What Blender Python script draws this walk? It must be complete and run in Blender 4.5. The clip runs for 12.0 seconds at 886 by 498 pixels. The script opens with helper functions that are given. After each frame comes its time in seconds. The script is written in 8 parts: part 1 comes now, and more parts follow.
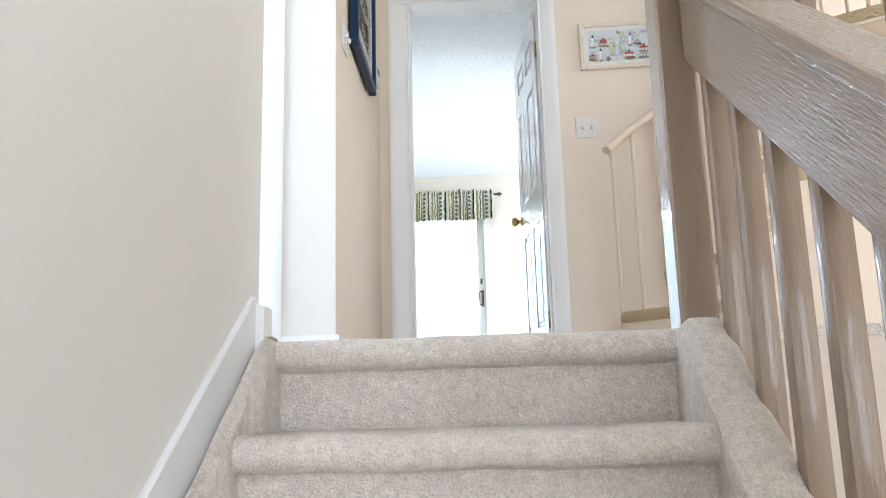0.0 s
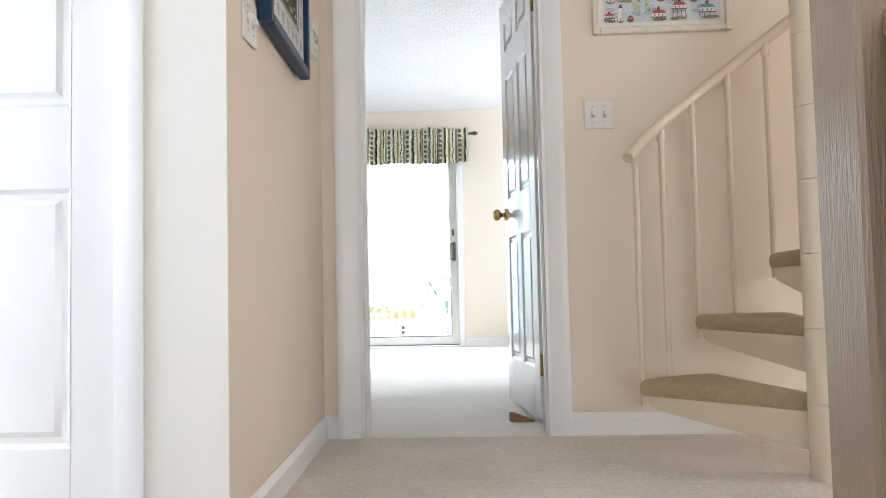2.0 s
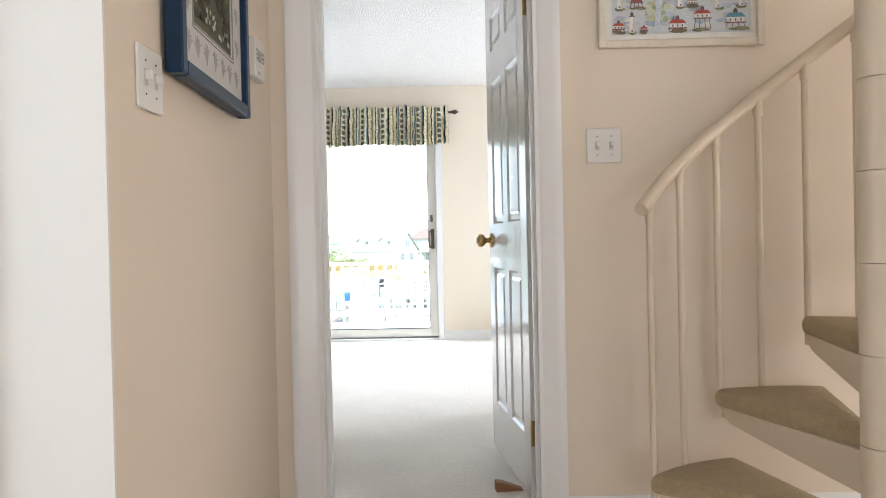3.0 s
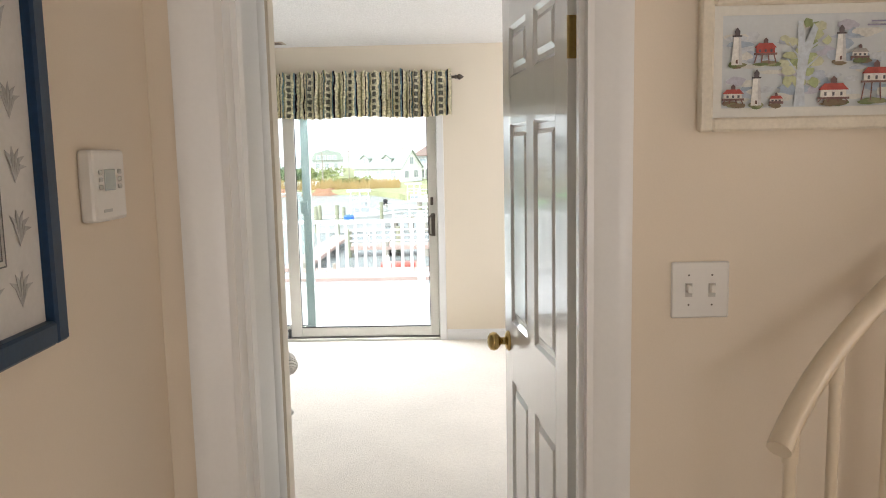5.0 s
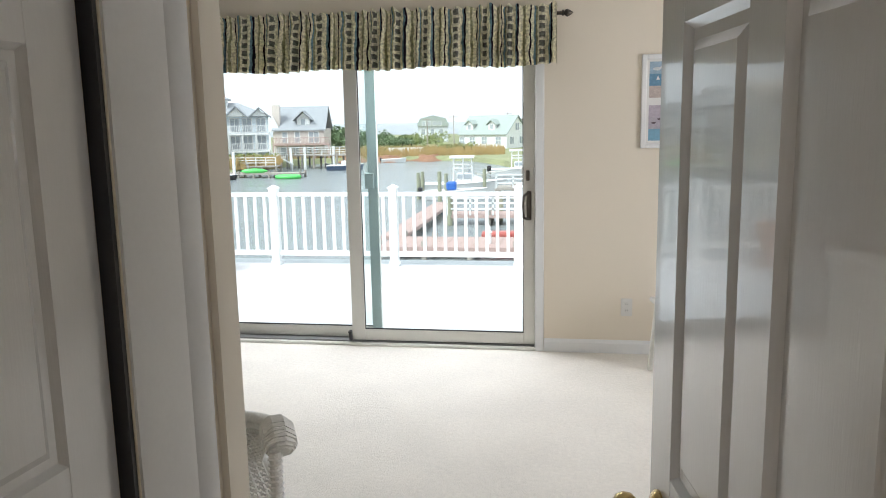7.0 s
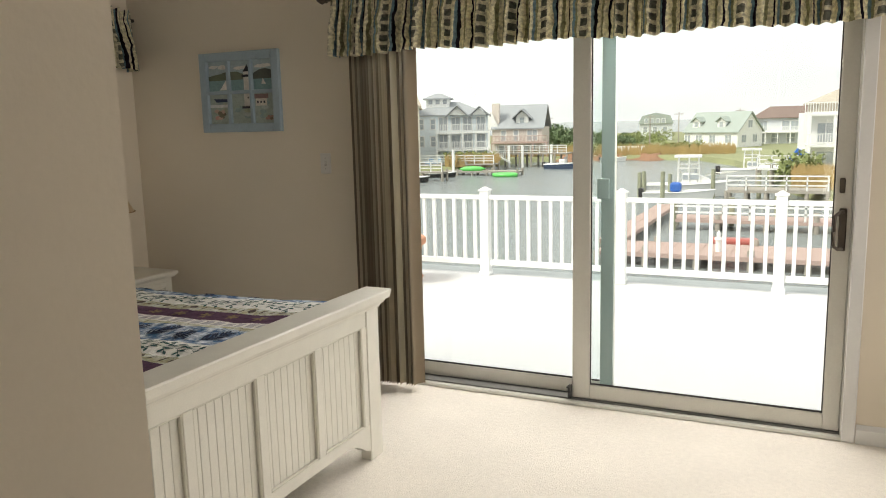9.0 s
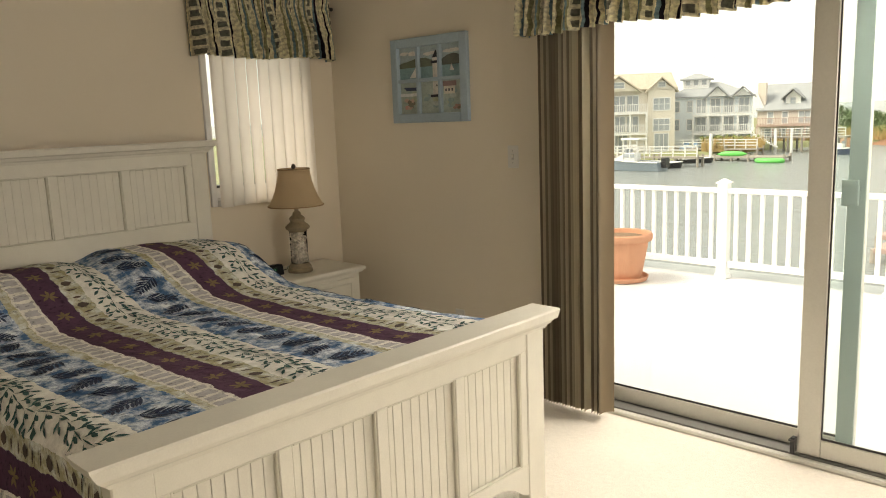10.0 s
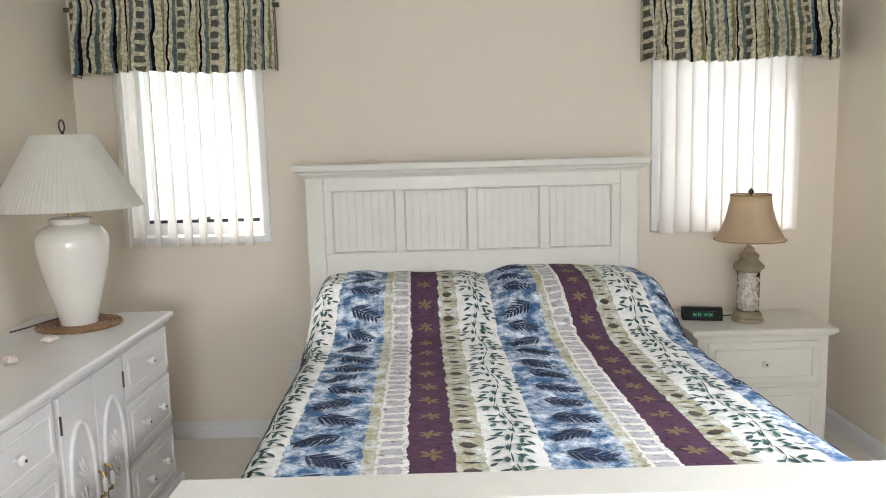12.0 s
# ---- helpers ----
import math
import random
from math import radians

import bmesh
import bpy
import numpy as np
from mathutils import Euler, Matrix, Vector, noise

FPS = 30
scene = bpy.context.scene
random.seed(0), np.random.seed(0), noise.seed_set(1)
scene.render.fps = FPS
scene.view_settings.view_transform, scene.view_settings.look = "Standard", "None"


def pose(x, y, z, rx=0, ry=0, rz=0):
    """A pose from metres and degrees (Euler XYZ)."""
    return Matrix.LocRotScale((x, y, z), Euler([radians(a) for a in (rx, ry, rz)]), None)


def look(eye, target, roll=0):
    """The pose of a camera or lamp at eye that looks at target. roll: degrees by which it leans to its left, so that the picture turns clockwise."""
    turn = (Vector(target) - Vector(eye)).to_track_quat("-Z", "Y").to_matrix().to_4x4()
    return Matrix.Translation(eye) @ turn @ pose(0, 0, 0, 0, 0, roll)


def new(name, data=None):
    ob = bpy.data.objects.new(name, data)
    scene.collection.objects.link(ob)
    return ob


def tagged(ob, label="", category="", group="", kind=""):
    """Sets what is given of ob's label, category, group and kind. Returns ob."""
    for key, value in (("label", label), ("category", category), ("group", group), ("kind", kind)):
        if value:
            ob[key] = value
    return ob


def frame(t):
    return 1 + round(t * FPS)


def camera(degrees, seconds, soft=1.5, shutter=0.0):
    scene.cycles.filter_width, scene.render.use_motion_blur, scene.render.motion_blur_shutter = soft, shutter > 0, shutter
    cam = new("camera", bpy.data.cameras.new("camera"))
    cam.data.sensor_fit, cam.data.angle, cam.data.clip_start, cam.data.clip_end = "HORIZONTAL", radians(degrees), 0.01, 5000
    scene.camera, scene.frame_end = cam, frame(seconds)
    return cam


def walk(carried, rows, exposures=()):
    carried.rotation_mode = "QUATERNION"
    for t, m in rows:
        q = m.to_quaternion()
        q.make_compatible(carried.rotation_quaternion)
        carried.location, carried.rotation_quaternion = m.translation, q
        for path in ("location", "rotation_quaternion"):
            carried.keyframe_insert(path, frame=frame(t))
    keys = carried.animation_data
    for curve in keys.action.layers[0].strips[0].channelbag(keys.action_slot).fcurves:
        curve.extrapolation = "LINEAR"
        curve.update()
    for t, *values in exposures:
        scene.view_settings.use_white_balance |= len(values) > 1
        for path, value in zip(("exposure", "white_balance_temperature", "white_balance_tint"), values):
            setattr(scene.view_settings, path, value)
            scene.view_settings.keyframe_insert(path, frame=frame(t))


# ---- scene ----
cam = camera(59.8, 12.0, soft=1.0)
METRES, EYE, TILT, LEAN, TURN = 7.2, -0.131, -1.05, 0.3, 4.6
ROWS = [
    (0.0, 0.0, 0.0, 0.0, 0.25, 11.98, 1.19),
    (0.5, -0.0015, 0.0257, 0.0242, -0.1, 9.63, 1.19),
    (1.0, -0.0007, 0.0579, 0.0505, -0.62, 7.39, 1.14),
    (1.5, 0.0006, 0.0891, 0.0727, -1.18, 5.84, 1.06),
    (2.0, 0.0057, 0.1205, 0.0985, -2.03, 4.12, 1.0),
    (2.5, 0.0068, 0.1524, 0.1246, -2.8, 2.16, 1.02),
    (3.0, 0.0108, 0.1836, 0.1517, -3.56, 0.34, 1.0),
    (3.5, 0.0096, 0.2123, 0.1761, -3.88, -1.02, 1.01),
    (5.5, 0.0324, 0.3624, 0.2401, -2.25, -7.58, 0.77),
    (6.0, 0.0412, 0.4088, 0.2369, 0.26, -8.55, 0.78),
    (6.5, 0.0435, 0.4563, 0.2347, 2.67, -8.57, 0.74),
    (8.5, 0.0049, 0.6242, 0.2289, 14.08, -7.56, 0.53),
    (9.0, -0.0027, 0.668, 0.2292, 20.52, -8.31, 0.72),
    (9.5, -0.0046, 0.7058, 0.229, 28.31, -8.88, 0.93),
    (10.0, 0.0033, 0.7484, 0.2327, 38.9, -9.15, 1.27),
    (10.5, 0.0077, 0.7905, 0.2349, 49.71, -8.82, 1.26),
    (11.0, 0.0139, 0.8323, 0.2373, 61.32, -7.96, 1.06),
    (11.5, 0.0124, 0.87, 0.2377, 73.85, -7.81, 0.69),
    (12.0, 0.0006, 0.9085, 0.2375, 84.85, -8.12, 0.39),
]
EXPOSURES = [
    (0.0, 1.7, 5250, 8), (2.0, 1.37, 5600, 11), (3.5, 1.18, 5950, 12), (5.5, 0.68, 6500, 14), (6.0, 0.5, 6150, 12), (6.5, 0.36, 6050, 12), (8.5, 0.02, 7100, 15), (9.5, 0.08, 7600, 12),
    (10.5, 0.62, 8800, 14), (11.0, 0.92, 7400, 13), (11.4, 1.2, 6250, 12), (12.0, 1.36, 6200, 14),
]
walk(cam, [(t, pose(0, 0, EYE, TILT, LEAN, TURN) @ pose(METRES * x, METRES * y, METRES * z, 90 + pitch, roll, yaw)) for t, x, y, z, yaw, pitch, roll in ROWS], EXPOSURES)

# ---- sky and sun: a bright overcast day ----
world = bpy.data.worlds.new("overcast_sky")
scene.world = world
world.use_nodes = True
wn, wl = world.node_tree.nodes, world.node_tree.links
wn.clear()
w_out, w_bg = wn.new("ShaderNodeOutputWorld"), wn.new("ShaderNodeBackground")
w_sky, w_mix, w_cloud, w_ramp, w_tc, w_map = (wn.new("ShaderNode" + k) for k in ("TexSky", "Mix", "TexNoise", "ValToRGB", "TexCoord", "Mapping"))
w_sky.sky_type, w_sky.sun_disc = "NISHITA", False
w_sky.sun_elevation, w_sky.sun_rotation = radians(50), radians(222)
w_mix.data_type = "RGBA"
w_mix.inputs[0].default_value = 0.9
w_map.inputs["Scale"].default_value = (1.0, 1.0, 5.0)
w_cloud.inputs["Scale"].default_value, w_cloud.inputs["Detail"].default_value = 2.2, 6
w_ramp.color_ramp.elements[0].position, w_ramp.color_ramp.elements[0].color = 0.35, (10.6, 11.0, 11.6, 1)
w_ramp.color_ramp.elements[1].position, w_ramp.color_ramp.elements[1].color = 0.7, (13.8, 14.0, 14.2, 1)
wl.new(w_tc.outputs["Generated"], w_map.inputs[0])
wl.new(w_map.outputs[0], w_cloud.inputs["Vector"])
wl.new(w_cloud.outputs["Fac"], w_ramp.inputs[0])
wl.new(w_sky.outputs[0], w_mix.inputs[6])
wl.new(w_ramp.outputs[0], w_mix.inputs[7])
wl.new(w_mix.outputs[2], w_bg.inputs[0])
w_bg.inputs[1].default_value = 0.106
wl.new(w_bg.outputs[0], w_out.inputs[0])

sun = new("sun", bpy.data.lights.new("sun", "SUN"))
sun.data.energy, sun.data.angle, sun.data.color = 3.8, radians(25), (1.0, 0.97, 0.92)
sun.matrix_world = look((0, 0, 30), (-20 * math.sin(radians(222)), -20 * math.cos(radians(222)), 30 - 23.8))


def added_light(name, place, target, w, h, watts, colour=(0.93, 0.97, 1.0)):
    """Adds an area lamp in place of light from a window, seen or not."""
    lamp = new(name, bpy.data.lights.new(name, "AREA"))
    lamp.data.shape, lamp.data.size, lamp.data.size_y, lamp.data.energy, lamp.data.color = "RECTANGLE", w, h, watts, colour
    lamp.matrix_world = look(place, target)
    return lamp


# Added fill lamp from the east; no window is known there.
added_light("bedroom_east_fill", (3.06, 6.6, 1.4), (0, 6.6, 1.0), 1.3, 1.1, 35, (0.95, 0.975, 1.0))
# Extra lamp outside, above the slider, that strengthens the sky's light.
added_light("slider_daylight", (-1.36, 9.05, 2.2), (-1.36, 6.4, 0.1), 2.3, 0.7, 92, (0.95, 0.98, 1.0))
added_light("window_1_daylight", (-4.375, 5.385, 1.49), (0, 5.385, 1.2), 0.56, 0.84, 0.5, (0.95, 0.975, 1.0))
added_light("window_2_daylight", (-4.375, 7.945, 1.49), (0, 7.945, 1.2), 0.56, 0.84, 0.5, (0.95, 0.975, 1.0))
# Added fill from behind the stairs, at an unseen opening.
added_light("living_room_fill", (1.5, -4.1, 0.4), (1.0, 2, 0.6), 3.2, 1.9, 27, (1.0, 0.89, 0.76))
# Warm lamp for light from the loft side; its opening is unseen.
added_light("loft_side_light", (3.56, 2.6, 1.3), (0, 2.8, 0.8), 1.3, 1.3, 11, (1.0, 0.77, 0.54))
# Fill lamp added at the unseen end of the side passage.
added_light("passage_fill", (-1.93, 2.1, 1.25), (0, 2.1, 1.0), 0.7, 1.3, 3.6)

# ---- materials ----
def nodes_of(name):
    m = bpy.data.materials.new(name)
    m.use_nodes = True
    return m, m.node_tree.nodes, m.node_tree.links, m.node_tree.nodes["Principled BSDF"]


def mat(name, colour, rough=0.6, metal=0.0, vary=0.08, scale=3.0, fine=120.0, bump=0.1, depth=0.002, spec=0.5, stretch=(1, 1, 1), coat=0.0, per_object=0.0, tilt=0.0):
    """A surface with broad and fine variation of its colour, and a fine relief."""
    m, n, l, b = nodes_of(name)
    tc, mp = n.new("ShaderNodeTexCoord"), n.new("ShaderNodeMapping")
    mp.inputs["Scale"].default_value = stretch
    turned = n.new("ShaderNodeMapping")
    turned.inputs["Rotation"].default_value = (radians(tilt), 0, 0)
    l.new(tc.outputs["Object"], turned.inputs[0])
    l.new(turned.outputs[0], mp.inputs[0])
    broad, grain = n.new("ShaderNodeTexNoise"), n.new("ShaderNodeTexNoise")
    broad.inputs["Scale"].default_value, broad.inputs["Detail"].default_value = scale, 4
    grain.inputs["Scale"].default_value, grain.inputs["Detail"].default_value = fine, 3
    for t in (broad, grain):
        l.new(mp.outputs[0], t.inputs["Vector"])
    add = n.new("ShaderNodeMath")
    add.operation = "ADD"
    l.new(broad.outputs["Fac"], add.inputs[0])
    l.new(grain.outputs["Fac"], add.inputs[1])
    ramp = n.new("ShaderNodeMapRange")
    ramp.inputs[1].default_value, ramp.inputs[2].default_value = 0.6, 1.4
    ramp.inputs[3].default_value, ramp.inputs[4].default_value = 1 - vary, 1 + vary
    l.new(add.outputs[0], ramp.inputs[0])
    hsv = n.new("ShaderNodeHueSaturation")
    hsv.inputs["Color"].default_value = (*colour, 1)
    value = ramp.outputs[0]
    if per_object:
        info, rr, mul = n.new("ShaderNodeObjectInfo"), n.new("ShaderNodeMapRange"), n.new("ShaderNodeMath")
        rr.inputs[3].default_value, rr.inputs[4].default_value = 1 - per_object, 1 + per_object
        mul.operation = "MULTIPLY"
        l.new(info.outputs["Random"], rr.inputs[0])
        l.new(rr.outputs[0], mul.inputs[0])
        l.new(value, mul.inputs[1])
        value = mul.outputs[0]
    l.new(value, hsv.inputs["Value"])
    l.new(hsv.outputs[0], b.inputs["Base Color"])
    b.inputs["Roughness"].default_value, b.inputs["Metallic"].default_value = rough, metal
    b.inputs["Specular IOR Level"].default_value, b.inputs["Coat Weight"].default_value = spec, coat
    if bump:
        bp = n.new("ShaderNodeBump")
        bp.inputs["Strength"].default_value, bp.inputs["Distance"].default_value = bump, depth
        l.new(grain.outputs["Fac"], bp.inputs["Height"])
        l.new(bp.outputs[0], b.inputs["Normal"])
    return m


def carpet_mat(name, colour, low=0.86, high=1.12, pile=0.5):
    """Cut-pile carpet: tufts, and soft tracks where the pile lies over."""
    m, n, l, b = nodes_of(name)
    tc = n.new("ShaderNodeTexCoord")
    tuft, mid, broad = (n.new("ShaderNodeTexNoise") for _ in range(3))
    for t, s, d in ((tuft, 210, 5), (mid, 48, 4), (broad, 2.6, 4)):
        t.inputs["Scale"].default_value, t.inputs["Detail"].default_value = s, d
        l.new(tc.outputs["Object"], t.inputs["Vector"])
    s1, s2 = n.new("ShaderNodeMath"), n.new("ShaderNodeMath")
    s1.operation = s2.operation = "MULTIPLY_ADD"
    s1.inputs[1].default_value, s2.inputs[1].default_value = 0.6, 0.5
    l.new(mid.outputs["Fac"], s1.inputs[0])
    l.new(tuft.outputs["Fac"], s1.inputs[2])
    l.new(broad.outputs["Fac"], s2.inputs[0])
    l.new(s1.outputs[0], s2.inputs[2])
    r = n.new("ShaderNodeMapRange")
    r.inputs[1].default_value, r.inputs[2].default_value, r.inputs[3].default_value, r.inputs[4].default_value = 0.7, 1.35, low, high
    l.new(s2.outputs[0], r.inputs[0])
    hsv = n.new("ShaderNodeHueSaturation")
    hsv.inputs["Color"].default_value = (*colour, 1)
    l.new(r.outputs[0], hsv.inputs["Value"])
    l.new(hsv.outputs[0], b.inputs["Base Color"])
    bp = n.new("ShaderNodeBump")
    bp.inputs["Strength"].default_value, bp.inputs["Distance"].default_value = pile, 0.011
    l.new(s1.outputs[0], bp.inputs["Height"])
    l.new(bp.outputs[0], b.inputs["Normal"])
    b.inputs["Roughness"].default_value, b.inputs["Specular IOR Level"].default_value = 0.95, 0.15
    b.inputs["Sheen Weight"].default_value = 0.25
    return m


def ceiling_mat():
    m, n, l, b = nodes_of("popcorn_ceiling")
    tc, v, no = n.new("ShaderNodeTexCoord"), n.new("ShaderNodeTexVoronoi"), n.new("ShaderNodeTexNoise")
    v.inputs["Scale"].default_value, no.inputs["Scale"].default_value = 85, 40
    l.new(tc.outputs["Object"], v.inputs["Vector"])
    l.new(tc.outputs["Object"], no.inputs["Vector"])
    mu = n.new("ShaderNodeMath")
    mu.operation = "SUBTRACT"
    l.new(no.outputs["Fac"], mu.inputs[0])
    l.new(v.outputs["Distance"], mu.inputs[1])
    bp = n.new("ShaderNodeBump")
    bp.inputs["Strength"].default_value, bp.inputs["Distance"].default_value = 0.5, 0.008
    l.new(mu.outputs[0], bp.inputs["Height"])
    l.new(bp.outputs[0], b.inputs["Normal"])
    r = n.new("ShaderNodeMapRange")
    r.inputs[1].default_value, r.inputs[2].default_value, r.inputs[3].default_value, r.inputs[4].default_value = -0.3, 0.6, 0.80, 0.92
    l.new(mu.outputs[0], r.inputs[0])
    c = n.new("ShaderNodeCombineColor")
    for k in range(3):
        l.new(r.outputs[0], c.inputs[k])
    l.new(c.outputs[0], b.inputs["Base Color"])
    b.inputs["Roughness"].default_value = 0.95
    return m


def glass_mat(name, tint=(0.94, 0.98, 0.97)):
    """Clear window glass."""
    m, n, l, b = nodes_of(name)
    n.remove(b)
    tr, gl, mx, fr = (n.new("ShaderNode" + k) for k in ("BsdfTransparent", "BsdfGlossy", "MixShader", "Fresnel"))
    tr.inputs[0].default_value, gl.inputs["Roughness"].default_value = (*tint, 1), 0.01
    fr.inputs[0].default_value = 1.45
    l.new(fr.outputs[0], mx.inputs[0])
    l.new(tr.outputs[0], mx.inputs[1])
    l.new(gl.outputs[0], mx.inputs[2])
    l.new(mx.outputs[0], n["Material Output"].inputs[0])
    return m


def thin_mat(name, colour, through_share, rough=0.7):
    """Thin cloth or vinyl that lets some light through."""
    m, n, l, b = nodes_of(name)
    b.inputs["Base Color"].default_value, b.inputs["Roughness"].default_value = (*colour, 1), rough
    tl, mx, no, hs, tc = (n.new("ShaderNode" + k) for k in ("BsdfTranslucent", "MixShader", "TexNoise", "HueSaturation", "TexCoord"))
    no.inputs["Scale"].default_value = 9
    l.new(tc.outputs["Object"], no.inputs["Vector"])
    r = n.new("ShaderNodeMapRange")
    r.inputs[3].default_value, r.inputs[4].default_value = 0.93, 1.05
    l.new(no.outputs["Fac"], r.inputs[0])
    hs.inputs["Color"].default_value = (*colour, 1)
    l.new(r.outputs[0], hs.inputs["Value"])
    l.new(hs.outputs[0], b.inputs["Base Color"])
    l.new(hs.outputs[0], tl.inputs[0])
    mx.inputs[0].default_value = through_share
    l.new(b.outputs[0], mx.inputs[1])
    l.new(tl.outputs[0], mx.inputs[2])
    l.new(mx.outputs[0], n["Material Output"].inputs[0])
    return m


WALL = mat("cream_wall_paint", (0.75, 0.66, 0.54), 0.6, vary=0.02, scale=1.5, fine=260, bump=0.12, depth=0.001)
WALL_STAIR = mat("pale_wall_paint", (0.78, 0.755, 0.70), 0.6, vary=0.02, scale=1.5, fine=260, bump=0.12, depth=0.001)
WHITE = mat("white_trim_paint", (0.80, 0.80, 0.79), 0.35, vary=0.02, scale=4, fine=90, bump=0.04, depth=0.001, coat=0.1)
DOOR = mat("white_moulded_door_paint", (0.80, 0.80, 0.79), 0.2, vary=0.02, scale=4, fine=60, bump=0.22, depth=0.0010, stretch=(5, 5, 0.4), coat=0.6)
WALL_BED = mat("yellow_cream_wall_paint", (0.785, 0.708, 0.588), 0.6, vary=0.02, scale=1.5, fine=260, bump=0.12, depth=0.001)
CARPET = carpet_mat("cream_carpet", (0.84, 0.785, 0.70))
# A like cream with stronger tufts, for the stairs and landing.
CARPET_STAIR = carpet_mat("cream_stair_carpet", (0.86, 0.78, 0.68), 0.74, 1.24, 1.0)
CEILING = ceiling_mat()
TAUPE = mat("taupe_painted_oak", (0.29, 0.213, 0.143), 0.26, vary=0.06, scale=3, fine=34, bump=0.8, depth=0.003, stretch=(9, 0.6, 9), coat=0.35, tilt=-36.5)
TAUPE_V = mat("taupe_painted_oak_upright", (0.29, 0.213, 0.143), 0.24, vary=0.05, scale=3, fine=34, bump=0.7, depth=0.003, stretch=(9, 9, 0.6), coat=0.35)
IRON = mat("cream_painted_metal", (0.70, 0.60, 0.46), 0.3, vary=0.03, scale=8, fine=60, bump=0.05)
BRASS = mat("polished_brass", (0.55, 0.40, 0.16), 0.22, 1.0, vary=0.12, scale=30, bump=0.03)
BRONZE = mat("dark_bronze", (0.10, 0.085, 0.07), 0.4, 0.7, vary=0.1, scale=30, bump=0.05)
PLASTIC = mat("white_plastic", (0.73, 0.71, 0.67), 0.35, vary=0.02, bump=0.0)
DARK = mat("black_plastic", (0.025, 0.025, 0.027), 0.35, vary=0.1, bump=0.03)
ALU = mat("pale_aluminium_frame", (0.66, 0.65, 0.60), 0.4, 0.25, vary=0.05, scale=6, bump=0.03)
ALU_DARK = mat("shaded_track", (0.20, 0.20, 0.19), 0.5, 0.4, vary=0.1, scale=12)
GLASS = glass_mat("clear_glass")
GLASS_EDGE = mat("green_grey_vinyl_seal", (0.36, 0.44, 0.43), 0.35, vary=0.03)
MIRROR = mat("mirror_silver", (0.86, 0.88, 0.87), 0.02, 1.0, vary=0.0, bump=0.0)
CREAM = mat("cream_painted_furniture", (0.74, 0.72, 0.645), 0.4, vary=0.05, scale=5, fine=70, bump=0.15, depth=0.001, stretch=(3, 3, 3), coat=0.1)
# Darker cream that stands in for shadow lines round the bed's panels.
CREAM_SHADOW = mat("furniture_shadow_line", (0.65, 0.63, 0.55), 0.6, vary=0.05)
BLIND = thin_mat("white_vinyl_blind", (0.88, 0.84, 0.78), 0.36)
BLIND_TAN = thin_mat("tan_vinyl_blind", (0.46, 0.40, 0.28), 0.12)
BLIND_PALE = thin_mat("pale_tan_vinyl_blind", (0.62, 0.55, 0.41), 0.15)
# Dark vane colour: the shade between stacked tan vanes, put into the material.
BLIND_SHADED = thin_mat("shaded_vinyl_blind", (0.22, 0.17, 0.11), 0.08)
DECK = mat("white_vinyl_deck", (0.64, 0.635, 0.645), 0.5, vary=0.03, scale=1.2, fine=60, bump=0.08, stretch=(1, 6, 1))
DECK_EDGE = mat("grey_deck_edge", (0.42, 0.45, 0.46), 0.6, vary=0.05)
RAIL_W = mat("white_vinyl_railing", (0.87, 0.87, 0.87), 0.4, vary=0.02, bump=0.0)
TERRA = mat("terracotta", (0.55, 0.27, 0.17), 0.85, vary=0.12, scale=9, fine=80, bump=0.2)


# ---- building helpers ----
def box(bm, x0, y0, z0, x1, y1, z1, bevel=0.0, m=None, seg=1):
    r = bmesh.ops.create_cube(bm, size=1.0)
    vs = r["verts"]
    t = Matrix.Translation(((x0 + x1) / 2, (y0 + y1) / 2, (z0 + z1) / 2)) @ Matrix.Diagonal((x1 - x0, y1 - y0, z1 - z0, 1))
    bmesh.ops.transform(bm, matrix=t, verts=vs)
    if bevel:
        es = {e for v in vs for e in v.link_edges}
        r = bmesh.ops.bevel(bm, geom=list(es), offset=bevel, segments=seg, affect="EDGES", profile=0.5)
        vs = list({v for v in vs if v.is_valid} | set(r["verts"]))
    if m is not None:
        bmesh.ops.transform(bm, matrix=m, verts=vs)
    return vs


def boxed(*a, **k):
    bm = bmesh.new()
    box(bm, *a, **k)
    return bm


def rod(bm, p, q, r0, r1=None, seg=12, caps=True):
    """A round bar from p to q."""
    p, q = Vector(p), Vector(q)
    r1 = r0 if r1 is None else r1
    turn = (q - p).to_track_quat("Z", "Y").to_matrix().to_4x4()
    r = bmesh.ops.create_cone(bm, cap_ends=caps, segments=seg, radius1=r0, radius2=r1, depth=(q - p).length, matrix=Matrix.Translation((p + q) / 2) @ turn)
    return r["verts"]


def lathe(bm, profile, seg=24, m=None, squash=1.0):
    """A turned body: (radius, height) from the foot to the top."""
    rings = []
    for r, z in profile:
        ring = []
        for k in range(seg):
            a = 2 * math.pi * k / seg
            v = Vector((r * math.cos(a), r * math.sin(a) * squash, z))
            ring.append(bm.verts.new(m @ v if m is not None else v))
        rings.append(ring)
    for a, b in zip(rings, rings[1:]):
        for k in range(seg):
            bm.faces.new((a[k], a[(k + 1) % seg], b[(k + 1) % seg], b[k]))
    bm.faces.new(rings[0][::-1])
    bm.faces.new(rings[-1])
    return bm


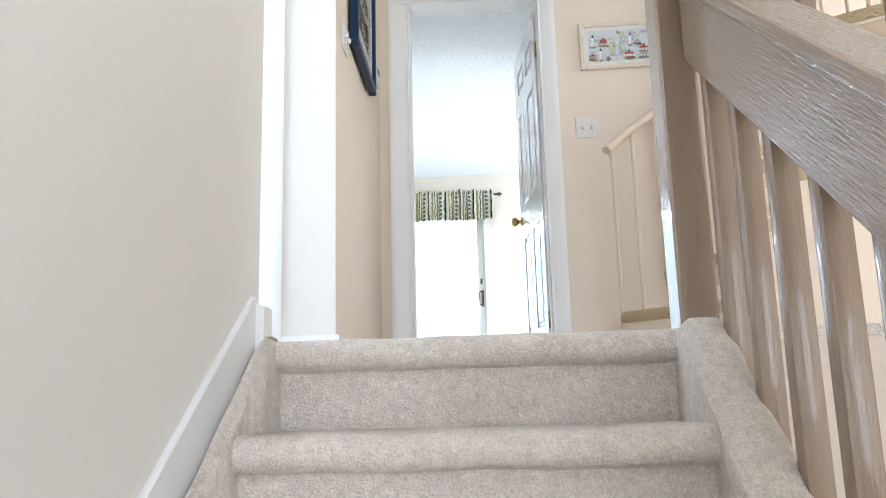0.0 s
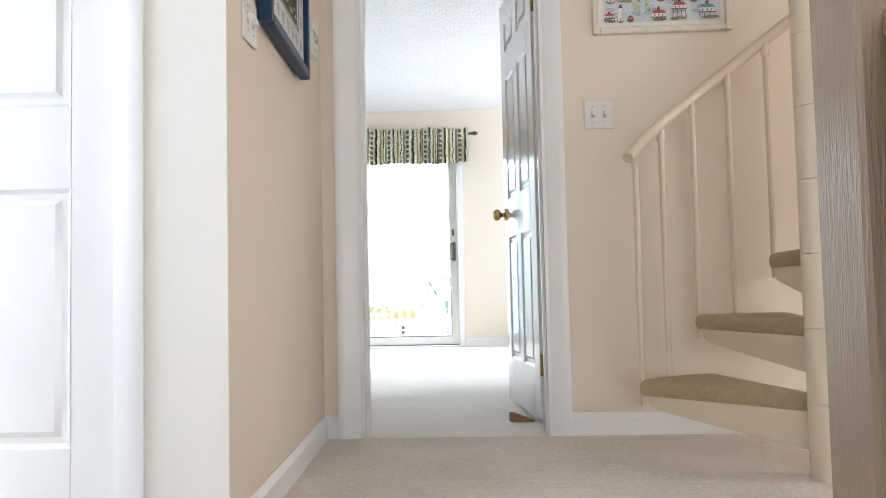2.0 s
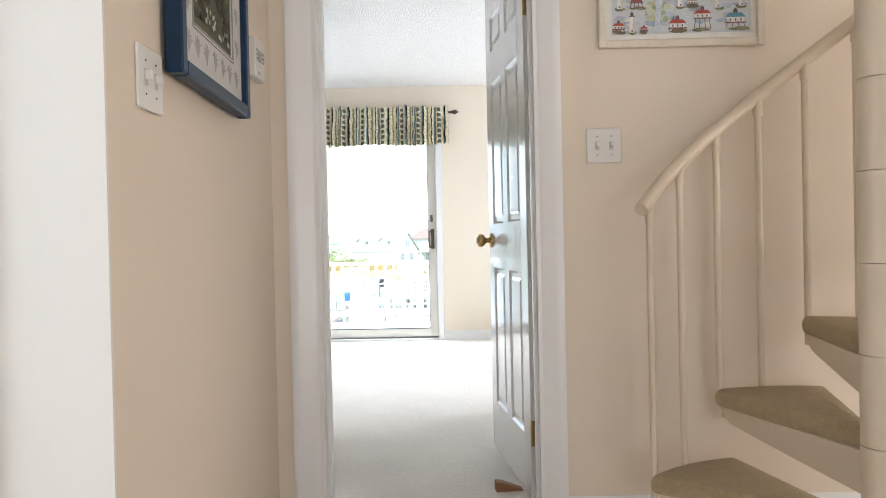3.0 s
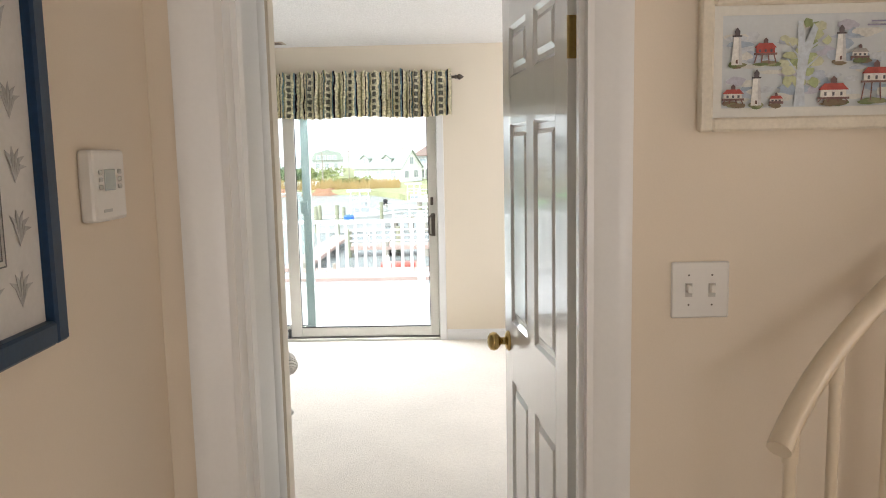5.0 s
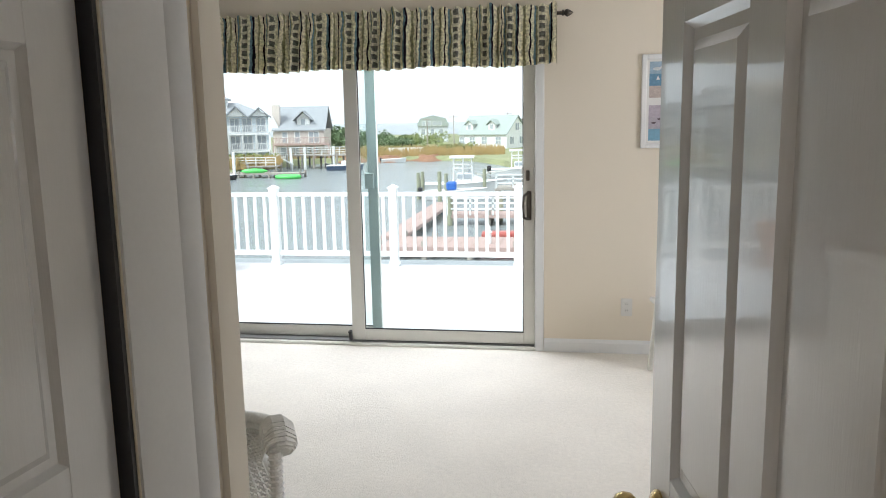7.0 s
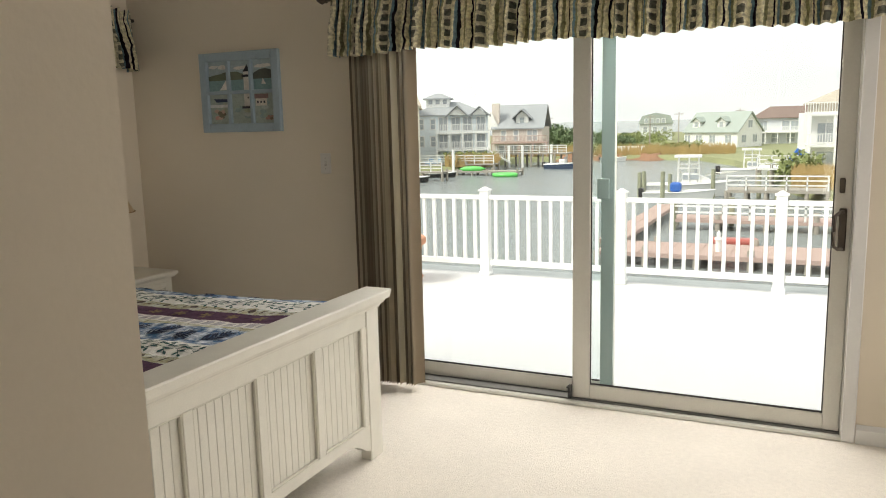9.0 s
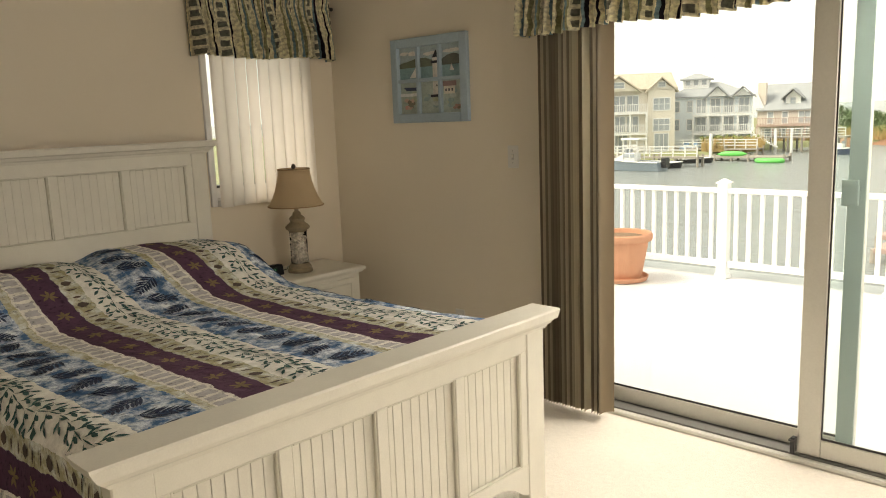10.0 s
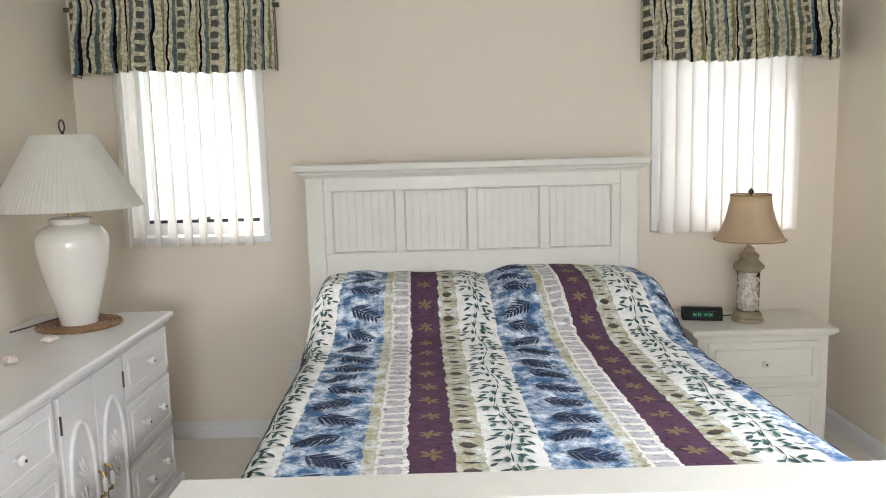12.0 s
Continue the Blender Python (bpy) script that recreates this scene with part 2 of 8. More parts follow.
def extrude_profile(bm, pts, axis, a, b):
    """A bar with the section pts, run along an axis from a to b. Section coordinates are the other two axes in order."""
    ends = []
    for t in (a, b):
        row = []
        for u, v in pts:
            c = [u, v]
            c.insert(axis, t)
            row.append(bm.verts.new(c))
        ends.append(row)
    n = len(pts)
    for k in range(n):
        bm.faces.new((ends[0][k], ends[0][(k + 1) % n], ends[1][(k + 1) % n], ends[1][k]))
    bm.faces.new(ends[0])
    bm.faces.new(ends[1][::-1])
    bmesh.ops.recalc_face_normals(bm, faces=bm.faces[:])
    return bm


def sweep(bm, path, r, seg=10):
    """A round tube along a list of places."""
    rings = []
    path = [Vector(p) for p in path]
    for i, p in enumerate(path):
        d = (path[min(i + 1, len(path) - 1)] - path[max(i - 1, 0)]).normalized()
        side = d.cross(Vector((0, 0, 1)))
        side = side.normalized() if side.length > 1e-4 else Vector((1, 0, 0))
        up = side.cross(d)
        rr = r(i / (len(path) - 1)) if callable(r) else r
        rings.append([bm.verts.new(p + rr * (math.cos(2 * math.pi * k / seg) * side + math.sin(2 * math.pi * k / seg) * up)) for k in range(seg)])
    for a, b in zip(rings, rings[1:]):
        for k in range(seg):
            bm.faces.new((a[k], a[(k + 1) % seg], b[(k + 1) % seg], b[k]))
    bm.faces.new(rings[0][::-1])
    bm.faces.new(rings[-1])
    bmesh.ops.recalc_face_normals(bm, faces=bm.faces[:])
    return bm


def mesh_object(name, bm, material, smooth=False):
    me = bpy.data.meshes.new(name)
    bm.to_mesh(me)
    bm.free()
    for mt in material if isinstance(material, (list, tuple)) else (material,):
        me.materials.append(mt)
    if smooth:
        me.shade_smooth()
        if smooth is not True:
            me.set_sharp_from_angle(angle=radians(smooth))
    return new(name, me)


def part(name, bm, material, parent, label="", smooth=False):
    """One mesh under a thing or under a part, in that thing's own coordinates."""
    ob = mesh_object(name, bm, material, smooth)
    ob.parent = parent
    if label:
        ob["label"] = label
    return ob


def thing(name, label, category, m=None, group="", kind=""):
    """An Empty at a thing's base, which its parts hang on."""
    ob = new(name)
    ob.empty_display_size = 0.1
    if m is not None:
        ob.matrix_basis = m
    return tagged(ob, label, category, group, kind)


def setting(name, bm, material, label="", category="", smooth=False):
    return tagged(mesh_object(name, bm, material, smooth), label, category, kind="structure")


def wall_bm(p0, p1, z0, z1, thick, openings=()):
    """A wall from p0 to p1 in the plan; its body lies to the left of that way. Openings: (from, to, sill, head) along it."""
    bm = bmesh.new()
    d = Vector((p1[0] - p0[0], p1[1] - p0[1], 0))
    ang = math.atan2(d.y, d.x)
    m = Matrix.Translation((p0[0], p0[1], 0)) @ Matrix.Rotation(ang, 4, "Z")
    at = 0.0
    for u0, u1, s, t in sorted(openings):
        if u0 > at:
            box(bm, at, 0, z0, u0, thick, z1, m=m)
        if s > z0:
            box(bm, u0, 0, z0, u1, thick, s, m=m)
        if t < z1:
            box(bm, u0, 0, t, u1, thick, z1, m=m)
        at = u1
    if at < d.length:
        box(bm, at, 0, z0, d.length, thick, z1, m=m)
    return bm


# ---- the shell ----
SLIDER_Y, HEAD_X, HALL_Y, CEIL = 8.50, -4.28, 3.87, 2.36
LOW = -1.71
setting("floor_bedroom", boxed(-4.4, 3.86, -0.2, 3.2, 8.62, 0.0), CARPET, "cream cut-pile carpet across the bedroom", "carpet")
setting("floor_landing", boxed(-2.0, 1.70, -0.2, 3.6, 3.86, 0.0), CARPET_STAIR, "cream cut-pile carpet on the landing", "carpet")
setting("floor_lower", boxed(-0.67, -4.2, LOW - 0.2, 3.6, 1.9, LOW), CARPET, "cream carpet on the lower level", "carpet")
setting("ceiling_bedroom", boxed(-4.4, 3.86, CEIL, 3.2, 8.62, CEIL + 0.15), CEILING, "white popcorn-textured bedroom ceiling", "ceiling")
setting("ceiling_landing", boxed(-2.0, -4.3, 2.55, 3.7, 3.86, 2.7), CEILING, "white popcorn-textured ceiling over the landing", "ceiling")

# slider wall, seen from the south: runs from east to west, body to the north
setting("wall_north", wall_bm((-4.45, SLIDER_Y), (3.2, SLIDER_Y), 0, CEIL, 0.16, [(4.45 - 2.58, 4.45 - 0.18, 0, 2.0)]), WALL_BED, "cream painted wall with a sliding glass door", "wall")
# headboard wall with two windows
setting("wall_west", wall_bm((HEAD_X, 4.7), (HEAD_X, SLIDER_Y), 0, CEIL, 0.17, [(0.37, 1.00, 1.03, 1.95), (2.93, 3.56, 1.03, 1.95)]), WALL_BED, "cream painted wall behind the bed with two windows", "wall")
setting("wall_south", wall_bm((-0.651, 5.053), (HEAD_X, 4.83), 0, CEIL, 0.10), WALL_BED, "cream painted wall behind the dresser", "wall")
setting("wall_closet", wall_bm((-0.735, 3.99), (-0.651, 5.053), 0, CEIL, 0.10, [(0.06, 0.718, 0, 2.0)]), WALL_BED, "cream painted wall with a closet door", "wall")
# Unseen wall; its opening is added for the east fill lamp.
setting("wall_bedroom_end", wall_bm((3.0, SLIDER_Y), (3.0, 3.9), 0, CEIL, 0.16, [(1.2, 2.6, 0.8, 2.0)]), WALL_BED, "cream painted bedroom wall", "wall")
setting("wall_hall", wall_bm((-0.70, HALL_Y), (3.5, HALL_Y), 0, 2.55, 0.12, [(0.216, 0.945, 0, 2.0)]), WALL, "cream painted wall round the bedroom door", "wall")
setting("wall_hall_side", wall_bm((-0.5685, 2.545), (-0.628, HALL_Y), 0, 2.55, 0.12), WALL, "cream painted hall wall with pictures", "wall")
setting("wall_linen", wall_bm((-1.9, 2.545), (-0.58, 2.545), 0, 2.55, 0.10, [(0.30, 1.075, 0, 2.03)]), WALL, "cream painted wall beside a white closet door", "wall")
# Thin sheet in the paler wall colour over the corner's south face.
setting("wall_corner_face", boxed(-0.755, 2.538, 0, -0.5685, 2.5448, 2.549), WALL_STAIR, "thin paler sheet over the hall corner", "wall")
# Out of view; the opening is there for the added passage lamp.
setting("wall_passage_end", wall_bm((-1.95, 1.5), (-1.95, 2.7), 0, 2.55, 0.1, [(0.25, 0.95, 0.6, 1.9)]), WALL_STAIR, "plain painted end wall", "wall")
setting("wall_stair", wall_bm((-0.545, -4.2), (-0.545, 1.66), LOW, 2.55, 0.12), WALL_STAIR, "pale painted wall beside the stairs", "wall")
setting("wall_stair_return", wall_bm((-0.668, 1.655), (-1.95, 1.655), 0, 2.55, 0.1), WALL_STAIR, "pale painted wall", "wall")
# Unseen wall, opened to let the added living room lamp in.
setting("wall_lower_south", wall_bm((3.6, -4.05), (-0.67, -4.05), LOW, 2.55, 0.15, [(0.5, 3.7, -0.55, 1.35)]), WALL_STAIR, "pale wall of the lower room with an added, unseen opening", "wall")
# The opening here is added for the lamp on the loft side.
setting("wall_east", wall_bm((3.5, HALL_Y), (3.5, -4.2), LOW, 2.55, 0.16, [(0.6, 1.95, 0.6, 2.0)]), WALL, "cream painted outer wall", "wall")
setting("closet_interior", boxed(-1.5, 3.99, 0, -1.45, 4.85, CEIL), WALL, "dim closet back wall", "wall")
setting("linen_interior", boxed(-1.9, 2.66, 0, -0.7, 2.70, 2.5), WALL, "dim closet back wall", "wall")
setting("landing_fascia", boxed(0.52, 1.655, -0.42, 3.5, 1.70, -0.03), mat("tan_fascia_paint", (0.56, 0.46, 0.36), 0.4, vary=0.03), "tan painted fascia under the landing's edge", "fascia")
setting("landing_underside", boxed(0.52, 1.70, LOW, 3.5, 1.80, -0.2), WALL_STAIR, "pale wall under the landing", "wall")


def baseboard(name, p0, p1, h=0.085, t=0.014):
    d = Vector((p1[0] - p0[0], p1[1] - p0[1], 0))
    bm = bmesh.new()
    extrude_profile(bm, [(0, 0), (-t, 0), (-t, h * 0.75), (-t * 0.45, h * 0.93), (-t * 0.3, h), (0, h)], 0, 0, d.length)
    bmesh.ops.transform(bm, matrix=Matrix.Translation((p0[0], p0[1], 0)) @ Matrix.Rotation(math.atan2(d.y, d.x), 4, "Z"), verts=bm.verts)
    return setting(name, bm, WHITE, "white painted baseboard", "baseboard")


baseboard("baseboard", (HEAD_X + 0.014, SLIDER_Y - 0.001), (-2.65, SLIDER_Y - 0.001))
baseboard("baseboard", (-0.151, SLIDER_Y - 0.001), (3.0, SLIDER_Y - 0.001))
baseboard("baseboard", (HEAD_X + 0.001, 4.85), (HEAD_X + 0.001, SLIDER_Y))
baseboard("baseboard", (0.322, HALL_Y - 0.001), (3.5, HALL_Y - 0.001))
baseboard("baseboard", (-0.63, HALL_Y - 0.001), (-0.572, HALL_Y - 0.001))
baseboard("baseboard", (-0.567, 2.5365), (-0.627, HALL_Y - 0.015))
baseboard("baseboard", (-0.752, 2.5375), (-0.555, 2.5375))


def casing_leg(name, x0, x1, y_face, z1, depth=0.018):
    """An upright door casing with a moulded face, its inner edge at x1."""
    bm = bmesh.new()
    s = 1 if x1 > x0 else -1
    w = abs(x1 - x0)
    pts = [(0, 0), (0, -depth), (0.012, -depth - 0.003), (w * 0.35, -depth), (w * 0.7, -depth * 0.72), (w * 0.9, -depth * 0.55), (w, -depth * 0.4), (w, 0)]
    extrude_profile(bm, [(x0 + s * u, y_face + v) for u, v in pts], 2, 0.0, z1)
    return setting(name, bm, WHITE, "white moulded door casing", "casing", smooth=40)


casing_leg("trim", -0.572, -0.484, HALL_Y, 2.06)
casing_leg("trim", 0.323, 0.240, HALL_Y, 2.06)
setting("trim", boxed(-0.572, HALL_Y - 0.02, 1.985, 0.318, HALL_Y, 2.07, 0.004), WHITE, "white head casing over the bedroom door", "casing")

# ---- doors ----
def six_panel_door(name, w, h, m, label, hinge_z=(0.24, 1.0, 1.76), knob_z=0.915, knob_sides=(-1, 1), t=0.035):
    """A moulded six-panel door. Local x runs from the hinge to the free edge, y is the thickness."""
    d = thing(name, label, "door", m, kind="structure")
    s, mid = 0.105, 0.085
    cw = (w - 2 * s - mid) / 2
    rows = [(0.22, 0.80), (0.985, 1.58), (1.715, h - 0.115)]
    bm = bmesh.new()
    box(bm, 0, -t / 2, 0.012, s, t / 2, h, 0.002)
    box(bm, w - s, -t / 2, 0.012, w, t / 2, h, 0.002)
    box(bm, s + cw, -t / 2, 0.012, s + cw + mid, t / 2, h)
    edges = [0.012] + [z for r in rows for z in r] + [h]
    for k in range(0, len(edges), 2):
        for x0 in (s, s + cw + mid):
            box(bm, x0, -t / 2, edges[k], x0 + cw, t / 2, edges[k + 1])
    part("slab", bm, DOOR, d)
    for x0 in (s, s + cw + mid):
        for z0, z1 in rows:
            bm = bmesh.new()
            box(bm, x0, -t * 0.22, z0, x0 + cw, t * 0.22, z1)
            for sgn in (-1, 1):
                # sloped moulding and raised field
                g = 0.010
                lv = []
                for e, y in ((0.0, t / 2), (g, t * 0.24), (g + 0.014, t * 0.24), (g + 0.027, t * 0.44)):
                    lv.append([bm.verts.new((x, sgn * y, z)) for x, z in ((x0 + e, z0 + e), (x0 + cw - e, z0 + e), (x0 + cw - e, z1 - e), (x0 + e, z1 - e))])
                for a, b in zip(lv, lv[1:]):
                    for k in range(4):
                        bm.faces.new((a[k], a[(k + 1) % 4], b[(k + 1) % 4], b[k]))
                bm.faces.new(lv[-1])
            bmesh.ops.recalc_face_normals(bm, faces=bm.faces[:])
            part("panel", bm, DOOR, d)
    for sgn in knob_sides:
        bm = bmesh.new()
        lathe(bm, [(0.031, 0), (0.032, 0.004), (0.026, 0.010), (0.012, 0.014), (0.011, 0.026), (0.018, 0.031), (0.027, 0.040), (0.029, 0.050), (0.026, 0.060), (0.015, 0.067), (0.004, 0.068)], 24,
              Matrix.Translation((w - 0.06, sgn * t / 2, knob_z)) @ Matrix.Rotation(radians(-90 * sgn), 4, "X"))
        bmesh.ops.recalc_face_normals(bm, faces=bm.faces[:])
        part("knob", bm, BRASS, d, "polished brass door knob", smooth=60)
    for z in hinge_z:
        bm = bmesh.new()
        box(bm, -0.0035, -t / 2 - 0.001, z - 0.045, 0.0005, t / 2 + 0.001, z + 0.045)
        box(bm, 0.0, -t / 2 - 0.0035, z - 0.045, 0.03, -t / 2 - 0.0005, z + 0.045, 0.001)
        for k in range(5):
            rod(bm, (-0.004, -t / 2 - 0.006, z - 0.045 + 0.018 * k), (-0.004, -t / 2 - 0.006, z - 0.0285 + 0.018 * k), 0.006, seg=10)
        part("hinge", bm, BRASS, d, "brass butt hinge")
    return d


# the bedroom door stands open, past square, into the room
six_panel_door("door_1", 0.73, 1.975, pose(0.2365, 4.03, 0.012, 0, 0, 97.8), "white six-panel bedroom door standing open with a brass knob", hinge_z=(0.24, 1.74))
six_panel_door("door_2", 0.64, 1.985, pose(-0.722, 4.694, 0.01, 0, 0, -94.4), "white six-panel closet door, closed and in shadow", hinge_z=(), knob_sides=())
six_panel_door("door_3", 0.765, 2.015, pose(-0.83, 2.585, 0.01, 0, 0, 180), "white six-panel closet door, closed", hinge_z=(), knob_sides=())

# jambs and stops of the bedroom door
bm = boxed(-0.486, 3.86, 0, -0.470, 3.995, 1.99)
box(bm, -0.470, 3.915, 0, -0.458, 3.95, 1.985)
setting("door_frame", bm, WHITE, "white painted door jamb", "door frame")
bm = boxed(0.236, 3.86, 0, 0.252, 3.995, 1.99)
box(bm, 0.225, 3.90, 0, 0.236, 3.935, 1.985)
setting("door_frame", bm, WHITE, "white painted hinge jamb", "door frame")
setting("door_frame", boxed(-0.486, 3.862, 1.983, 0.252, 3.993, 2.0), WHITE, "white painted door head", "door frame")
# the closet door's casing on the passage side, and the linen door's
CL = Matrix.Translation((-0.735, 3.99, 0)) @ Matrix.Rotation(math.atan2(1.063, 0.084), 4, "Z")


def casing_bm(u0, u1, z0, z1, m, depth=0.018):
    bm = bmesh.new()
    w = u1 - u0
    pts = [(0, 0), (0, -depth * 0.5), (w * 0.15, -depth * 0.75), (w * 0.55, -depth), (w * 0.85, -depth * 1.15), (w, -depth), (w, 0)]
    extrude_profile(bm, [(u0 + u, v) for u, v in pts], 2, z0, z1)
    bmesh.ops.transform(bm, matrix=m, verts=bm.verts)
    return bm


setting("trim", casing_bm(0.722, 0.868, 0, 2.06, CL, 0.010), WHITE, "white moulded closet casing", "casing", smooth=40)
setting("trim", casing_bm(0.870, 0.926, 0, 2.06, CL, 0.017), WHITE, "white stepped casing board", "casing", smooth=40)
# Narrow black strip along the jamb beside the closet door.
setting("door_frame", boxed(0.708, 0.002, 0, 0.7175, 0.03, 2.0, m=CL), DARK, "black strip down the closet jamb", "door frame")
for z in (0.25, 1.77):
    bm = boxed(0.7055, 0.004, z - 0.045, 0.708, 0.03, z + 0.045, m=CL)
    rod(bm, CL @ Vector((0.703, 0.026, z - 0.045)), CL @ Vector((0.703, 0.026, z + 0.045)), 0.006, seg=10)
    setting("hinge", bm, BRASS, "brass hinge of the closet door", "hinge")
setting("trim", casing_bm(-0.822, -0.752, 0, 2.08, Matrix.Translation((0, 2.545, 0))), WHITE, "white moulded closet casing", "casing", smooth=40)
bm = boxed(-0.826, 2.547, 0, -0.818, 2.64, 2.03)
setting("door_frame", bm, WHITE, "white closet jamb", "door frame")

bm = bmesh.new()
extrude_profile(bm, [(0, 0), (0.10, 0), (0.10, 0.004), (0.02, 0.035), (0, 0.036)], 1, -0.02, 0.02)
stop = tagged(mesh_object("door_stop", bm, mat("worn_brown_wood", (0.26, 0.12, 0.05), 0.6, vary=0.15, scale=30)), "brown wooden wedge holding the open door", "doorstop")
stop.matrix_basis = pose(0.10, 4.19, 0.001, 0, 0, 8)

# ---- sliding glass door ----
sl = thing("door_4", "pale aluminium sliding glass door to the deck, closed", "sliding door", pose(0.022, SLIDER_Y, 0), kind="structure")
bm = boxed(-2.60, 0.02, 0, -0.20, 0.14, 0.028)
part("track", bm, ALU_DARK, sl, "dark floor track")
part("threshold", boxed(-2.60, -0.012, 0, -0.20, 0.022, 0.02, 0.004), ALU, sl)
bm = boxed(-0.234, 0.0, 0.02, -0.20, 0.15, 2.0, 0.004)
box(bm, -0.244, 0.075, 0.02, -0.234, 0.092, 1.95)
part("frame", bm, ALU, sl)
bm = boxed(-2.60, 0.0, 0.02, -2.54, 0.15, 2.0, 0.004)
part("frame", bm, ALU, sl)
part("frame", boxed(-2.54, 0.0, 1.93, -0.234, 0.15, 2.0, 0.004), ALU, sl)


def glazed_panel(x0, x1, y0, y1, stile, name, z0=0.03, z1=1.93, first=0.055):
    p = part(name, boxed(x0, y0, z0, x0 + first, y1, z1, 0.003), ALU, sl)
    part("stile", boxed(x1 - stile, y0, z0, x1, y1, z1, 0.003), ALU, p)
    part("rail", boxed(x0 + first, y0 + 0.002, z0, x1 - stile, y1 - 0.002, z0 + 0.075, 0.003), ALU, p)
    part("rail", boxed(x0 + first, y0 + 0.002, z1 - 0.07, x1 - stile, y1 - 0.002, z1, 0.003), ALU, p)
    bm = bmesh.new()
    g = 0.009
    box(bm, x0 + first, y0 + 0.006, z0 + 0.075, x1 - stile, y0 + 0.010, z0 + 0.075 + g)
    box(bm, x1 - stile - g * 0.6, y0 + 0.006, z0 + 0.084, x1 - stile, y0 + 0.010, z1 - 0.07)
    box(bm, x0 + first, y0 + 0.006, z0 + 0.084, x0 + first + g * 0.6, y0 + 0.010, z1 - 0.07)
    part("gasket", bm, DARK, p, "black rubber gasket")
    gl = part("pane", boxed(x0 + first - 0.005, (y0 + y1) / 2 - 0.003, z0 + 0.07, x1 - stile + 0.005, (y0 + y1) / 2 + 0.003, z1 - 0.06), GLASS, p, "clear glass pane")
    gl.visible_shadow = False
    return p


glazed_panel(-2.54, -1.267, 0.095, 0.13, 0.055, "fixed_panel")
inner = glazed_panel(-1.460, -0.237, 0.03, 0.068, 0.069, "sliding_panel", first=0.09)
part("interlock", boxed(-1.332, 0.088, 0.03, -1.268, 0.094, 1.93), GLASS_EDGE, sl, "grey-green vinyl interlock strip")
part("alarm_sensor", boxed(-1.350, 0.072, 1.05, -1.290, 0.0875, 1.15, 0.003), GLASS_EDGE, sl, "small grey sensor box")
bm = bmesh.new()
box(bm, -0.285, 0.012, 0.85, -0.255, 0.03, 1.035, 0.004)
part("handle_plate", bm, BRONZE, inner, "dark bronze handle plate")
bm = bmesh.new()
sweep(bm, [(x + 0.016, y, z) for x, y, z in ((-0.286, 0.012, 0.86), (-0.300, -0.018, 0.862), (-0.318, -0.026, 0.875), (-0.320, -0.027, 0.94), (-0.318, -0.026, 1.005), (-0.300, -0.018, 1.02), (-0.286, 0.012, 1.022))], 0.008, 8)
part("handle", bm, BRONZE, inner, "dark bronze pull handle", smooth=60)
part("latch", boxed(-0.289, 0.016, 1.10, -0.267, 0.03, 1.165, 0.004), BRONZE, inner, "dark bronze thumb latch")
bm = boxed(-1.477, 0.0, 0.03, -1.459, 0.03, 0.10, 0.003)
box(bm, -1.481, -0.006, 0.085, -1.455, 0.014, 0.093)
part("foot_lock", bm, DARK, sl, "black foot lock")
setting("trim", boxed(-0.207, SLIDER_Y - 0.016, 0, -0.153, SLIDER_Y + 0.002, 2.06, 0.004), WHITE, "white casing beside the sliding door", "casing")
setting("trim", boxed(-2.645, SLIDER_Y - 0.016, 0, -2.58, SLIDER_Y + 0.002, 2.06, 0.004), WHITE, "white casing beside the sliding door", "casing")
setting("trim", boxed(-2.58, SLIDER_Y - 0.016, 2.0, -0.207, SLIDER_Y + 0.002, 2.06, 0.004), WHITE, "white casing over the sliding door", "casing")


# ---- bedroom windows ----
def bedroom_window(name, y0, y1):
    w = thing(name, "white framed sash window behind vertical blinds", "window", pose(HEAD_X, 0, 0), kind="structure")
    z0, z1 = 1.03, 1.95
    for a, b, c, e in ((y0 - 0.035, y0 + 0.0, z0 - 0.035, z1 + 0.03), (y1, y1 + 0.035, z0 - 0.035, z1 + 0.03)):
        part("casing", boxed(-0.01, a, c, 0.018, b, e, 0.003), WHITE, w)
    part("sill", boxed(-0.17, y0, z0 - 0.035, 0.022, y1, z0 + 0.002, 0.003), WHITE, w)
    part("head_casing", boxed(-0.01, y0, z1, 0.018, y1, z1 + 0.03, 0.003), WHITE, w)
    f = part("window_frame", boxed(-0.14, y0, z0 + 0.002, -0.09, y0 + 0.04, z1), WHITE, w)
    part("stile", boxed(-0.14, y1 - 0.04, z0 + 0.002, -0.09, y1, z1), WHITE, f)
    part("rail", boxed(-0.14, y0 + 0.04, z0 + 0.002, -0.09, y1 - 0.04, z0 + 0.06), WHITE, f)
    part("lock_rail", boxed(-0.13, y0 + 0.04, z0 + 0.06, -0.085, y1 - 0.04, z0 + 0.075), DARK, f, "dark sash seal")
    part("rail", boxed(-0.14, y0 + 0.04, z1 - 0.05, -0.09, y1 - 0.04, z1), WHITE, f)
    bm = boxed(-0.095, (y0 + y1) / 2 - 0.03, z0 + 0.075, -0.07, (y0 + y1) / 2 + 0.03, z0 + 0.09, 0.003)
    part("crank", bm, DARK, f, "dark window latch")
    g = part("pane", boxed(-0.118, y0 + 0.035, z0 + 0.055, -0.114, y1 - 0.035, z1 - 0.045), GLASS, w, "clear glass pane")
    g.visible_shadow = False
    return w


bedroom_window("window_1", 5.07, 5.70)
bedroom_window("window_2", 7.63, 8.26)
# clapboard of the neighbouring house, close outside these windows
bm = bmesh.new()
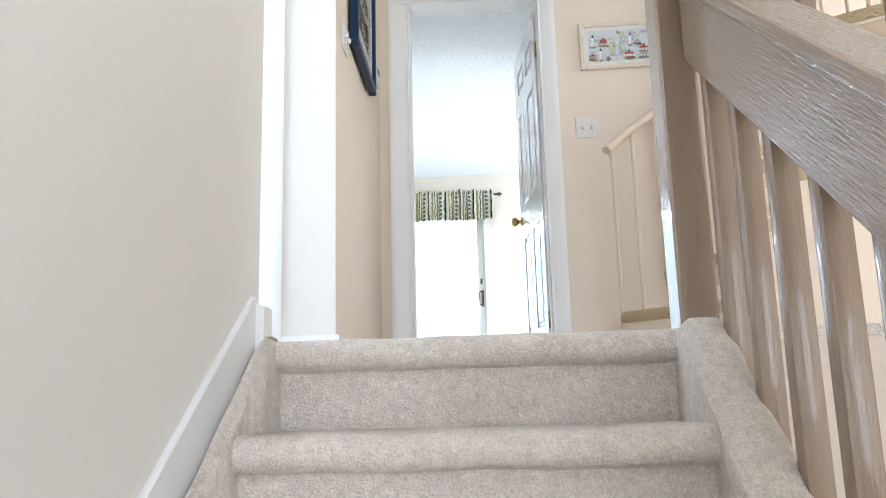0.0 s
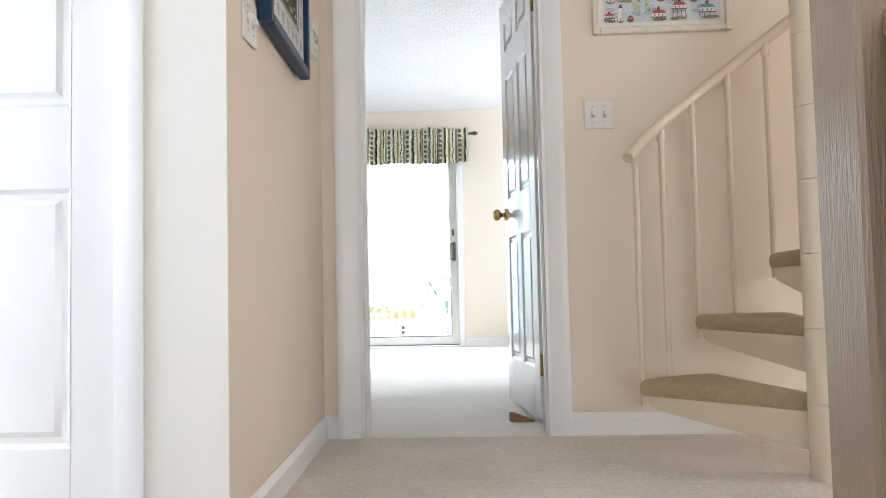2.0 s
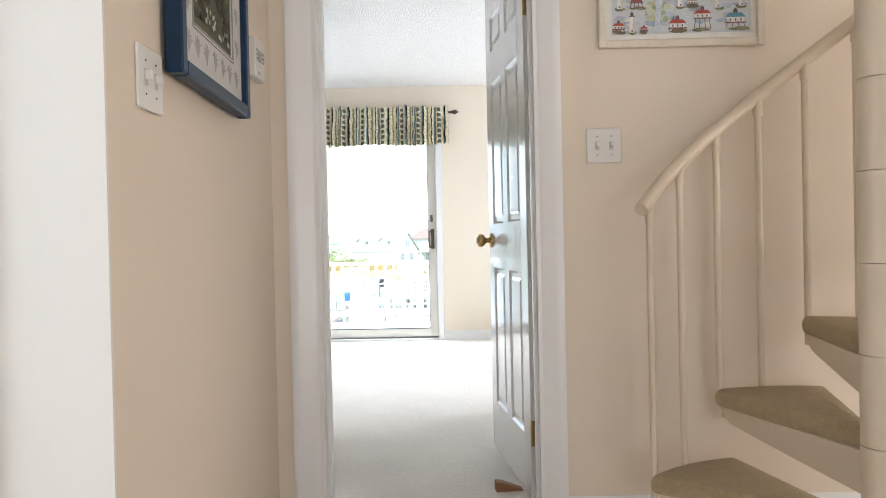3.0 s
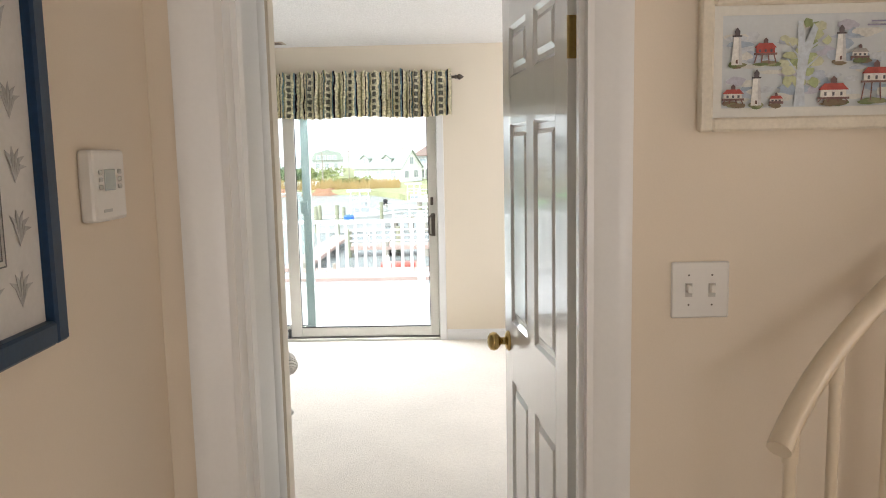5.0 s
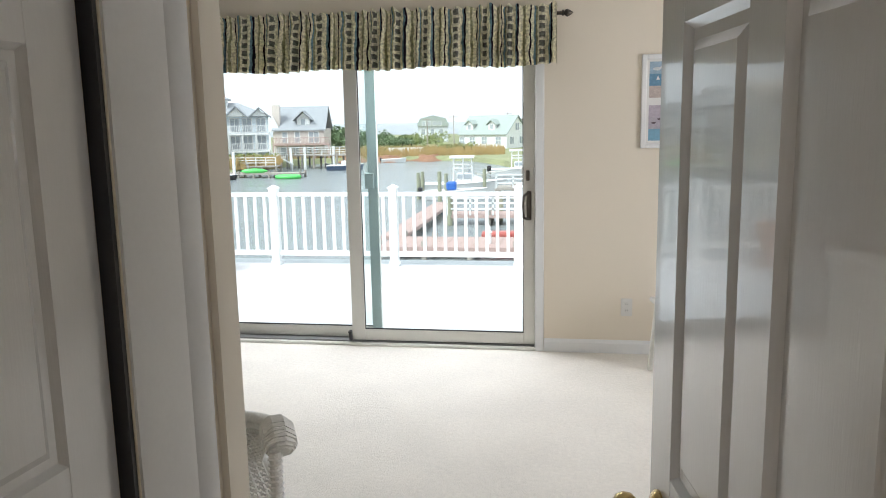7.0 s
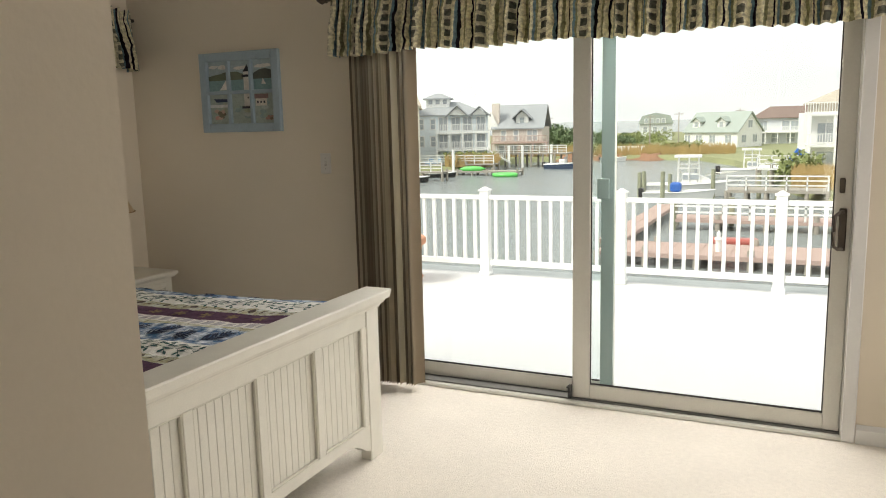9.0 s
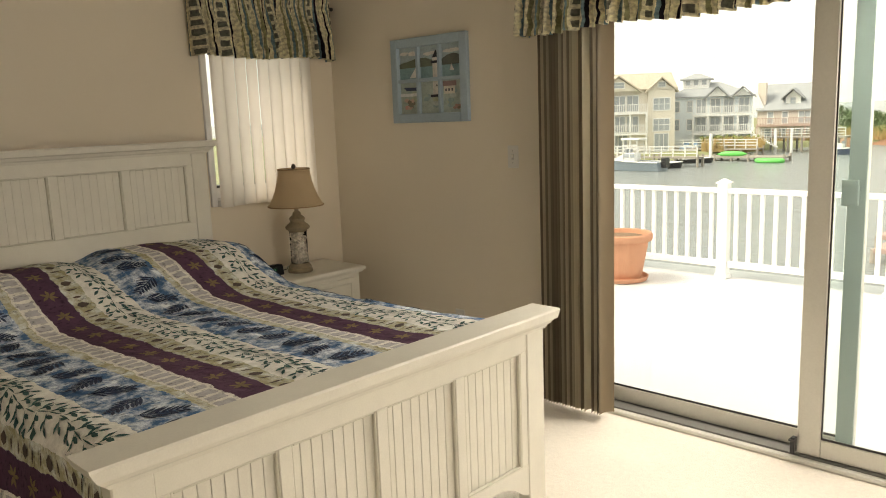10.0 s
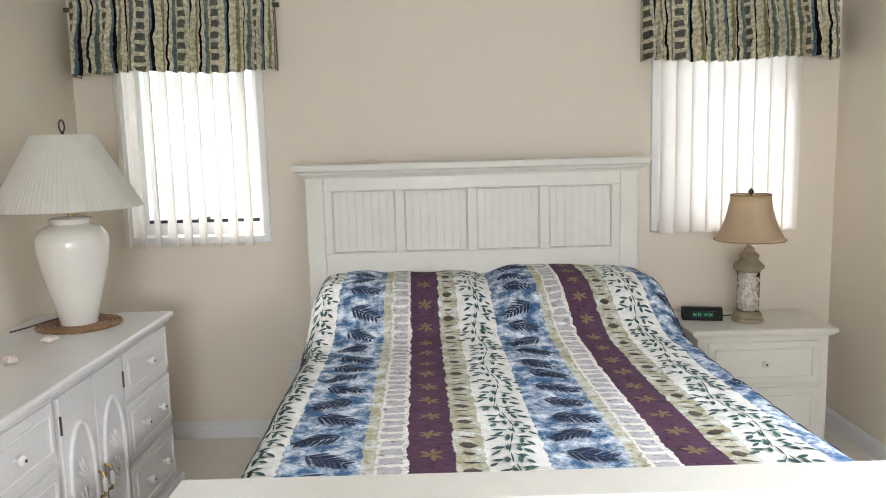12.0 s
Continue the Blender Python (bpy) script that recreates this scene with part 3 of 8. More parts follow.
for k in range(40):
    extrude_profile(bm, [(-9.6, -3.0 + 0.14 * k), (-9.575, -3.0 + 0.14 * k), (-9.595, -2.86 + 0.14 * k), (-9.62, -2.86 + 0.14 * k)], 1, 2.0, 7.0)
setting("neighbour_siding", bm, mat("white_clapboard", (0.78, 0.78, 0.78), 0.6, vary=0.03, scale=2), "white clapboard side of the house next door", "siding")


def vertical_blind(name, m, spots, z0, z1, width, material, label, category="blind", curve=0.017):
    """Hanging vanes: (place along the rail, turn in degrees, material or None)."""
    b = thing(name, label, category, m)
    part("headrail", boxed(spots[0][0] - 0.06, -0.012, z1, spots[-1][0] + 0.06, 0.025, z1 + 0.04, 0.004), WHITE, b, "white headrail")
    for at, turn, mt in spots:
        bm = bmesh.new()
        n = 7
        rows = [[bm.verts.new((width * (k / (n - 1) - 0.5), curve * (1 - (2 * k / (n - 1) - 1) ** 2), z)) for k in range(n)] for z in (z0 + random.uniform(-0.004, 0.004), z1)]
        for k in range(n - 1):
            bm.faces.new((rows[0][k], rows[0][k + 1], rows[1][k + 1], rows[1][k]))
        bmesh.ops.transform(bm, matrix=Matrix.Translation((at, 0, 0)) @ Matrix.Rotation(radians(turn), 4, "Z"), verts=bm.verts)
        part("vane", bm, mt or material, b, smooth=True)
    return b


rng = random.Random(4)
# Dark, pale and tan vanes take turns, so the stack's shade is in colour.
spots = [(-2.580 + 0.0158 * k + (0.024 if k > 15 else 0), 74 + rng.uniform(-5, 5), (BLIND_SHADED, None, BLIND_SHADED, BLIND_TAN)[(k + (k % 7 == 5)) % 4]) for k in range(20)]
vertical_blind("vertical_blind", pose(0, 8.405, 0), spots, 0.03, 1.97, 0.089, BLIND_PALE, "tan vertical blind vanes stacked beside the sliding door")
side = pose(HEAD_X + 0.055, 0, 0, 0, 0, 90)
spots = [(7.665 + 0.074 * k, rng.uniform(9, 17), None) for k in range(9)]
vertical_blind("vertical_blind", side, spots, 0.99, 1.90, 0.089, BLIND, "white vertical blind, mostly closed, over the window")
spots = [(5.05 + 0.0735 * k, -50 + rng.uniform(-6, 6), None) for k in range(9)]
vertical_blind("vertical_blind", side, spots, 0.985, 1.90, 0.089, BLIND, "white vertical blind, half open, over the window")


# ---- valances ----
def valance_mat():
    """Printed cotton: wavy stripes of cream, olive, navy and teal, with ladders of grey squares."""
    m, n, l, b = nodes_of("striped_valance_print")
    uv, sep, wob = n.new("ShaderNodeUVMap"), n.new("ShaderNodeSeparateXYZ"), n.new("ShaderNodeTexNoise")
    uv.uv_map = "cloth"
    wob.inputs["Scale"].default_value, wob.inputs["Detail"].default_value = 14, 3
    l.new(uv.outputs[0], sep.inputs[0])
    l.new(uv.outputs[0], wob.inputs["Vector"])

    def math_node(op, a, c=None, d=None):
        k = n.new("ShaderNodeMath")
        k.operation = op
        for i, x in enumerate((a, c, d)):
            if x is None:
                continue
            if isinstance(x, (int, float)):
                k.inputs[i].default_value = x
            else:
                l.new(x, k.inputs[i])
        return k.outputs[0]

    u = math_node("MULTIPLY_ADD", wob.outputs["Fac"], 0.034, sep.outputs[0])
    f = math_node("FRACT", math_node("MULTIPLY", u, 1 / 0.235))
    ramp = n.new("ShaderNodeValToRGB")
    cr = ramp.color_ramp
    cr.interpolation = "CONSTANT"
    cream, olive, navy, teal, grey = (0.84, 0.79, 0.60), (0.36, 0.35, 0.20), (0.020, 0.014, 0.022), (0.20, 0.31, 0.35), (0.80, 0.76, 0.60)
    stops = [(0, cream), (0.03, grey), (0.25, cream), (0.35, teal), (0.41, navy), (0.47, cream), (0.61, olive), (0.68, cream), (0.79, navy), (0.835, cream), (0.91, teal), (0.96, olive)]
    while len(cr.elements) < len(stops):
        cr.elements.new(0.5)
    for e, (p, c) in zip(cr.elements, stops):
        e.position, e.color = p, (*c, 1)
    l.new(f, ramp.inputs[0])
    # ladder squares on the pale band
    v = math_node("FRACT", math_node("MULTIPLY_ADD", wob.outputs["Fac"], 0.5, math_node("MULTIPLY", sep.outputs[1], 1 / 0.05)))
    on_v = math_node("GREATER_THAN", v, 0.38)
    band1 = math_node("LESS_THAN", math_node("ABSOLUTE", math_node("SUBTRACT", f, 0.14)), 0.085)
    sq = math_node("MULTIPLY", on_v, band1)
    mx = n.new("ShaderNodeMix")
    mx.data_type = "RGBA"
    mx.inputs[7].default_value = (0.20, 0.20, 0.165, 1)
    l.new(sq, mx.inputs[0])
    l.new(ramp.outputs[0], mx.inputs[6])
    fine = n.new("ShaderNodeTexNoise")
    fine.inputs["Scale"].default_value, fine.inputs["Detail"].default_value = 60, 5
    l.new(uv.outputs[0], fine.inputs["Vector"])
    hsv = n.new("ShaderNodeHueSaturation")
    mr = n.new("ShaderNodeMapRange")
    mr.inputs[1].default_value, mr.inputs[2].default_value, mr.inputs[3].default_value, mr.inputs[4].default_value = 0.32, 0.66, 0.62, 1.30
    l.new(fine.outputs["Fac"], mr.inputs[0])
    l.new(mr.outputs[0], hsv.inputs["Value"])
    l.new(mx.outputs[2], hsv.inputs["Color"])
    l.new(hsv.outputs[0], b.inputs["Base Color"])
    b.inputs["Roughness"].default_value, b.inputs["Specular IOR Level"].default_value = 0.9, 0.2
    tl, ms = n.new("ShaderNodeBsdfTranslucent"), n.new("ShaderNodeMixShader")
    ms.inputs[0].default_value = 0.44
    l.new(hsv.outputs[0], tl.inputs[0])
    l.new(b.outputs[0], ms.inputs[1])
    l.new(tl.outputs[0], ms.inputs[2])
    l.new(ms.outputs[0], n["Material Output"].inputs[0])
    return m


VALANCE = valance_mat()


def valance(m, length, z0, z1, rod_z, seed, label, finials=True, depth=0.055):
    """A gathered valance on a rod; local x along the rod."""
    r = random.Random(seed)
    t = thing("valance", label, "valance", m)
    bm = bmesh.new()
    uvl = bm.loops.layers.uv.new("cloth")
    n, rows = int(length * 150), 12
    folds, at = [], 0.0
    while at < length + 0.2:
        step = r.uniform(0.034, 0.088)
        folds.append((at, r.uniform(0.3, 1.0)))
        at += step
    grid, arc = [], 0.0
    ys = []
    for i in range(n + 1):
        x = length * i / n
        k = max(j for j in range(len(folds)) if folds[j][0] <= x)
        a, amp = folds[k]
        nxt = folds[k + 1][0] if k + 1 < len(folds) else a + 0.05
        amp2 = folds[k + 1][1] if k + 1 < len(folds) else amp
        ph = (x - a) / (nxt - a)
        ys.append((0.5 - 0.5 * math.cos(2 * math.pi * ph)) * (amp + (amp2 - amp) * ph))
    for i in range(n + 1):
        x = length * i / n
        if i:
            arc += math.hypot(length / n, (ys[i] - ys[i - 1]) * 0.045)
        col = []
        for j in range(rows + 1):
            v = j / rows
            z = z0 + (z1 - z0) * v
            near = abs(z - rod_z)
            amp = 0.012 + 0.072 * min(1, near / 0.16) if z < rod_z else 0.014 + 0.03 * (z - rod_z) / max(0.01, z1 - rod_z)
            flare = 0.03 * max(0, (rod_z - z) / (rod_z - z0)) ** 1.2
            y = -(0.014 + flare + amp * ys[i])
            wav = 0.008 * math.sin(9 * x + seed) + 0.006 * ys[i] if j == 0 else 0.026 * (ys[i] - 0.4) * (j == rows)
            col.append((bm.verts.new((x, y, z + wav)), arc, z))
        grid.append(col)
    for i in range(n):
        for j in range(rows):
            q = (grid[i][j], grid[i + 1][j], grid[i + 1][j + 1], grid[i][j + 1])
            f = bm.faces.new([p[0] for p in q])
            for lp, p in zip(f.loops, q):
                lp[uvl].uv = (p[1], p[2])
    ends = [grid[0], grid[-1]]
    for col in ends:
        back = [bm.verts.new((c[0].co.x, depth + 0.0, c[0].co.z)) for c in col]
        for j in range(rows):
            f = bm.faces.new((col[j][0], col[j + 1][0], back[j + 1], back[j]))
            for lp, uv in zip(f.loops, ((col[j][1], col[j][2]), (col[j][1], col[j + 1][2]), (col[j][1] + 0.07, col[j + 1][2]), (col[j][1] + 0.07, col[j][2]))):
                lp[uvl].uv = uv
    ob = part("cloth", bm, VALANCE, t, smooth=True)
    sol = ob.modifiers.new("thickness", "SOLIDIFY")
    sol.thickness = 0.0015
    bm = bmesh.new()
    rod(bm, (-0.03, 0, rod_z), (length + 0.03, 0, rod_z), 0.011, seg=12)
    for x in (0.02, length - 0.02):
        rod(bm, (x, 0, rod_z), (x, depth + 0.05, rod_z), 0.006, seg=8)
    part("rod", bm, BRONZE, t, "dark bronze curtain rod")
    if finials:
        for x, s in ((-0.03, -1), (length + 0.03, 1)):
            bm = bmesh.new()
            lathe(bm, [(0.011, 0), (0.019, 0.004), (0.019, 0.010), (0.010, 0.014), (0.021, 0.026), (0.023, 0.034), (0.013, 0.052), (0.003, 0.066)], 14, Matrix.Translation((x, 0, rod_z)) @ Matrix.Rotation(radians(90 * s), 4, "Y"))
            bmesh.ops.recalc_face_normals(bm, faces=bm.faces[:])
            part("finial", bm, BRONZE, t, smooth=50)
    return t


valance(pose(-2.70, 8.393, 0), 2.62, 1.795, 2.15, 2.095, 3, "striped cotton valance gathered on a rod over the sliding door")
valance(pose(-4.20, 4.885, 0, 0, 0, 90), 0.93, 1.805, 2.16, 2.105, 5, "striped cotton valance over the window beside the dresser", False)
valance(pose(-4.20, 7.535, 0, 0, 0, 90), 0.90, 1.80, 2.16, 2.105, 8, "striped cotton valance over the window beside the nightstand", False)


# ---- bed ----
BX0, BX1, BY = -4.17, -2.07, 6.72
bed = thing("bed", "made queen bed with a cream beadboard frame and a striped quilt", "bed", pose(BX0, BY, 0))
# bed-local: x from head to foot, y across


def board_frame(name, x, half, z_top, cap, panels, z_low, post_w, arch, label, depth=0.05, gap=0.0007):
    """Head or foot board, standing across the bed at x."""
    f = part(name, boxed(x - depth / 2, -half, 0.0, x + depth / 2, -half + post_w, z_top - 0.01, 0.004), CREAM, bed, label)
    part("post", boxed(x - depth / 2, half - post_w, 0.0, x + depth / 2, half, z_top - 0.01, 0.004), CREAM, f)
    # top rail and moulded cap
    top0 = panels[1]
    part("top_rail", boxed(x - depth / 2 + 0.004, -half + post_w, top0, x + depth / 2 - 0.004, half - post_w, z_top - 0.012, 0.002), CREAM, f)
    bm = bmesh.new()
    h = cap
    prof = [(-0.028, 0), (-0.032, 0.012), (-0.040, 0.018), (-0.046, 0.030), (-0.058, 0.036), (-0.060, h - 0.006), (-0.056, h), (0.056, h), (0.060, h - 0.006), (0.058, 0.036), (0.046, 0.030), (0.040, 0.018), (0.032, 0.012), (0.028, 0)]
    extrude_profile(bm, [(x + u * depth / 0.05, z_top - h + v) for u, v in prof], 1, -half - 0.055, half + 0.055)
    for v in bm.verts:
        lift = (v.co.z - (z_top - h)) / h
        v.co.y = math.copysign(half + 0.004 + 0.05 * min(1, lift * 1.4), v.co.y)
    part("cap", bm, CREAM, f)
    part("lower_rail", boxed(x - depth / 2 + 0.004, -half + post_w, z_low, x + depth / 2 - 0.004, half - post_w, panels[0], 0.002), CREAM, f) if not arch else None
    n = 4
    inner = 2 * (half - post_w)
    st = 0.042
    end_st = 0.035
    pw = (inner - 2 * end_st - 3 * st) / n
    y = -half + post_w
    part("stile", boxed(x - depth / 2 + 0.004, y, panels[0], x + depth / 2 - 0.004, y + end_st, panels[1], 0.002), CREAM, f)
    y += end_st
    for k in range(n):
        bw = pw / 8
        for q in range(8):
            part("bead_board", boxed(x - 0.003, y + q * bw + gap, panels[0], x + 0.007, y + (q + 1) * bw - gap, panels[1], 0.001 + gap), CREAM, f)
        part("panel_back", boxed(x - 0.007, y, panels[0], x - 0.0032, y + pw, panels[1]), CREAM, f)
        # thin moulding round the panel, in a darker cream that paints its shadow line
        for face in (-1, 1):
            bm = bmesh.new()
            xx = x + face * (depth / 2 - 0.012)
            for a, b, c, e in ((y, y + 0.007, panels[0], panels[1]), (y + pw - 0.007, y + pw, panels[0], panels[1])):
                box(bm, xx - 0.007, a, c, xx + 0.007, b, e, 0.002)
            for c, e in ((panels[0], panels[0] + 0.007), (panels[1] - 0.007, panels[1])):
                box(bm, xx - 0.007, y + 0.007, c, xx + 0.007, y + pw - 0.007, e, 0.002)
            part("bead_moulding", bm, CREAM_SHADOW, f)
        y += pw
        if k < n - 1:
            part("stile", boxed(x - depth / 2 + 0.002, y, panels[0], x + depth / 2 - 0.002, y + st, panels[1], 0.002), CREAM, f)
            y += st
    part("stile", boxed(x - depth / 2 + 0.004, y, panels[0], x + depth / 2 - 0.004, y + end_st, panels[1], 0.002), CREAM, f)
    if arch:
        bm = bmesh.new()
        N = 40
        lo = []
        a, b = -half + post_w, half - post_w
        for k in range(N + 1):
            yy = a + (b - a) * k / N
            e = min(yy - a, b - yy)
            s = min(1, max(0, (e - 0.02) / 0.16))
            z = arch[0] + (arch[1] - arch[0]) * (1 - (1 - s) ** 2)
            lo.append((yy, z))
        pts = lo + [(b, panels[0]), (a, panels[0])]
        ends = []
        for xx in (x - depth / 2 + 0.004, x + depth / 2 - 0.004):
            ends.append([bm.verts.new((xx, p[0], p[1])) for p in pts])
        for k in range(len(pts)):
            bm.faces.new((ends[0][k], ends[0][(k + 1) % len(pts)], ends[1][(k + 1) % len(pts)], ends[1][k]))
        for xx in (0, 1):
            top = [bm.verts.new((ends[xx][0].co.x, p[0], panels[0])) for p in lo]
            for k in range(N):
                bm.faces.new((ends[xx][k], ends[xx][k + 1], top[k + 1], top[k]))
        bmesh.ops.remove_doubles(bm, verts=bm.verts, dist=1e-5)
        bmesh.ops.recalc_face_normals(bm, faces=bm.faces[:])
        part("arched_apron", bm, CREAM, f)
    return f


head = board_frame("headboard", 0.045, 0.775, 1.368, 0.065, (0.95, 1.245), 0.55, 0.085, None, "cream headboard with four beadboard panels", gap=0.0001)
foot = board_frame("footboard", BX1 - BX0, 0.80, 0.735, 0.07, (0.165, 0.60), 0.10, 0.10, (0.045, 0.12), "cream footboard with beadboard panels and an arched apron", 0.055)
foot.location.y, head.location.y = 0.106, -0.006
for s in (-1, 1):
    part("side_rail", boxed(0.07, 0.06 + s * 0.69 - 0.013, 0.20, BX1 - BX0 - 0.03, 0.06 + s * 0.69 + 0.013, 0.36, 0.003), CREAM, bed)
mt = mat("white_ticking", (0.75, 0.74, 0.72), 0.9, vary=0.03)
part("mattress", boxed(0.085, -0.63, 0.24, 2.04, 0.75, 0.60, 0.05, seg=3), mt, bed, "white mattress")


def quilt_height(x, y):
    """The top of the quilt over mattress and pillows, in the bed's own coordinates."""
    z = 0.698 + 0.012 * math.sin(3.1 * x + 1.3 * y) * math.sin(2.7 * y + 0.4)
    run = 1.0 if x < 0.26 else 0.5 + 0.5 * math.cos(math.pi * (x - 0.26) / 0.56) if x < 0.82 else 0.0
    wide = max(0.0, 1 - (abs(y) / 0.82) ** 12)
    z += 0.165 * run * wide * (1 - 0.2 * math.exp(-(y / 0.07) ** 2)) * (1 + 0.05 * math.sin(6 * y + 9 * x))
    z += 0.008 * noise.noise((x * 5, y * 8, 0.3)) + 0.0045 * noise.noise((x * 13, y * 18, 1.7))
    return z


def quilt_point(x, s):
    """s runs across the quilt, from hem to hem; beyond the bed's edge it hangs down."""
    half, r = 0.735 + 0.02 * (1 - x / 2.1), 0.06
    off = 0.035 + 0.05 * x / 2.1
    a = abs(s)
    sg = 1 if s >= 0 else -1
    flat = half - r
    if a <= flat:
        return Vector((x, s + off, quilt_height(x, s)))
    top = quilt_height(x, sg * flat)
    arc = (a - flat)
    if arc < r * math.pi / 2:
        th = arc / r
        return Vector((x, off + sg * (flat + r * math.sin(th)), top - r * (1 - math.cos(th))))
    drop = arc - r * math.pi / 2
    wave = (0.022 * math.sin(7.5 * x + 2 * sg) + 0.012 * math.sin(17 * x + sg)) * min(1, drop / 0.2) + 0.10 * drop
    return Vector((x, off + sg * (half + 0.012 + wave), top - r - drop))


def quilt_mat():
    """Printed stripes, wavy where they meet: white, blue wash, pebbled cream, plum, olive."""
    m, n, l, b = nodes_of("striped_quilt_print")
    uv, sep, wob, wash = n.new("ShaderNodeUVMap"), n.new("ShaderNodeSeparateXYZ"), n.new("ShaderNodeTexNoise"), n.new("ShaderNodeTexNoise")
    uv.uv_map = "cloth"
    wob.inputs["Scale"].default_value, wob.inputs["Detail"].default_value = 26, 4
    wash.inputs["Scale"].default_value, wash.inputs["Detail"].default_value, wash.inputs["Roughness"].default_value = 17, 8, 0.72
    l.new(uv.outputs[0], sep.inputs[0])
    for t in (wob, wash):
        l.new(uv.outputs[0], t.inputs["Vector"])

    def mn(op, a, c=None, d=None):
        k = n.new("ShaderNodeMath")
        k.operation = op
        for i, x in enumerate((a, c, d)):
            if x is None:
                continue
            if isinstance(x, (int, float)):
                k.inputs[i].default_value = x
            else:
                l.new(x, k.inputs[i])
        return k.outputs[0]

    s = mn("MULTIPLY_ADD", mn("SUBTRACT", wob.outputs["Fac"], 0.5), 0.030, sep.outputs[1])
    f = mn("FRACT", mn("MULTIPLY", mn("ADD", s, 0.145 + 7 * PERIOD), 1 / PERIOD))
    ramp = n.new("ShaderNodeValToRGB")
    cr = ramp.color_ramp
    cr.interpolation = "CONSTANT"
    while len(cr.elements) < len(STRIPES):
        cr.elements.new(0.5)
    for e, (p, c) in zip(cr.elements, STRIPES):
        e.position, e.color = p, (*c, 1)
    l.new(f, ramp.inputs[0])
    blue = mn("MULTIPLY", mn("GREATER_THAN", f, STRIPES[1][0]), mn("LESS_THAN", f, STRIPES[2][0]))
    wash_r = n.new("ShaderNodeMapRange")
    wash_r.inputs[1].default_value, wash_r.inputs[2].default_value = 0.43, 0.62
    l.new(wash.outputs["Fac"], wash_r.inputs[0])
    mx = n.new("ShaderNodeMix")
    mx.data_type = "RGBA"
    mx.inputs[7].default_value = (0.76, 0.82, 0.86, 1)
    olive = mn("ADD", mn("GREATER_THAN", f, STRIPES[5][0]), mn("MULTIPLY", mn("GREATER_THAN", f, STRIPES[2][0]), mn("LESS_THAN", f, STRIPES[3][0])))
    l.new(mn("MULTIPLY", mn("MULTIPLY_ADD", olive, 0.7, blue), wash_r.outputs[0]), mx.inputs[0])
    l.new(ramp.outputs[0], mx.inputs[6])
    # pale grey squares in a row on the pebbled band
    cell = mn("FRACT", mn("MULTIPLY_ADD", wob.outputs["Fac"], 0.35, mn("MULTIPLY", sep.outputs[0], 1 / 0.052)))
    mid = (STRIPES[3][0] + STRIPES[4][0]) / 2
    on = mn("MULTIPLY", mn("GREATER_THAN", cell, 0.30), mn("LESS_THAN", mn("ABSOLUTE", mn("SUBTRACT", f, mid)), (STRIPES[4][0] - STRIPES[3][0]) * 0.36))
    mx2 = n.new("ShaderNodeMix")
    mx2.data_type = "RGBA"
    mx2.inputs[7].default_value = (0.52, 0.51, 0.53, 1)
    l.new(on, mx2.inputs[0])
    l.new(mx.outputs[2], mx2.inputs[6])
    hsv, mr = n.new("ShaderNodeHueSaturation"), n.new("ShaderNodeMapRange")
    mr.inputs[1].default_value, mr.inputs[2].default_value, mr.inputs[3].default_value, mr.inputs[4].default_value = 0.3, 0.7, 0.82, 1.24
    l.new(wash.outputs["Fac"], mr.inputs[0])
    l.new(mr.outputs[0], hsv.inputs["Value"])
    l.new(mx2.outputs[2], hsv.inputs["Color"])
    # ink specks and short streaks across the stripes
    speck, mp = n.new("ShaderNodeTexNoise"), n.new("ShaderNodeMapping")
    mp.inputs["Scale"].default_value = (1.0, 0.45, 1.0)
    l.new(uv.outputs[0], mp.inputs[0])
    speck.inputs["Scale"].default_value, speck.inputs["Detail"].default_value, speck.inputs["Roughness"].default_value = 75, 5, 0.65
    l.new(mp.outputs[0], speck.inputs["Vector"])
    ink = n.new("ShaderNodeMapRange")
    ink.inputs[1].default_value, ink.inputs[2].default_value, ink.inputs[3].default_value, ink.inputs[4].default_value = 0.55, 0.66, 1.0, 0.42
    l.new(speck.outputs["Fac"], ink.inputs[0])
    inked = n.new("ShaderNodeMix")
    inked.data_type, inked.blend_type = "RGBA", "MULTIPLY"
    pale = mn("LESS_THAN", f, STRIPES[1][0])
    inked.inputs[0].default_value = 1.0
    l.new(mn("MULTIPLY_ADD", pale, -0.75, 1.0), inked.inputs[0])
    l.new(hsv.outputs[0], inked.inputs[6])
    l.new(ink.outputs[0], inked.inputs[7])
    l.new(inked.outputs[2], b.inputs["Base Color"])
    b.inputs["Roughness"].default_value, b.inputs["Specular IOR Level"].default_value = 0.9, 0.2
    bp = n.new("ShaderNodeBump")
    bp.inputs["Strength"].default_value, bp.inputs["Distance"].default_value = 0.6, 0.012
    l.new(wob.outputs["Fac"], bp.inputs["Height"])
    l.new(bp.outputs[0], b.inputs["Normal"])
    return m


PERIOD = 0.645
# starts of the stripes as shares of one repeat: white with vines, blue, cream, pebbled, plum, olive
STRIPES = [(0.0, (0.88, 0.87, 0.83)), (0.23, (0.075, 0.175, 0.35)), (0.53, (0.50, 0.47, 0.30)), (0.58, (0.82, 0.80, 0.75)), (0.70, (0.112, 0.056, 0.098)), (0.88, (0.50, 0.47, 0.30))]
SHIFT = 0.145 + PERIOD
QUILT_S = 1.16
bm = bmesh.new()
uvl = bm.loops.layers.uv.new("cloth")
nx, ns = 110, 150
X0, X1 = 0.06, 2.045
grid = []
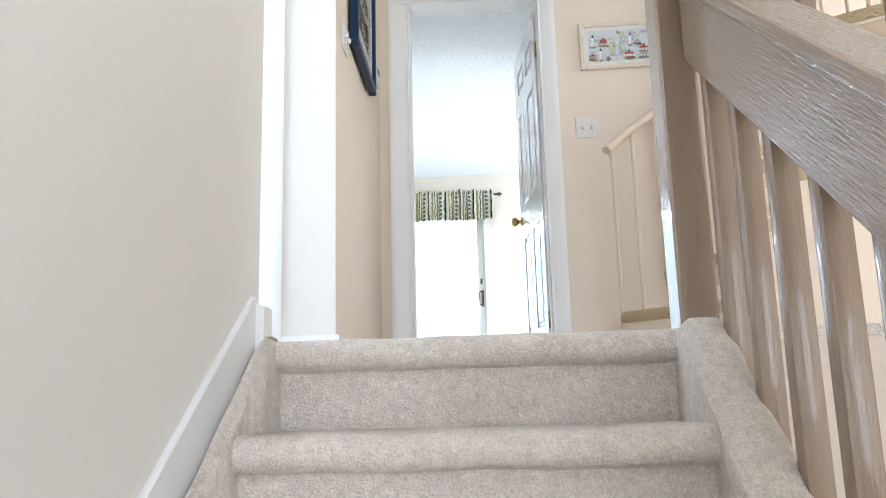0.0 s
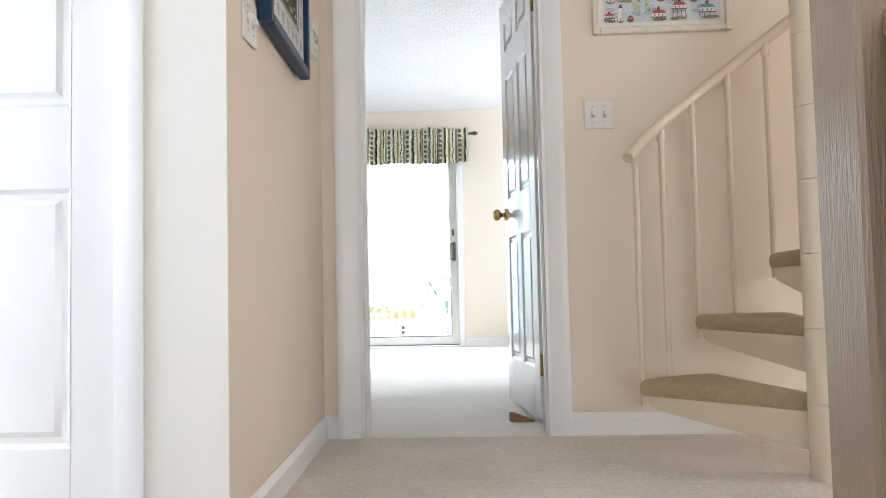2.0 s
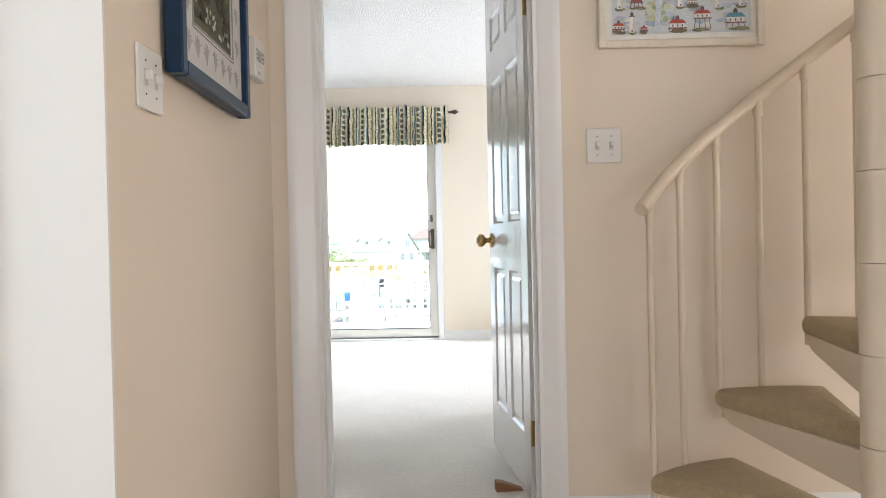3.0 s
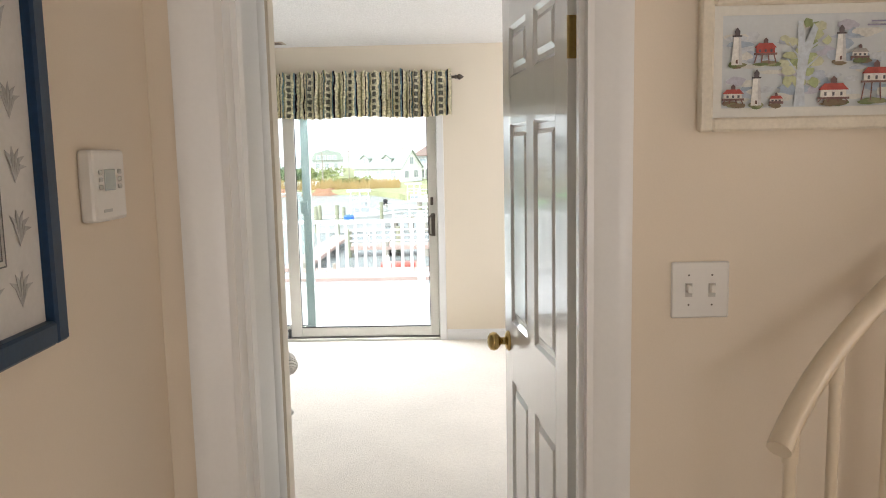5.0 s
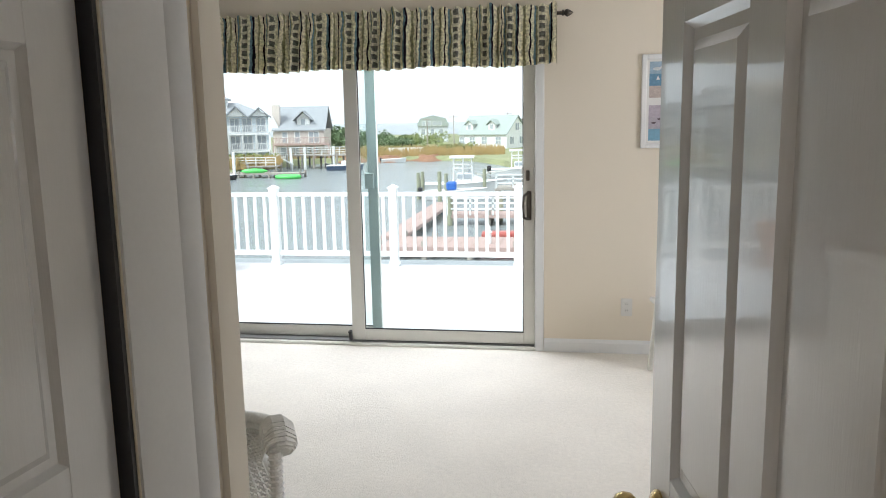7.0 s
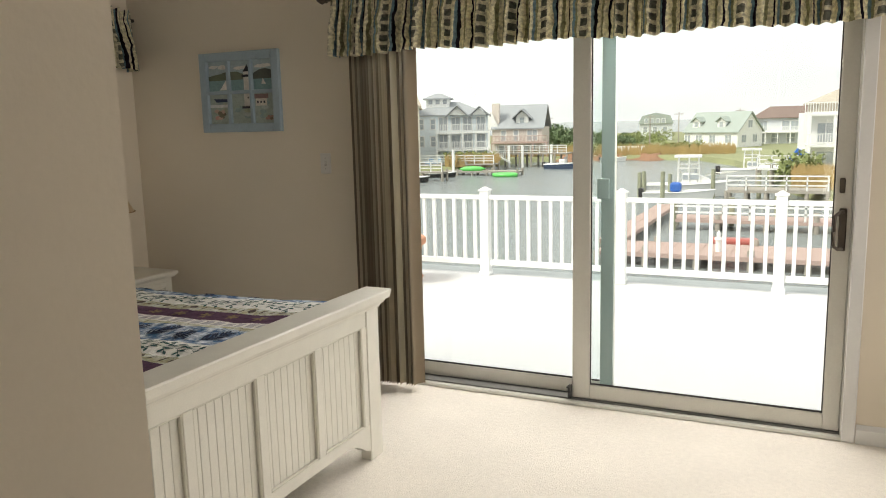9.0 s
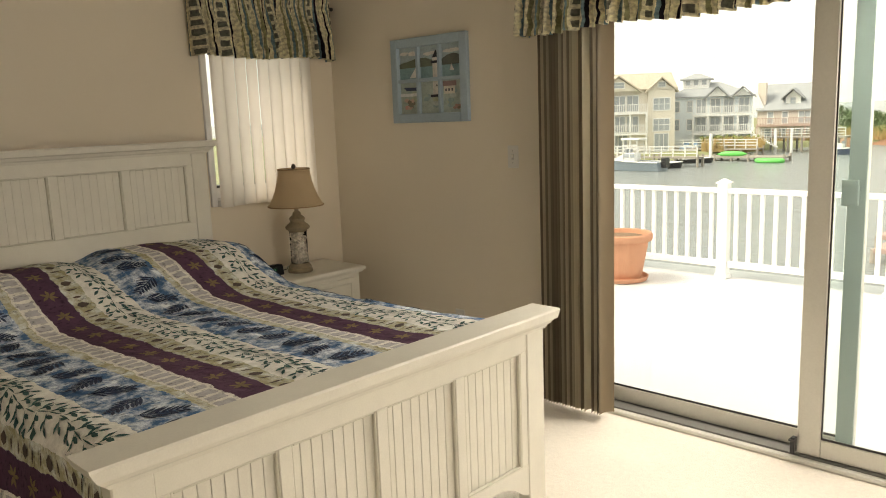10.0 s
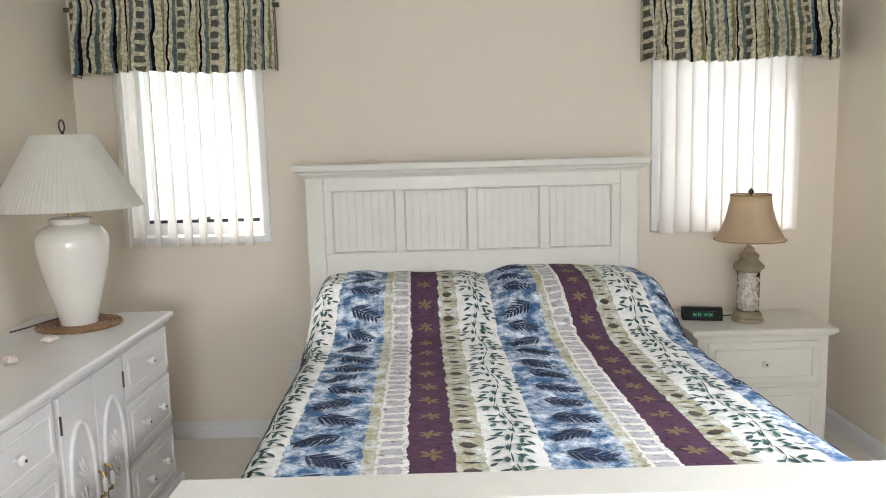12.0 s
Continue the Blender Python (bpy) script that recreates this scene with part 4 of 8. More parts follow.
for i in range(nx + 1):
    x = X0 + (X1 - X0) * i / nx
    grid.append([(bm.verts.new(quilt_point(x, QUILT_S * (2 * j / ns - 1))), x, QUILT_S * (2 * j / ns - 1)) for j in range(ns + 1)])
for i in range(nx):
    for j in range(ns):
        q = (grid[i][j], grid[i + 1][j], grid[i + 1][j + 1], grid[i][j + 1])
        f = bm.faces.new([p[0] for p in q])
        for lp, p in zip(f.loops, q):
            lp[uvl].uv = (p[1], p[2])
quilt = thing("quilt", "striped quilt in blue, plum, olive and white with leaf prints", "quilt", pose(BX0, BY, 0))
cloth = part("cover", bm, quilt_mat(), quilt, smooth=True)
sol = cloth.modifiers.new("thickness", "SOLIDIFY")
sol.thickness, sol.offset = 0.006, -1

rng = random.Random(11)


def leaf(bm, x, s, ang, ln, w, lift=0.0025):
    """One printed leaf, laid on the quilt."""
    c, d = math.cos(ang), math.sin(ang)
    pts = [(0, 0), (0.25, 0.42), (0.6, 0.5), (1, 0), (0.6, -0.5), (0.25, -0.42)]
    vs = []
    for a, e in pts:
        px, ps = x + ln * a * c - w * e * d, s + ln * a * d + w * e * c
        if not X0 < px < X1:
            return
        p, p2, p3 = quilt_point(px, ps), quilt_point(px + 0.004, ps), quilt_point(px, ps + 0.004)
        vs.append(p + (p2 - p).cross(p3 - p).normalized() * lift)
    vs = [bm.verts.new(v) for v in vs]
    bm.faces.new((vs[0], vs[1], vs[2], vs[3]))
    bm.faces.new((vs[0], vs[3], vs[4], vs[5]))


vines, fronds, flowers, diamonds = bmesh.new(), bmesh.new(), bmesh.new(), bmesh.new()
for rep in range(-3, 4):
    base = rep * PERIOD - SHIFT + PERIOD * 1
    if base > QUILT_S or base + PERIOD < -QUILT_S:
        continue
    mid = lambda a, b: base + PERIOD * (a + b) / 2
    sv, sb, sp, so = mid(0.0, 0.23), mid(0.23, 0.53), mid(0.705, 0.88), mid(0.88, 1.0)
    if abs(sv) < QUILT_S - 0.07:
        x = X0
        k = 0
        while x < X1:
            c = sv + 0.012 * math.sin(x * 16)
            leaf(vines, x, c, 0.19 * math.cos(x * 16), 0.068, 0.0045)
            for sgn in (-1, 1):
                a = sgn * rng.uniform(0.55, 1.15)
                ln = rng.uniform(0.045, 0.062)
                at = x + rng.uniform(0, 0.018)
                leaf(vines, at, c + sgn * 0.002, a, ln, 0.003)
                for q, turn in ((0.3, 0.8), (0.55, -0.75), (0.92, 0.0)):
                    leaf(vines, at + q * ln * math.cos(a), c + q * ln * math.sin(a), a + turn * rng.uniform(0.8, 1.2), rng.uniform(0.030, 0.042), rng.uniform(0.011, 0.015))
            x += 0.062
            k += 1
    if abs(sb) < QUILT_S - 0.08:
        x = X0 + 0.02 + rng.uniform(0, 0.03)
        while x < X1 - 0.02:
            a0 = rng.uniform(0.9, 1.25) * (1 if rng.random() < 0.8 else -1)
            c = sb - 0.055 * (1 if a0 > 0 else -1) + rng.uniform(-0.01, 0.01)
            ln = rng.uniform(0.13, 0.155)
            leaf(fronds, x, c, a0, ln, 0.006)
            for q in range(7):
                px, ps = x + ln * (0.1 + 0.13 * q) * math.cos(a0), c + ln * (0.1 + 0.13 * q) * math.sin(a0)
                for sgn in (-1, 1):
                    leaf(fronds, px, ps, a0 + sgn * rng.uniform(0.65, 0.85), 0.068 * (1 - 0.085 * q), 0.0105)
            x += rng.uniform(0.12, 0.145)
    if abs(sp) < QUILT_S - 0.07:
        x = X0 + 0.05
        while x < X1:
            for q in range(6):
                leaf(flowers, x, sp + rng.uniform(-0.004, 0.004), q * math.pi / 3 + rng.uniform(-0.2, 0.2), 0.036, 0.013)
            x += 0.135
    if abs(so) < QUILT_S - 0.05:
        x, k = X0 + 0.04, rep
        while x < X1:
            ln = rng.uniform(0.042, 0.052)
            leaf(diamonds, x, so - ln / 2, math.pi / 2 + rng.uniform(-0.1, 0.1), ln, 0.036 if k % 3 == 0 else 0.010)
            k += 1
            x += 0.05
part("vine_print", vines, mat("teal_green_print", (0.045, 0.115, 0.11), 0.9, vary=0.25, scale=20), quilt, "dark green printed vines")["kind"] = "stuff"
part("frond_print", fronds, mat("navy_print", (0.025, 0.04, 0.085), 0.9, vary=0.25, scale=20), quilt, "navy printed fronds")["kind"] = "stuff"
part("flower_print", flowers, mat("brown_gold_print", (0.23, 0.165, 0.085), 0.9, vary=0.25, scale=20), quilt, "brown printed flowers")["kind"] = "stuff"
part("diamond_print", diamonds, mat("umber_print", (0.10, 0.075, 0.06), 0.9, vary=0.25, scale=20), quilt, "dark printed diamonds")["kind"] = "stuff"


# ---- stairs ----
RISE, RUN, NOSE = 0.19, 0.255, 1.635
stairs = thing("staircase", "carpeted stairs with bullnose treads between carpeted stringers", "stairs", kind="structure")
for k in range(9):
    z, y = -RISE * k, NOSE - RUN * k
    bm = bmesh.new()
    r = 0.034
    prof = [(y + RUN + 0.05, z - 0.002), (y + 0.045, z + 0.001)]
    prof += [(y + r - r * math.sin(a), z - r + r * math.cos(a)) for a in [math.pi * q / 10 for q in range(11)]]
    prof += [(y + 0.042, z - 2 * r - 0.002), (y + 0.05, z - RISE - 0.004), (y + RUN + 0.05, z - RISE - 0.004)]
    if k == 0:
        prof[0] = (1.70, z + 0.001)
        prof[-1] = (1.70, z - RISE - 0.004)
    nseg = 44
    rows = []
    for i in range(nseg + 1):
        x = -0.503 + (0.362 + 0.503) * i / nseg
        rows.append([bm.verts.new((x, p + 0.003 * noise.noise((x * 9, p * 9, z * 5)), q + 0.004 * noise.noise((x * 7, p * 11, z * 5 + 3)))) for p, q in prof])
    for a, b in zip(rows, rows[1:]):
        for j in range(len(prof)):
            bm.faces.new((a[j], a[(j + 1) % len(prof)], b[(j + 1) % len(prof)], b[j]))
    bm.faces.new(rows[0])
    bm.faces.new(rows[-1][::-1])
    bmesh.ops.recalc_face_normals(bm, faces=bm.faces[:])
    part("step", bm, CARPET_STAIR, stairs, smooth=50)
SLOPE = RISE / RUN


def stringer(name, x0, x1, lift, material, label, y0=-0.65, y1=NOSE + 0.06, wobble=0.0, drop=0.34, level=0.0):
    bm = bmesh.new()
    n = 60
    rows = []
    for i in range(n + 1):
        y = y0 + (y1 - y0) * i / n
        z = (y - NOSE) * SLOPE + lift
        if level:
            z = min(z, level)
        w = wobble * (noise.noise((0.3, y * 11, x0 * 9)) + 0.6 * noise.noise((4.3, y * 27, x0 * 9)))
        b = 0.022 if wobble else 0.003
        rows.append([bm.verts.new(c) for c in ((x0, y, z - drop), (x0 - w * 0.5, y, z - b), (x0 + b, y, z + w), ((x0 + x1) / 2, y, z + w * 1.3), (x1 - b, y, z + w), (x1 + w, y, z - b), (x1 + w, y, z - drop * 0.5), (x1, y, z - drop))])
    for a, b in zip(rows, rows[1:]):
        for j in range(8):
            bm.faces.new((a[j], a[(j + 1) % 8], b[(j + 1) % 8], b[j]))
    bm.faces.new(rows[0])
    bm.faces.new(rows[-1][::-1])
    bmesh.ops.recalc_face_normals(bm, faces=bm.faces[:])
    part(name, bm, material, stairs, label, smooth=50)


stringer("stringer", -0.532, -0.498, 0.022, CARPET_STAIR, "carpet-covered stringer against the wall", wobble=0.008, level=0.008)
stringer("stringer", 0.352, 0.452, 0.025, CARPET_STAIR, "carpet-covered outer stringer", wobble=0.014, level=0.012)
stringer("skirt_board", -0.5475, -0.531, 0.118, WHITE, "white painted skirt board", y1=1.60, drop=0.30)
part("skirt_end", boxed(-0.5475, 1.60, -0.05, -0.515, 1.668, 0.075, 0.006), WHITE, stairs, "white skirt board end")

guard = thing("stair_railing", "taupe painted oak stair railing with square balusters", "railing")
part("newel_post", boxed(0.374, 1.69, -0.19, 0.457, 1.80, 1.02, 0.006), TAUPE_V, guard, "taupe painted newel post")
RX = 0.452


def rail_z(y):
    return 0.247 + 0.74 * (y - 1.198)


def sloped_bar(name, x0, x1, lo, hi, y0, y1, bevel, label=""):
    bm = bmesh.new()
    box(bm, x0, y0, 0, x1, y1, hi - lo, bevel, seg=2)
    for v in bm.verts:
        v.co.z += rail_z(v.co.y) + lo
    part(name, bm, TAUPE, guard, label)


sloped_bar("handrail_board", RX - 0.022, RX + 0.022, 0.0, 0.20, -0.9, 1.72, 0.004, "taupe painted oak board rail")
sloped_bar("handrail_cap", RX - 0.05, RX + 0.05, 0.20, 0.236, -0.9, 1.72, 0.008, "taupe painted oak rail cap")
y = 1.59
while y > -0.8:
    bm = boxed(0.438, y - 0.021, (y - NOSE) * SLOPE - 0.33, 0.482, y + 0.021, rail_z(y) + 0.03, 0.009, seg=2)
    part("baluster", bm, TAUPE_V, guard, smooth=35)
    y -= 0.166
# level guard along the open edge of the landing
level = thing("landing_railing", "taupe painted oak guard rail along the landing", "railing")
part("top_rail", boxed(0.52, 1.735, 0.90, 3.5, 1.785, 0.985, 0.005), TAUPE, level)
part("post", boxed(3.40, 1.72, 0.0, 3.49, 1.81, 1.0, 0.005), TAUPE_V, level)
for k in range(13):
    x = 0.74 + 0.205 * k
    part("baluster", boxed(x - 0.019, 1.741, 0.0, x + 0.019, 1.779, 0.905, 0.003), TAUPE_V, level)

# ---- spiral staircase ----
SC, SR, LIFT = Vector((0.977, 3.164, 0)), 0.622, 0.217
spiral = thing("spiral_staircase", "cream painted metal spiral staircase with carpeted treads", "staircase", Matrix.Translation(SC))
for k in range(12):
    bm = bmesh.new()
    z = 0.215 * k
    rod(bm, (0, 0, z), (0, 0, z + 0.2135), 0.058, seg=28)
    part("pole_sleeve", bm, IRON, spiral, "cream painted steel centre pole", smooth=40)
A0, STEP = 136.1, 26.7
PAD = carpet_mat("tan_tread_carpet", (0.52, 0.405, 0.235), 0.78, 1.2, 0.9)


def tread_bm(a0, a1, z):
    """A wedge-shaped padded tread with soft edges."""
    bm = bmesh.new()
    outline = []
    for q in range(9):
        a = radians(a0 + (a1 - a0) * q / 8)
        outline.append((SR * math.cos(a), SR * math.sin(a)))
    ia, ib = radians(a0 + 6), radians(a1 - 6)
    outline += [(0.05 * math.cos(ib), 0.05 * math.sin(ib)), (0.05 * math.cos(ia), 0.05 * math.sin(ia))]
    cx, cy = sum(p[0] for p in outline) / len(outline), sum(p[1] for p in outline) / len(outline)
    rows = []
    for inset, h in ((0.012, 0.0), (0.0, 0.012), (-0.004, 0.03), (0.006, 0.046), (0.03, 0.054)):
        rows.append([bm.verts.new((x + (cx - x) * inset * 3, y + (cy - y) * inset * 3, z - 0.054 + h)) for x, y in outline])
    for a, b in zip(rows, rows[1:]):
        for k in range(len(outline)):
            bm.faces.new((a[k], a[(k + 1) % len(outline)], b[(k + 1) % len(outline)], b[k]))
    bm.faces.new(rows[-1])
    bm.faces.new(rows[0][::-1])
    bmesh.ops.recalc_face_normals(bm, faces=bm.faces[:])
    return bm


for k in range(11):
    z = 0.237 + LIFT * k
    a0 = A0 - STEP * k
    a1 = a0 - STEP - 6
    t = part("tread", tread_bm(a1, a0, z), PAD, spiral, "tan carpeted wedge tread", smooth=50)
    bm = bmesh.new()
    for a in (a0 - 1.2,):
        c, s = math.cos(radians(a)), math.sin(radians(a))
        pts = [(0.05, -0.055), (SR - 0.02, -0.055), (SR - 0.03, -0.085), (SR - 0.06, -0.10), (0.30, -0.135), (0.05, -0.165)]
        fr = [[bm.verts.new((u * c - e * s, u * s + e * c, z + w)) for u, w in pts] for e in (-0.004, 0.004)]
        bm.faces.new(fr[0])
        bm.faces.new(fr[1][::-1])
        for j in range(len(pts)):
            bm.faces.new((fr[0][j], fr[0][(j + 1) % len(pts)], fr[1][(j + 1) % len(pts)], fr[1][j]))
    bmesh.ops.recalc_face_normals(bm, faces=bm.faces[:])
    part("bracket", bm, IRON, t, "cream painted steel bracket")
    bm = tread_bm(a1 + 1, a0 - 1, z - 0.052)
    for v in bm.verts:
        v.co.z = z - 0.054 - 0.010 * (v.co.z < z - 0.08)
    part("plate", bm, IRON, t)


def spiral_rail_z(a):
    return 1.025 + LIFT * (A0 - a) / STEP


bm = bmesh.new()
sweep(bm, [((SR + 0.005) * math.cos(radians(a)), (SR + 0.005) * math.sin(radians(a)), spiral_rail_z(a)) for a in [A0 + 2 - 4 * q for q in range(68)]], 0.021, 12)
part("handrail", bm, IRON, spiral, "cream painted round handrail", smooth=60)
for k in range(11):
    for off in (1.5, 14.85):
        a = A0 - STEP * k - off
        z = 0.237 + LIFT * k
        if spiral_rail_z(a) > 2.5:
            continue
        bm = bmesh.new()
        x, yy = SR * math.cos(radians(a)), SR * math.sin(radians(a))
        rod(bm, (x, yy, z - 0.09), (x, yy, spiral_rail_z(a) - 0.01), 0.0105, seg=10)
        rod(bm, (x, yy, spiral_rail_z(a) - 0.06), (x, yy, spiral_rail_z(a) - 0.012), 0.014, seg=10)
        part("baluster", bm, IRON, spiral, smooth=60)


# ---- switches, outlets, thermostat ----
SLOT = mat("switch_slot_plastic", (0.50, 0.48, 0.45), 0.6)


def switch_plate(m, gang, label):
    """A plate in the local xz plane that faces -y."""
    w = 0.07 + 0.045 * (gang - 1)
    t = thing("light_switch", label, "switch", m)
    part("plate", boxed(-w / 2, -0.006, -0.057, w / 2, 0.0, 0.057, 0.003), PLASTIC, t)
    for k in range(gang):
        x = (k - (gang - 1) / 2) * 0.046
        part("toggle", boxed(x - 0.005, -0.019, -0.005, x + 0.005, -0.005, 0.012, 0.002), PLASTIC, t)
        part("slot", boxed(x - 0.007, -0.0072, -0.014, x + 0.007, -0.0055, 0.014), SLOT, t)
        for z in (-0.03, 0.03):
            bm = bmesh.new()
            rod(bm, (x, -0.0055, z), (x, -0.0072, z), 0.002, seg=8)
            part("screw", bm, BRONZE, t)
    return t


def outlet(m, label):
    t = thing("wall_outlet", label, "outlet", m)
    part("plate", boxed(-0.035, -0.006, -0.057, 0.035, 0.0, 0.057, 0.003), PLASTIC, t)
    for z in (-0.02, 0.02):
        part("socket", boxed(-0.016, -0.008, z - 0.013, 0.016, -0.005, z + 0.013, 0.003), PLASTIC, t)
        for x in (-0.006, 0.006):
            part("slot", boxed(x - 0.001, -0.0087, z - 0.004, x + 0.001, -0.0078, z + 0.005), DARK, t)
    return t


EASTFACE = lambda x, y, z: pose(x, y, z, 0, 0, 90)
switch_plate(pose(0.4615, HALL_Y, 1.23), 2, "white double light switch on the cream hall wall")
switch_plate(EASTFACE(-0.5745, 2.725, 1.235), 2, "white double light switch beside the blue picture")
switch_plate(pose(-2.857, SLIDER_Y, 1.229), 1, "white single light switch near the vertical blind")
outlet(pose(-3.26, SLIDER_Y, 0.317), "white wall outlet beyond the foot of the bed")
outlet(pose(0.365, SLIDER_Y, 0.30), "white wall outlet near the wicker chair")
ol = outlet(EASTFACE(HEAD_X, 5.815, 0.335), "white wall outlet with a cord behind the bed")
bm = bmesh.new()
sweep(bm, [(0.01, -0.012, -0.02), (0.03, -0.03, -0.05), (0.07, -0.04, -0.10), (0.13, -0.03, -0.16)], 0.003, 8)
part("cord", bm, PLASTIC, ol)
th = thing("thermostat", "white wall thermostat with a small grey display", "thermostat", EASTFACE(-0.613, 3.59, 1.47))
part("case", boxed(-0.058, -0.026, -0.058, 0.058, 0, 0.058, 0.006, seg=2), PLASTIC, th)
part("display", boxed(-0.022, -0.028, -0.008, 0.016, -0.0255, 0.026, 0.001), mat("grey_display", (0.32, 0.36, 0.34), 0.2), th, "grey display")
for z in (-0.002, 0.010, 0.022):
    for x in (-0.036, 0.032):
        part("button", boxed(x - 0.006, -0.029, z - 0.004, x + 0.006, -0.0255, z + 0.004, 0.0015), mat("grey_button", (0.4, 0.4, 0.38), 0.5), th)
part("marking", boxed(-0.03, -0.0267, -0.043, 0.0, -0.0255, -0.038), mat("grey_marking", (0.45, 0.45, 0.44), 0.5), th)


# ---- pictures ----
def framed(name, m, w, h, fw, fd, frame_mat, label, mat_w=0.0, mat_col=None, back=(0.7, 0.7, 0.66)):
    """A picture in the local xz plane that faces -y, its lower left corner at the origin."""
    t = thing(name, label, "picture", m)
    f = part("frame", boxed(0, -fd, 0, fw, 0, h, 0.004), frame_mat, t)
    part("frame_side", boxed(w - fw, -fd, 0, w, 0, h, 0.004), frame_mat, f)
    part("frame_side", boxed(fw, -fd, 0, w - fw, 0, fw, 0.004), frame_mat, f)
    part("frame_side", boxed(fw, -fd, h - fw, w - fw, 0, h, 0.004), frame_mat, f)
    part("backing", boxed(fw * 0.8, -fd * 0.45, fw * 0.8, w - fw * 0.8, -fd * 0.1, h - fw * 0.8), mat("print_paper", back, 0.8, vary=0.04, scale=12), t)
    if mat_w:
        bm = bmesh.new()
        a, b, c, e = fw, w - fw, fw, h - fw
        box(bm, a, -fd * 0.55, c, a + mat_w, -fd * 0.5, e)
        box(bm, b - mat_w, -fd * 0.55, c, b, -fd * 0.5, e)
        box(bm, a + mat_w, -fd * 0.55, c, b - mat_w, -fd * 0.5, c + mat_w)
        box(bm, a + mat_w, -fd * 0.55, e - mat_w, b - mat_w, -fd * 0.5, e)
        part("mount", bm, mat("mount_card", mat_col, 0.9, vary=0.05, scale=20), t)
    return t


INK = {}


def ink(c):
    if c not in INK:
        INK[c] = mat("printed_ink", c, 0.75, vary=0.22, scale=40, fine=150, bump=0)
    return INK[c]


def flat_poly(t, name, pts, y, colour):
    bm = bmesh.new()
    bm.faces.new([bm.verts.new((x, y, z)) for x, z in pts])
    r = bmesh.ops.extrude_face_region(bm, geom=bm.faces[:])
    bmesh.ops.translate(bm, vec=(0, -0.0006, 0), verts=[v for v in r["geom"] if isinstance(v, bmesh.types.BMVert)])
    bmesh.ops.recalc_face_normals(bm, faces=bm.faces[:])
    return part(name, bm, ink(colour), t)


def blob(cx, cz, rx, rz, r, n=14):
    return [(cx + rx * math.cos(2 * math.pi * k / n) * r.uniform(0.75, 1.15), cz + rz * math.sin(2 * math.pi * k / n) * r.uniform(0.75, 1.15)) for k in range(n)]


WASHED = mat("whitewashed_frame", (0.70, 0.64, 0.53), 0.55, vary=0.1, scale=12, fine=70, bump=0.2, stretch=(2, 2, 2))
r7 = random.Random(7)
pm = framed("lighthouse_map_picture", pose(0.448, HALL_Y - 0.001, 1.542), 0.535, 0.262, 0.026, 0.022, WASHED, "lighthouse map print in a whitewashed frame on the hall wall", 0.018, (0.74, 0.73, 0.68), (0.62, 0.66, 0.68))
yb = -0.0125
for k in range(70):
    flat_poly(pm, "wash", blob(r7.uniform(0.062, 0.473), r7.uniform(0.056, 0.206), r7.uniform(0.012, 0.034), r7.uniform(0.004, 0.011), r7), yb - 0.00002 * k, r7.choice([(0.46, 0.52, 0.60), (0.58, 0.62, 0.66), (0.50, 0.50, 0.58), (0.66, 0.66, 0.62), (0.36, 0.44, 0.54)]))
for k in range(26):
    u = r7.uniform(-1, 1)
    flat_poly(pm, "bay_foliage", blob(0.20 + 0.042 * u, r7.uniform(0.09, 0.205), r7.uniform(0.008, 0.016), r7.uniform(0.006, 0.013), r7, 9), yb - 0.0016 - 0.00002 * k, r7.choice([(0.36, 0.42, 0.22), (0.48, 0.52, 0.32), (0.26, 0.32, 0.16), (0.56, 0.58, 0.42)]))
flat_poly(pm, "river", [(0.180, 0.046), (0.202, 0.046), (0.199, 0.09), (0.207, 0.14), (0.222, 0.19), (0.214, 0.20), (0.199, 0.165), (0.193, 0.205), (0.184, 0.205), (0.186, 0.14), (0.184, 0.09)], yb - 0.0022, (0.56, 0.62, 0.68))
for a, b, c, e in ((0.19, 0.10, 0.165, 0.135), (0.197, 0.11, 0.228, 0.14), (0.19, 0.13, 0.168, 0.165), (0.20, 0.145, 0.24, 0.175)):
    flat_poly(pm, "creek", [(a, b), (a, b + 0.006), (c, e + 0.002), (c, e)], yb - 0.0024, (0.56, 0.62, 0.68))


def shore_strip(x, z, w, y):
    for k in range(4):
        flat_poly(pm, "shore", blob(x + r7.uniform(-0.4, 0.4) * w, z + r7.uniform(-0.004, 0.001), w * 0.35, r7.uniform(0.003, 0.006), r7, 8), y + 0.0001 + 0.00002 * k, r7.choice([(0.16, 0.20, 0.09), (0.26, 0.27, 0.15), (0.22, 0.17, 0.11)]))


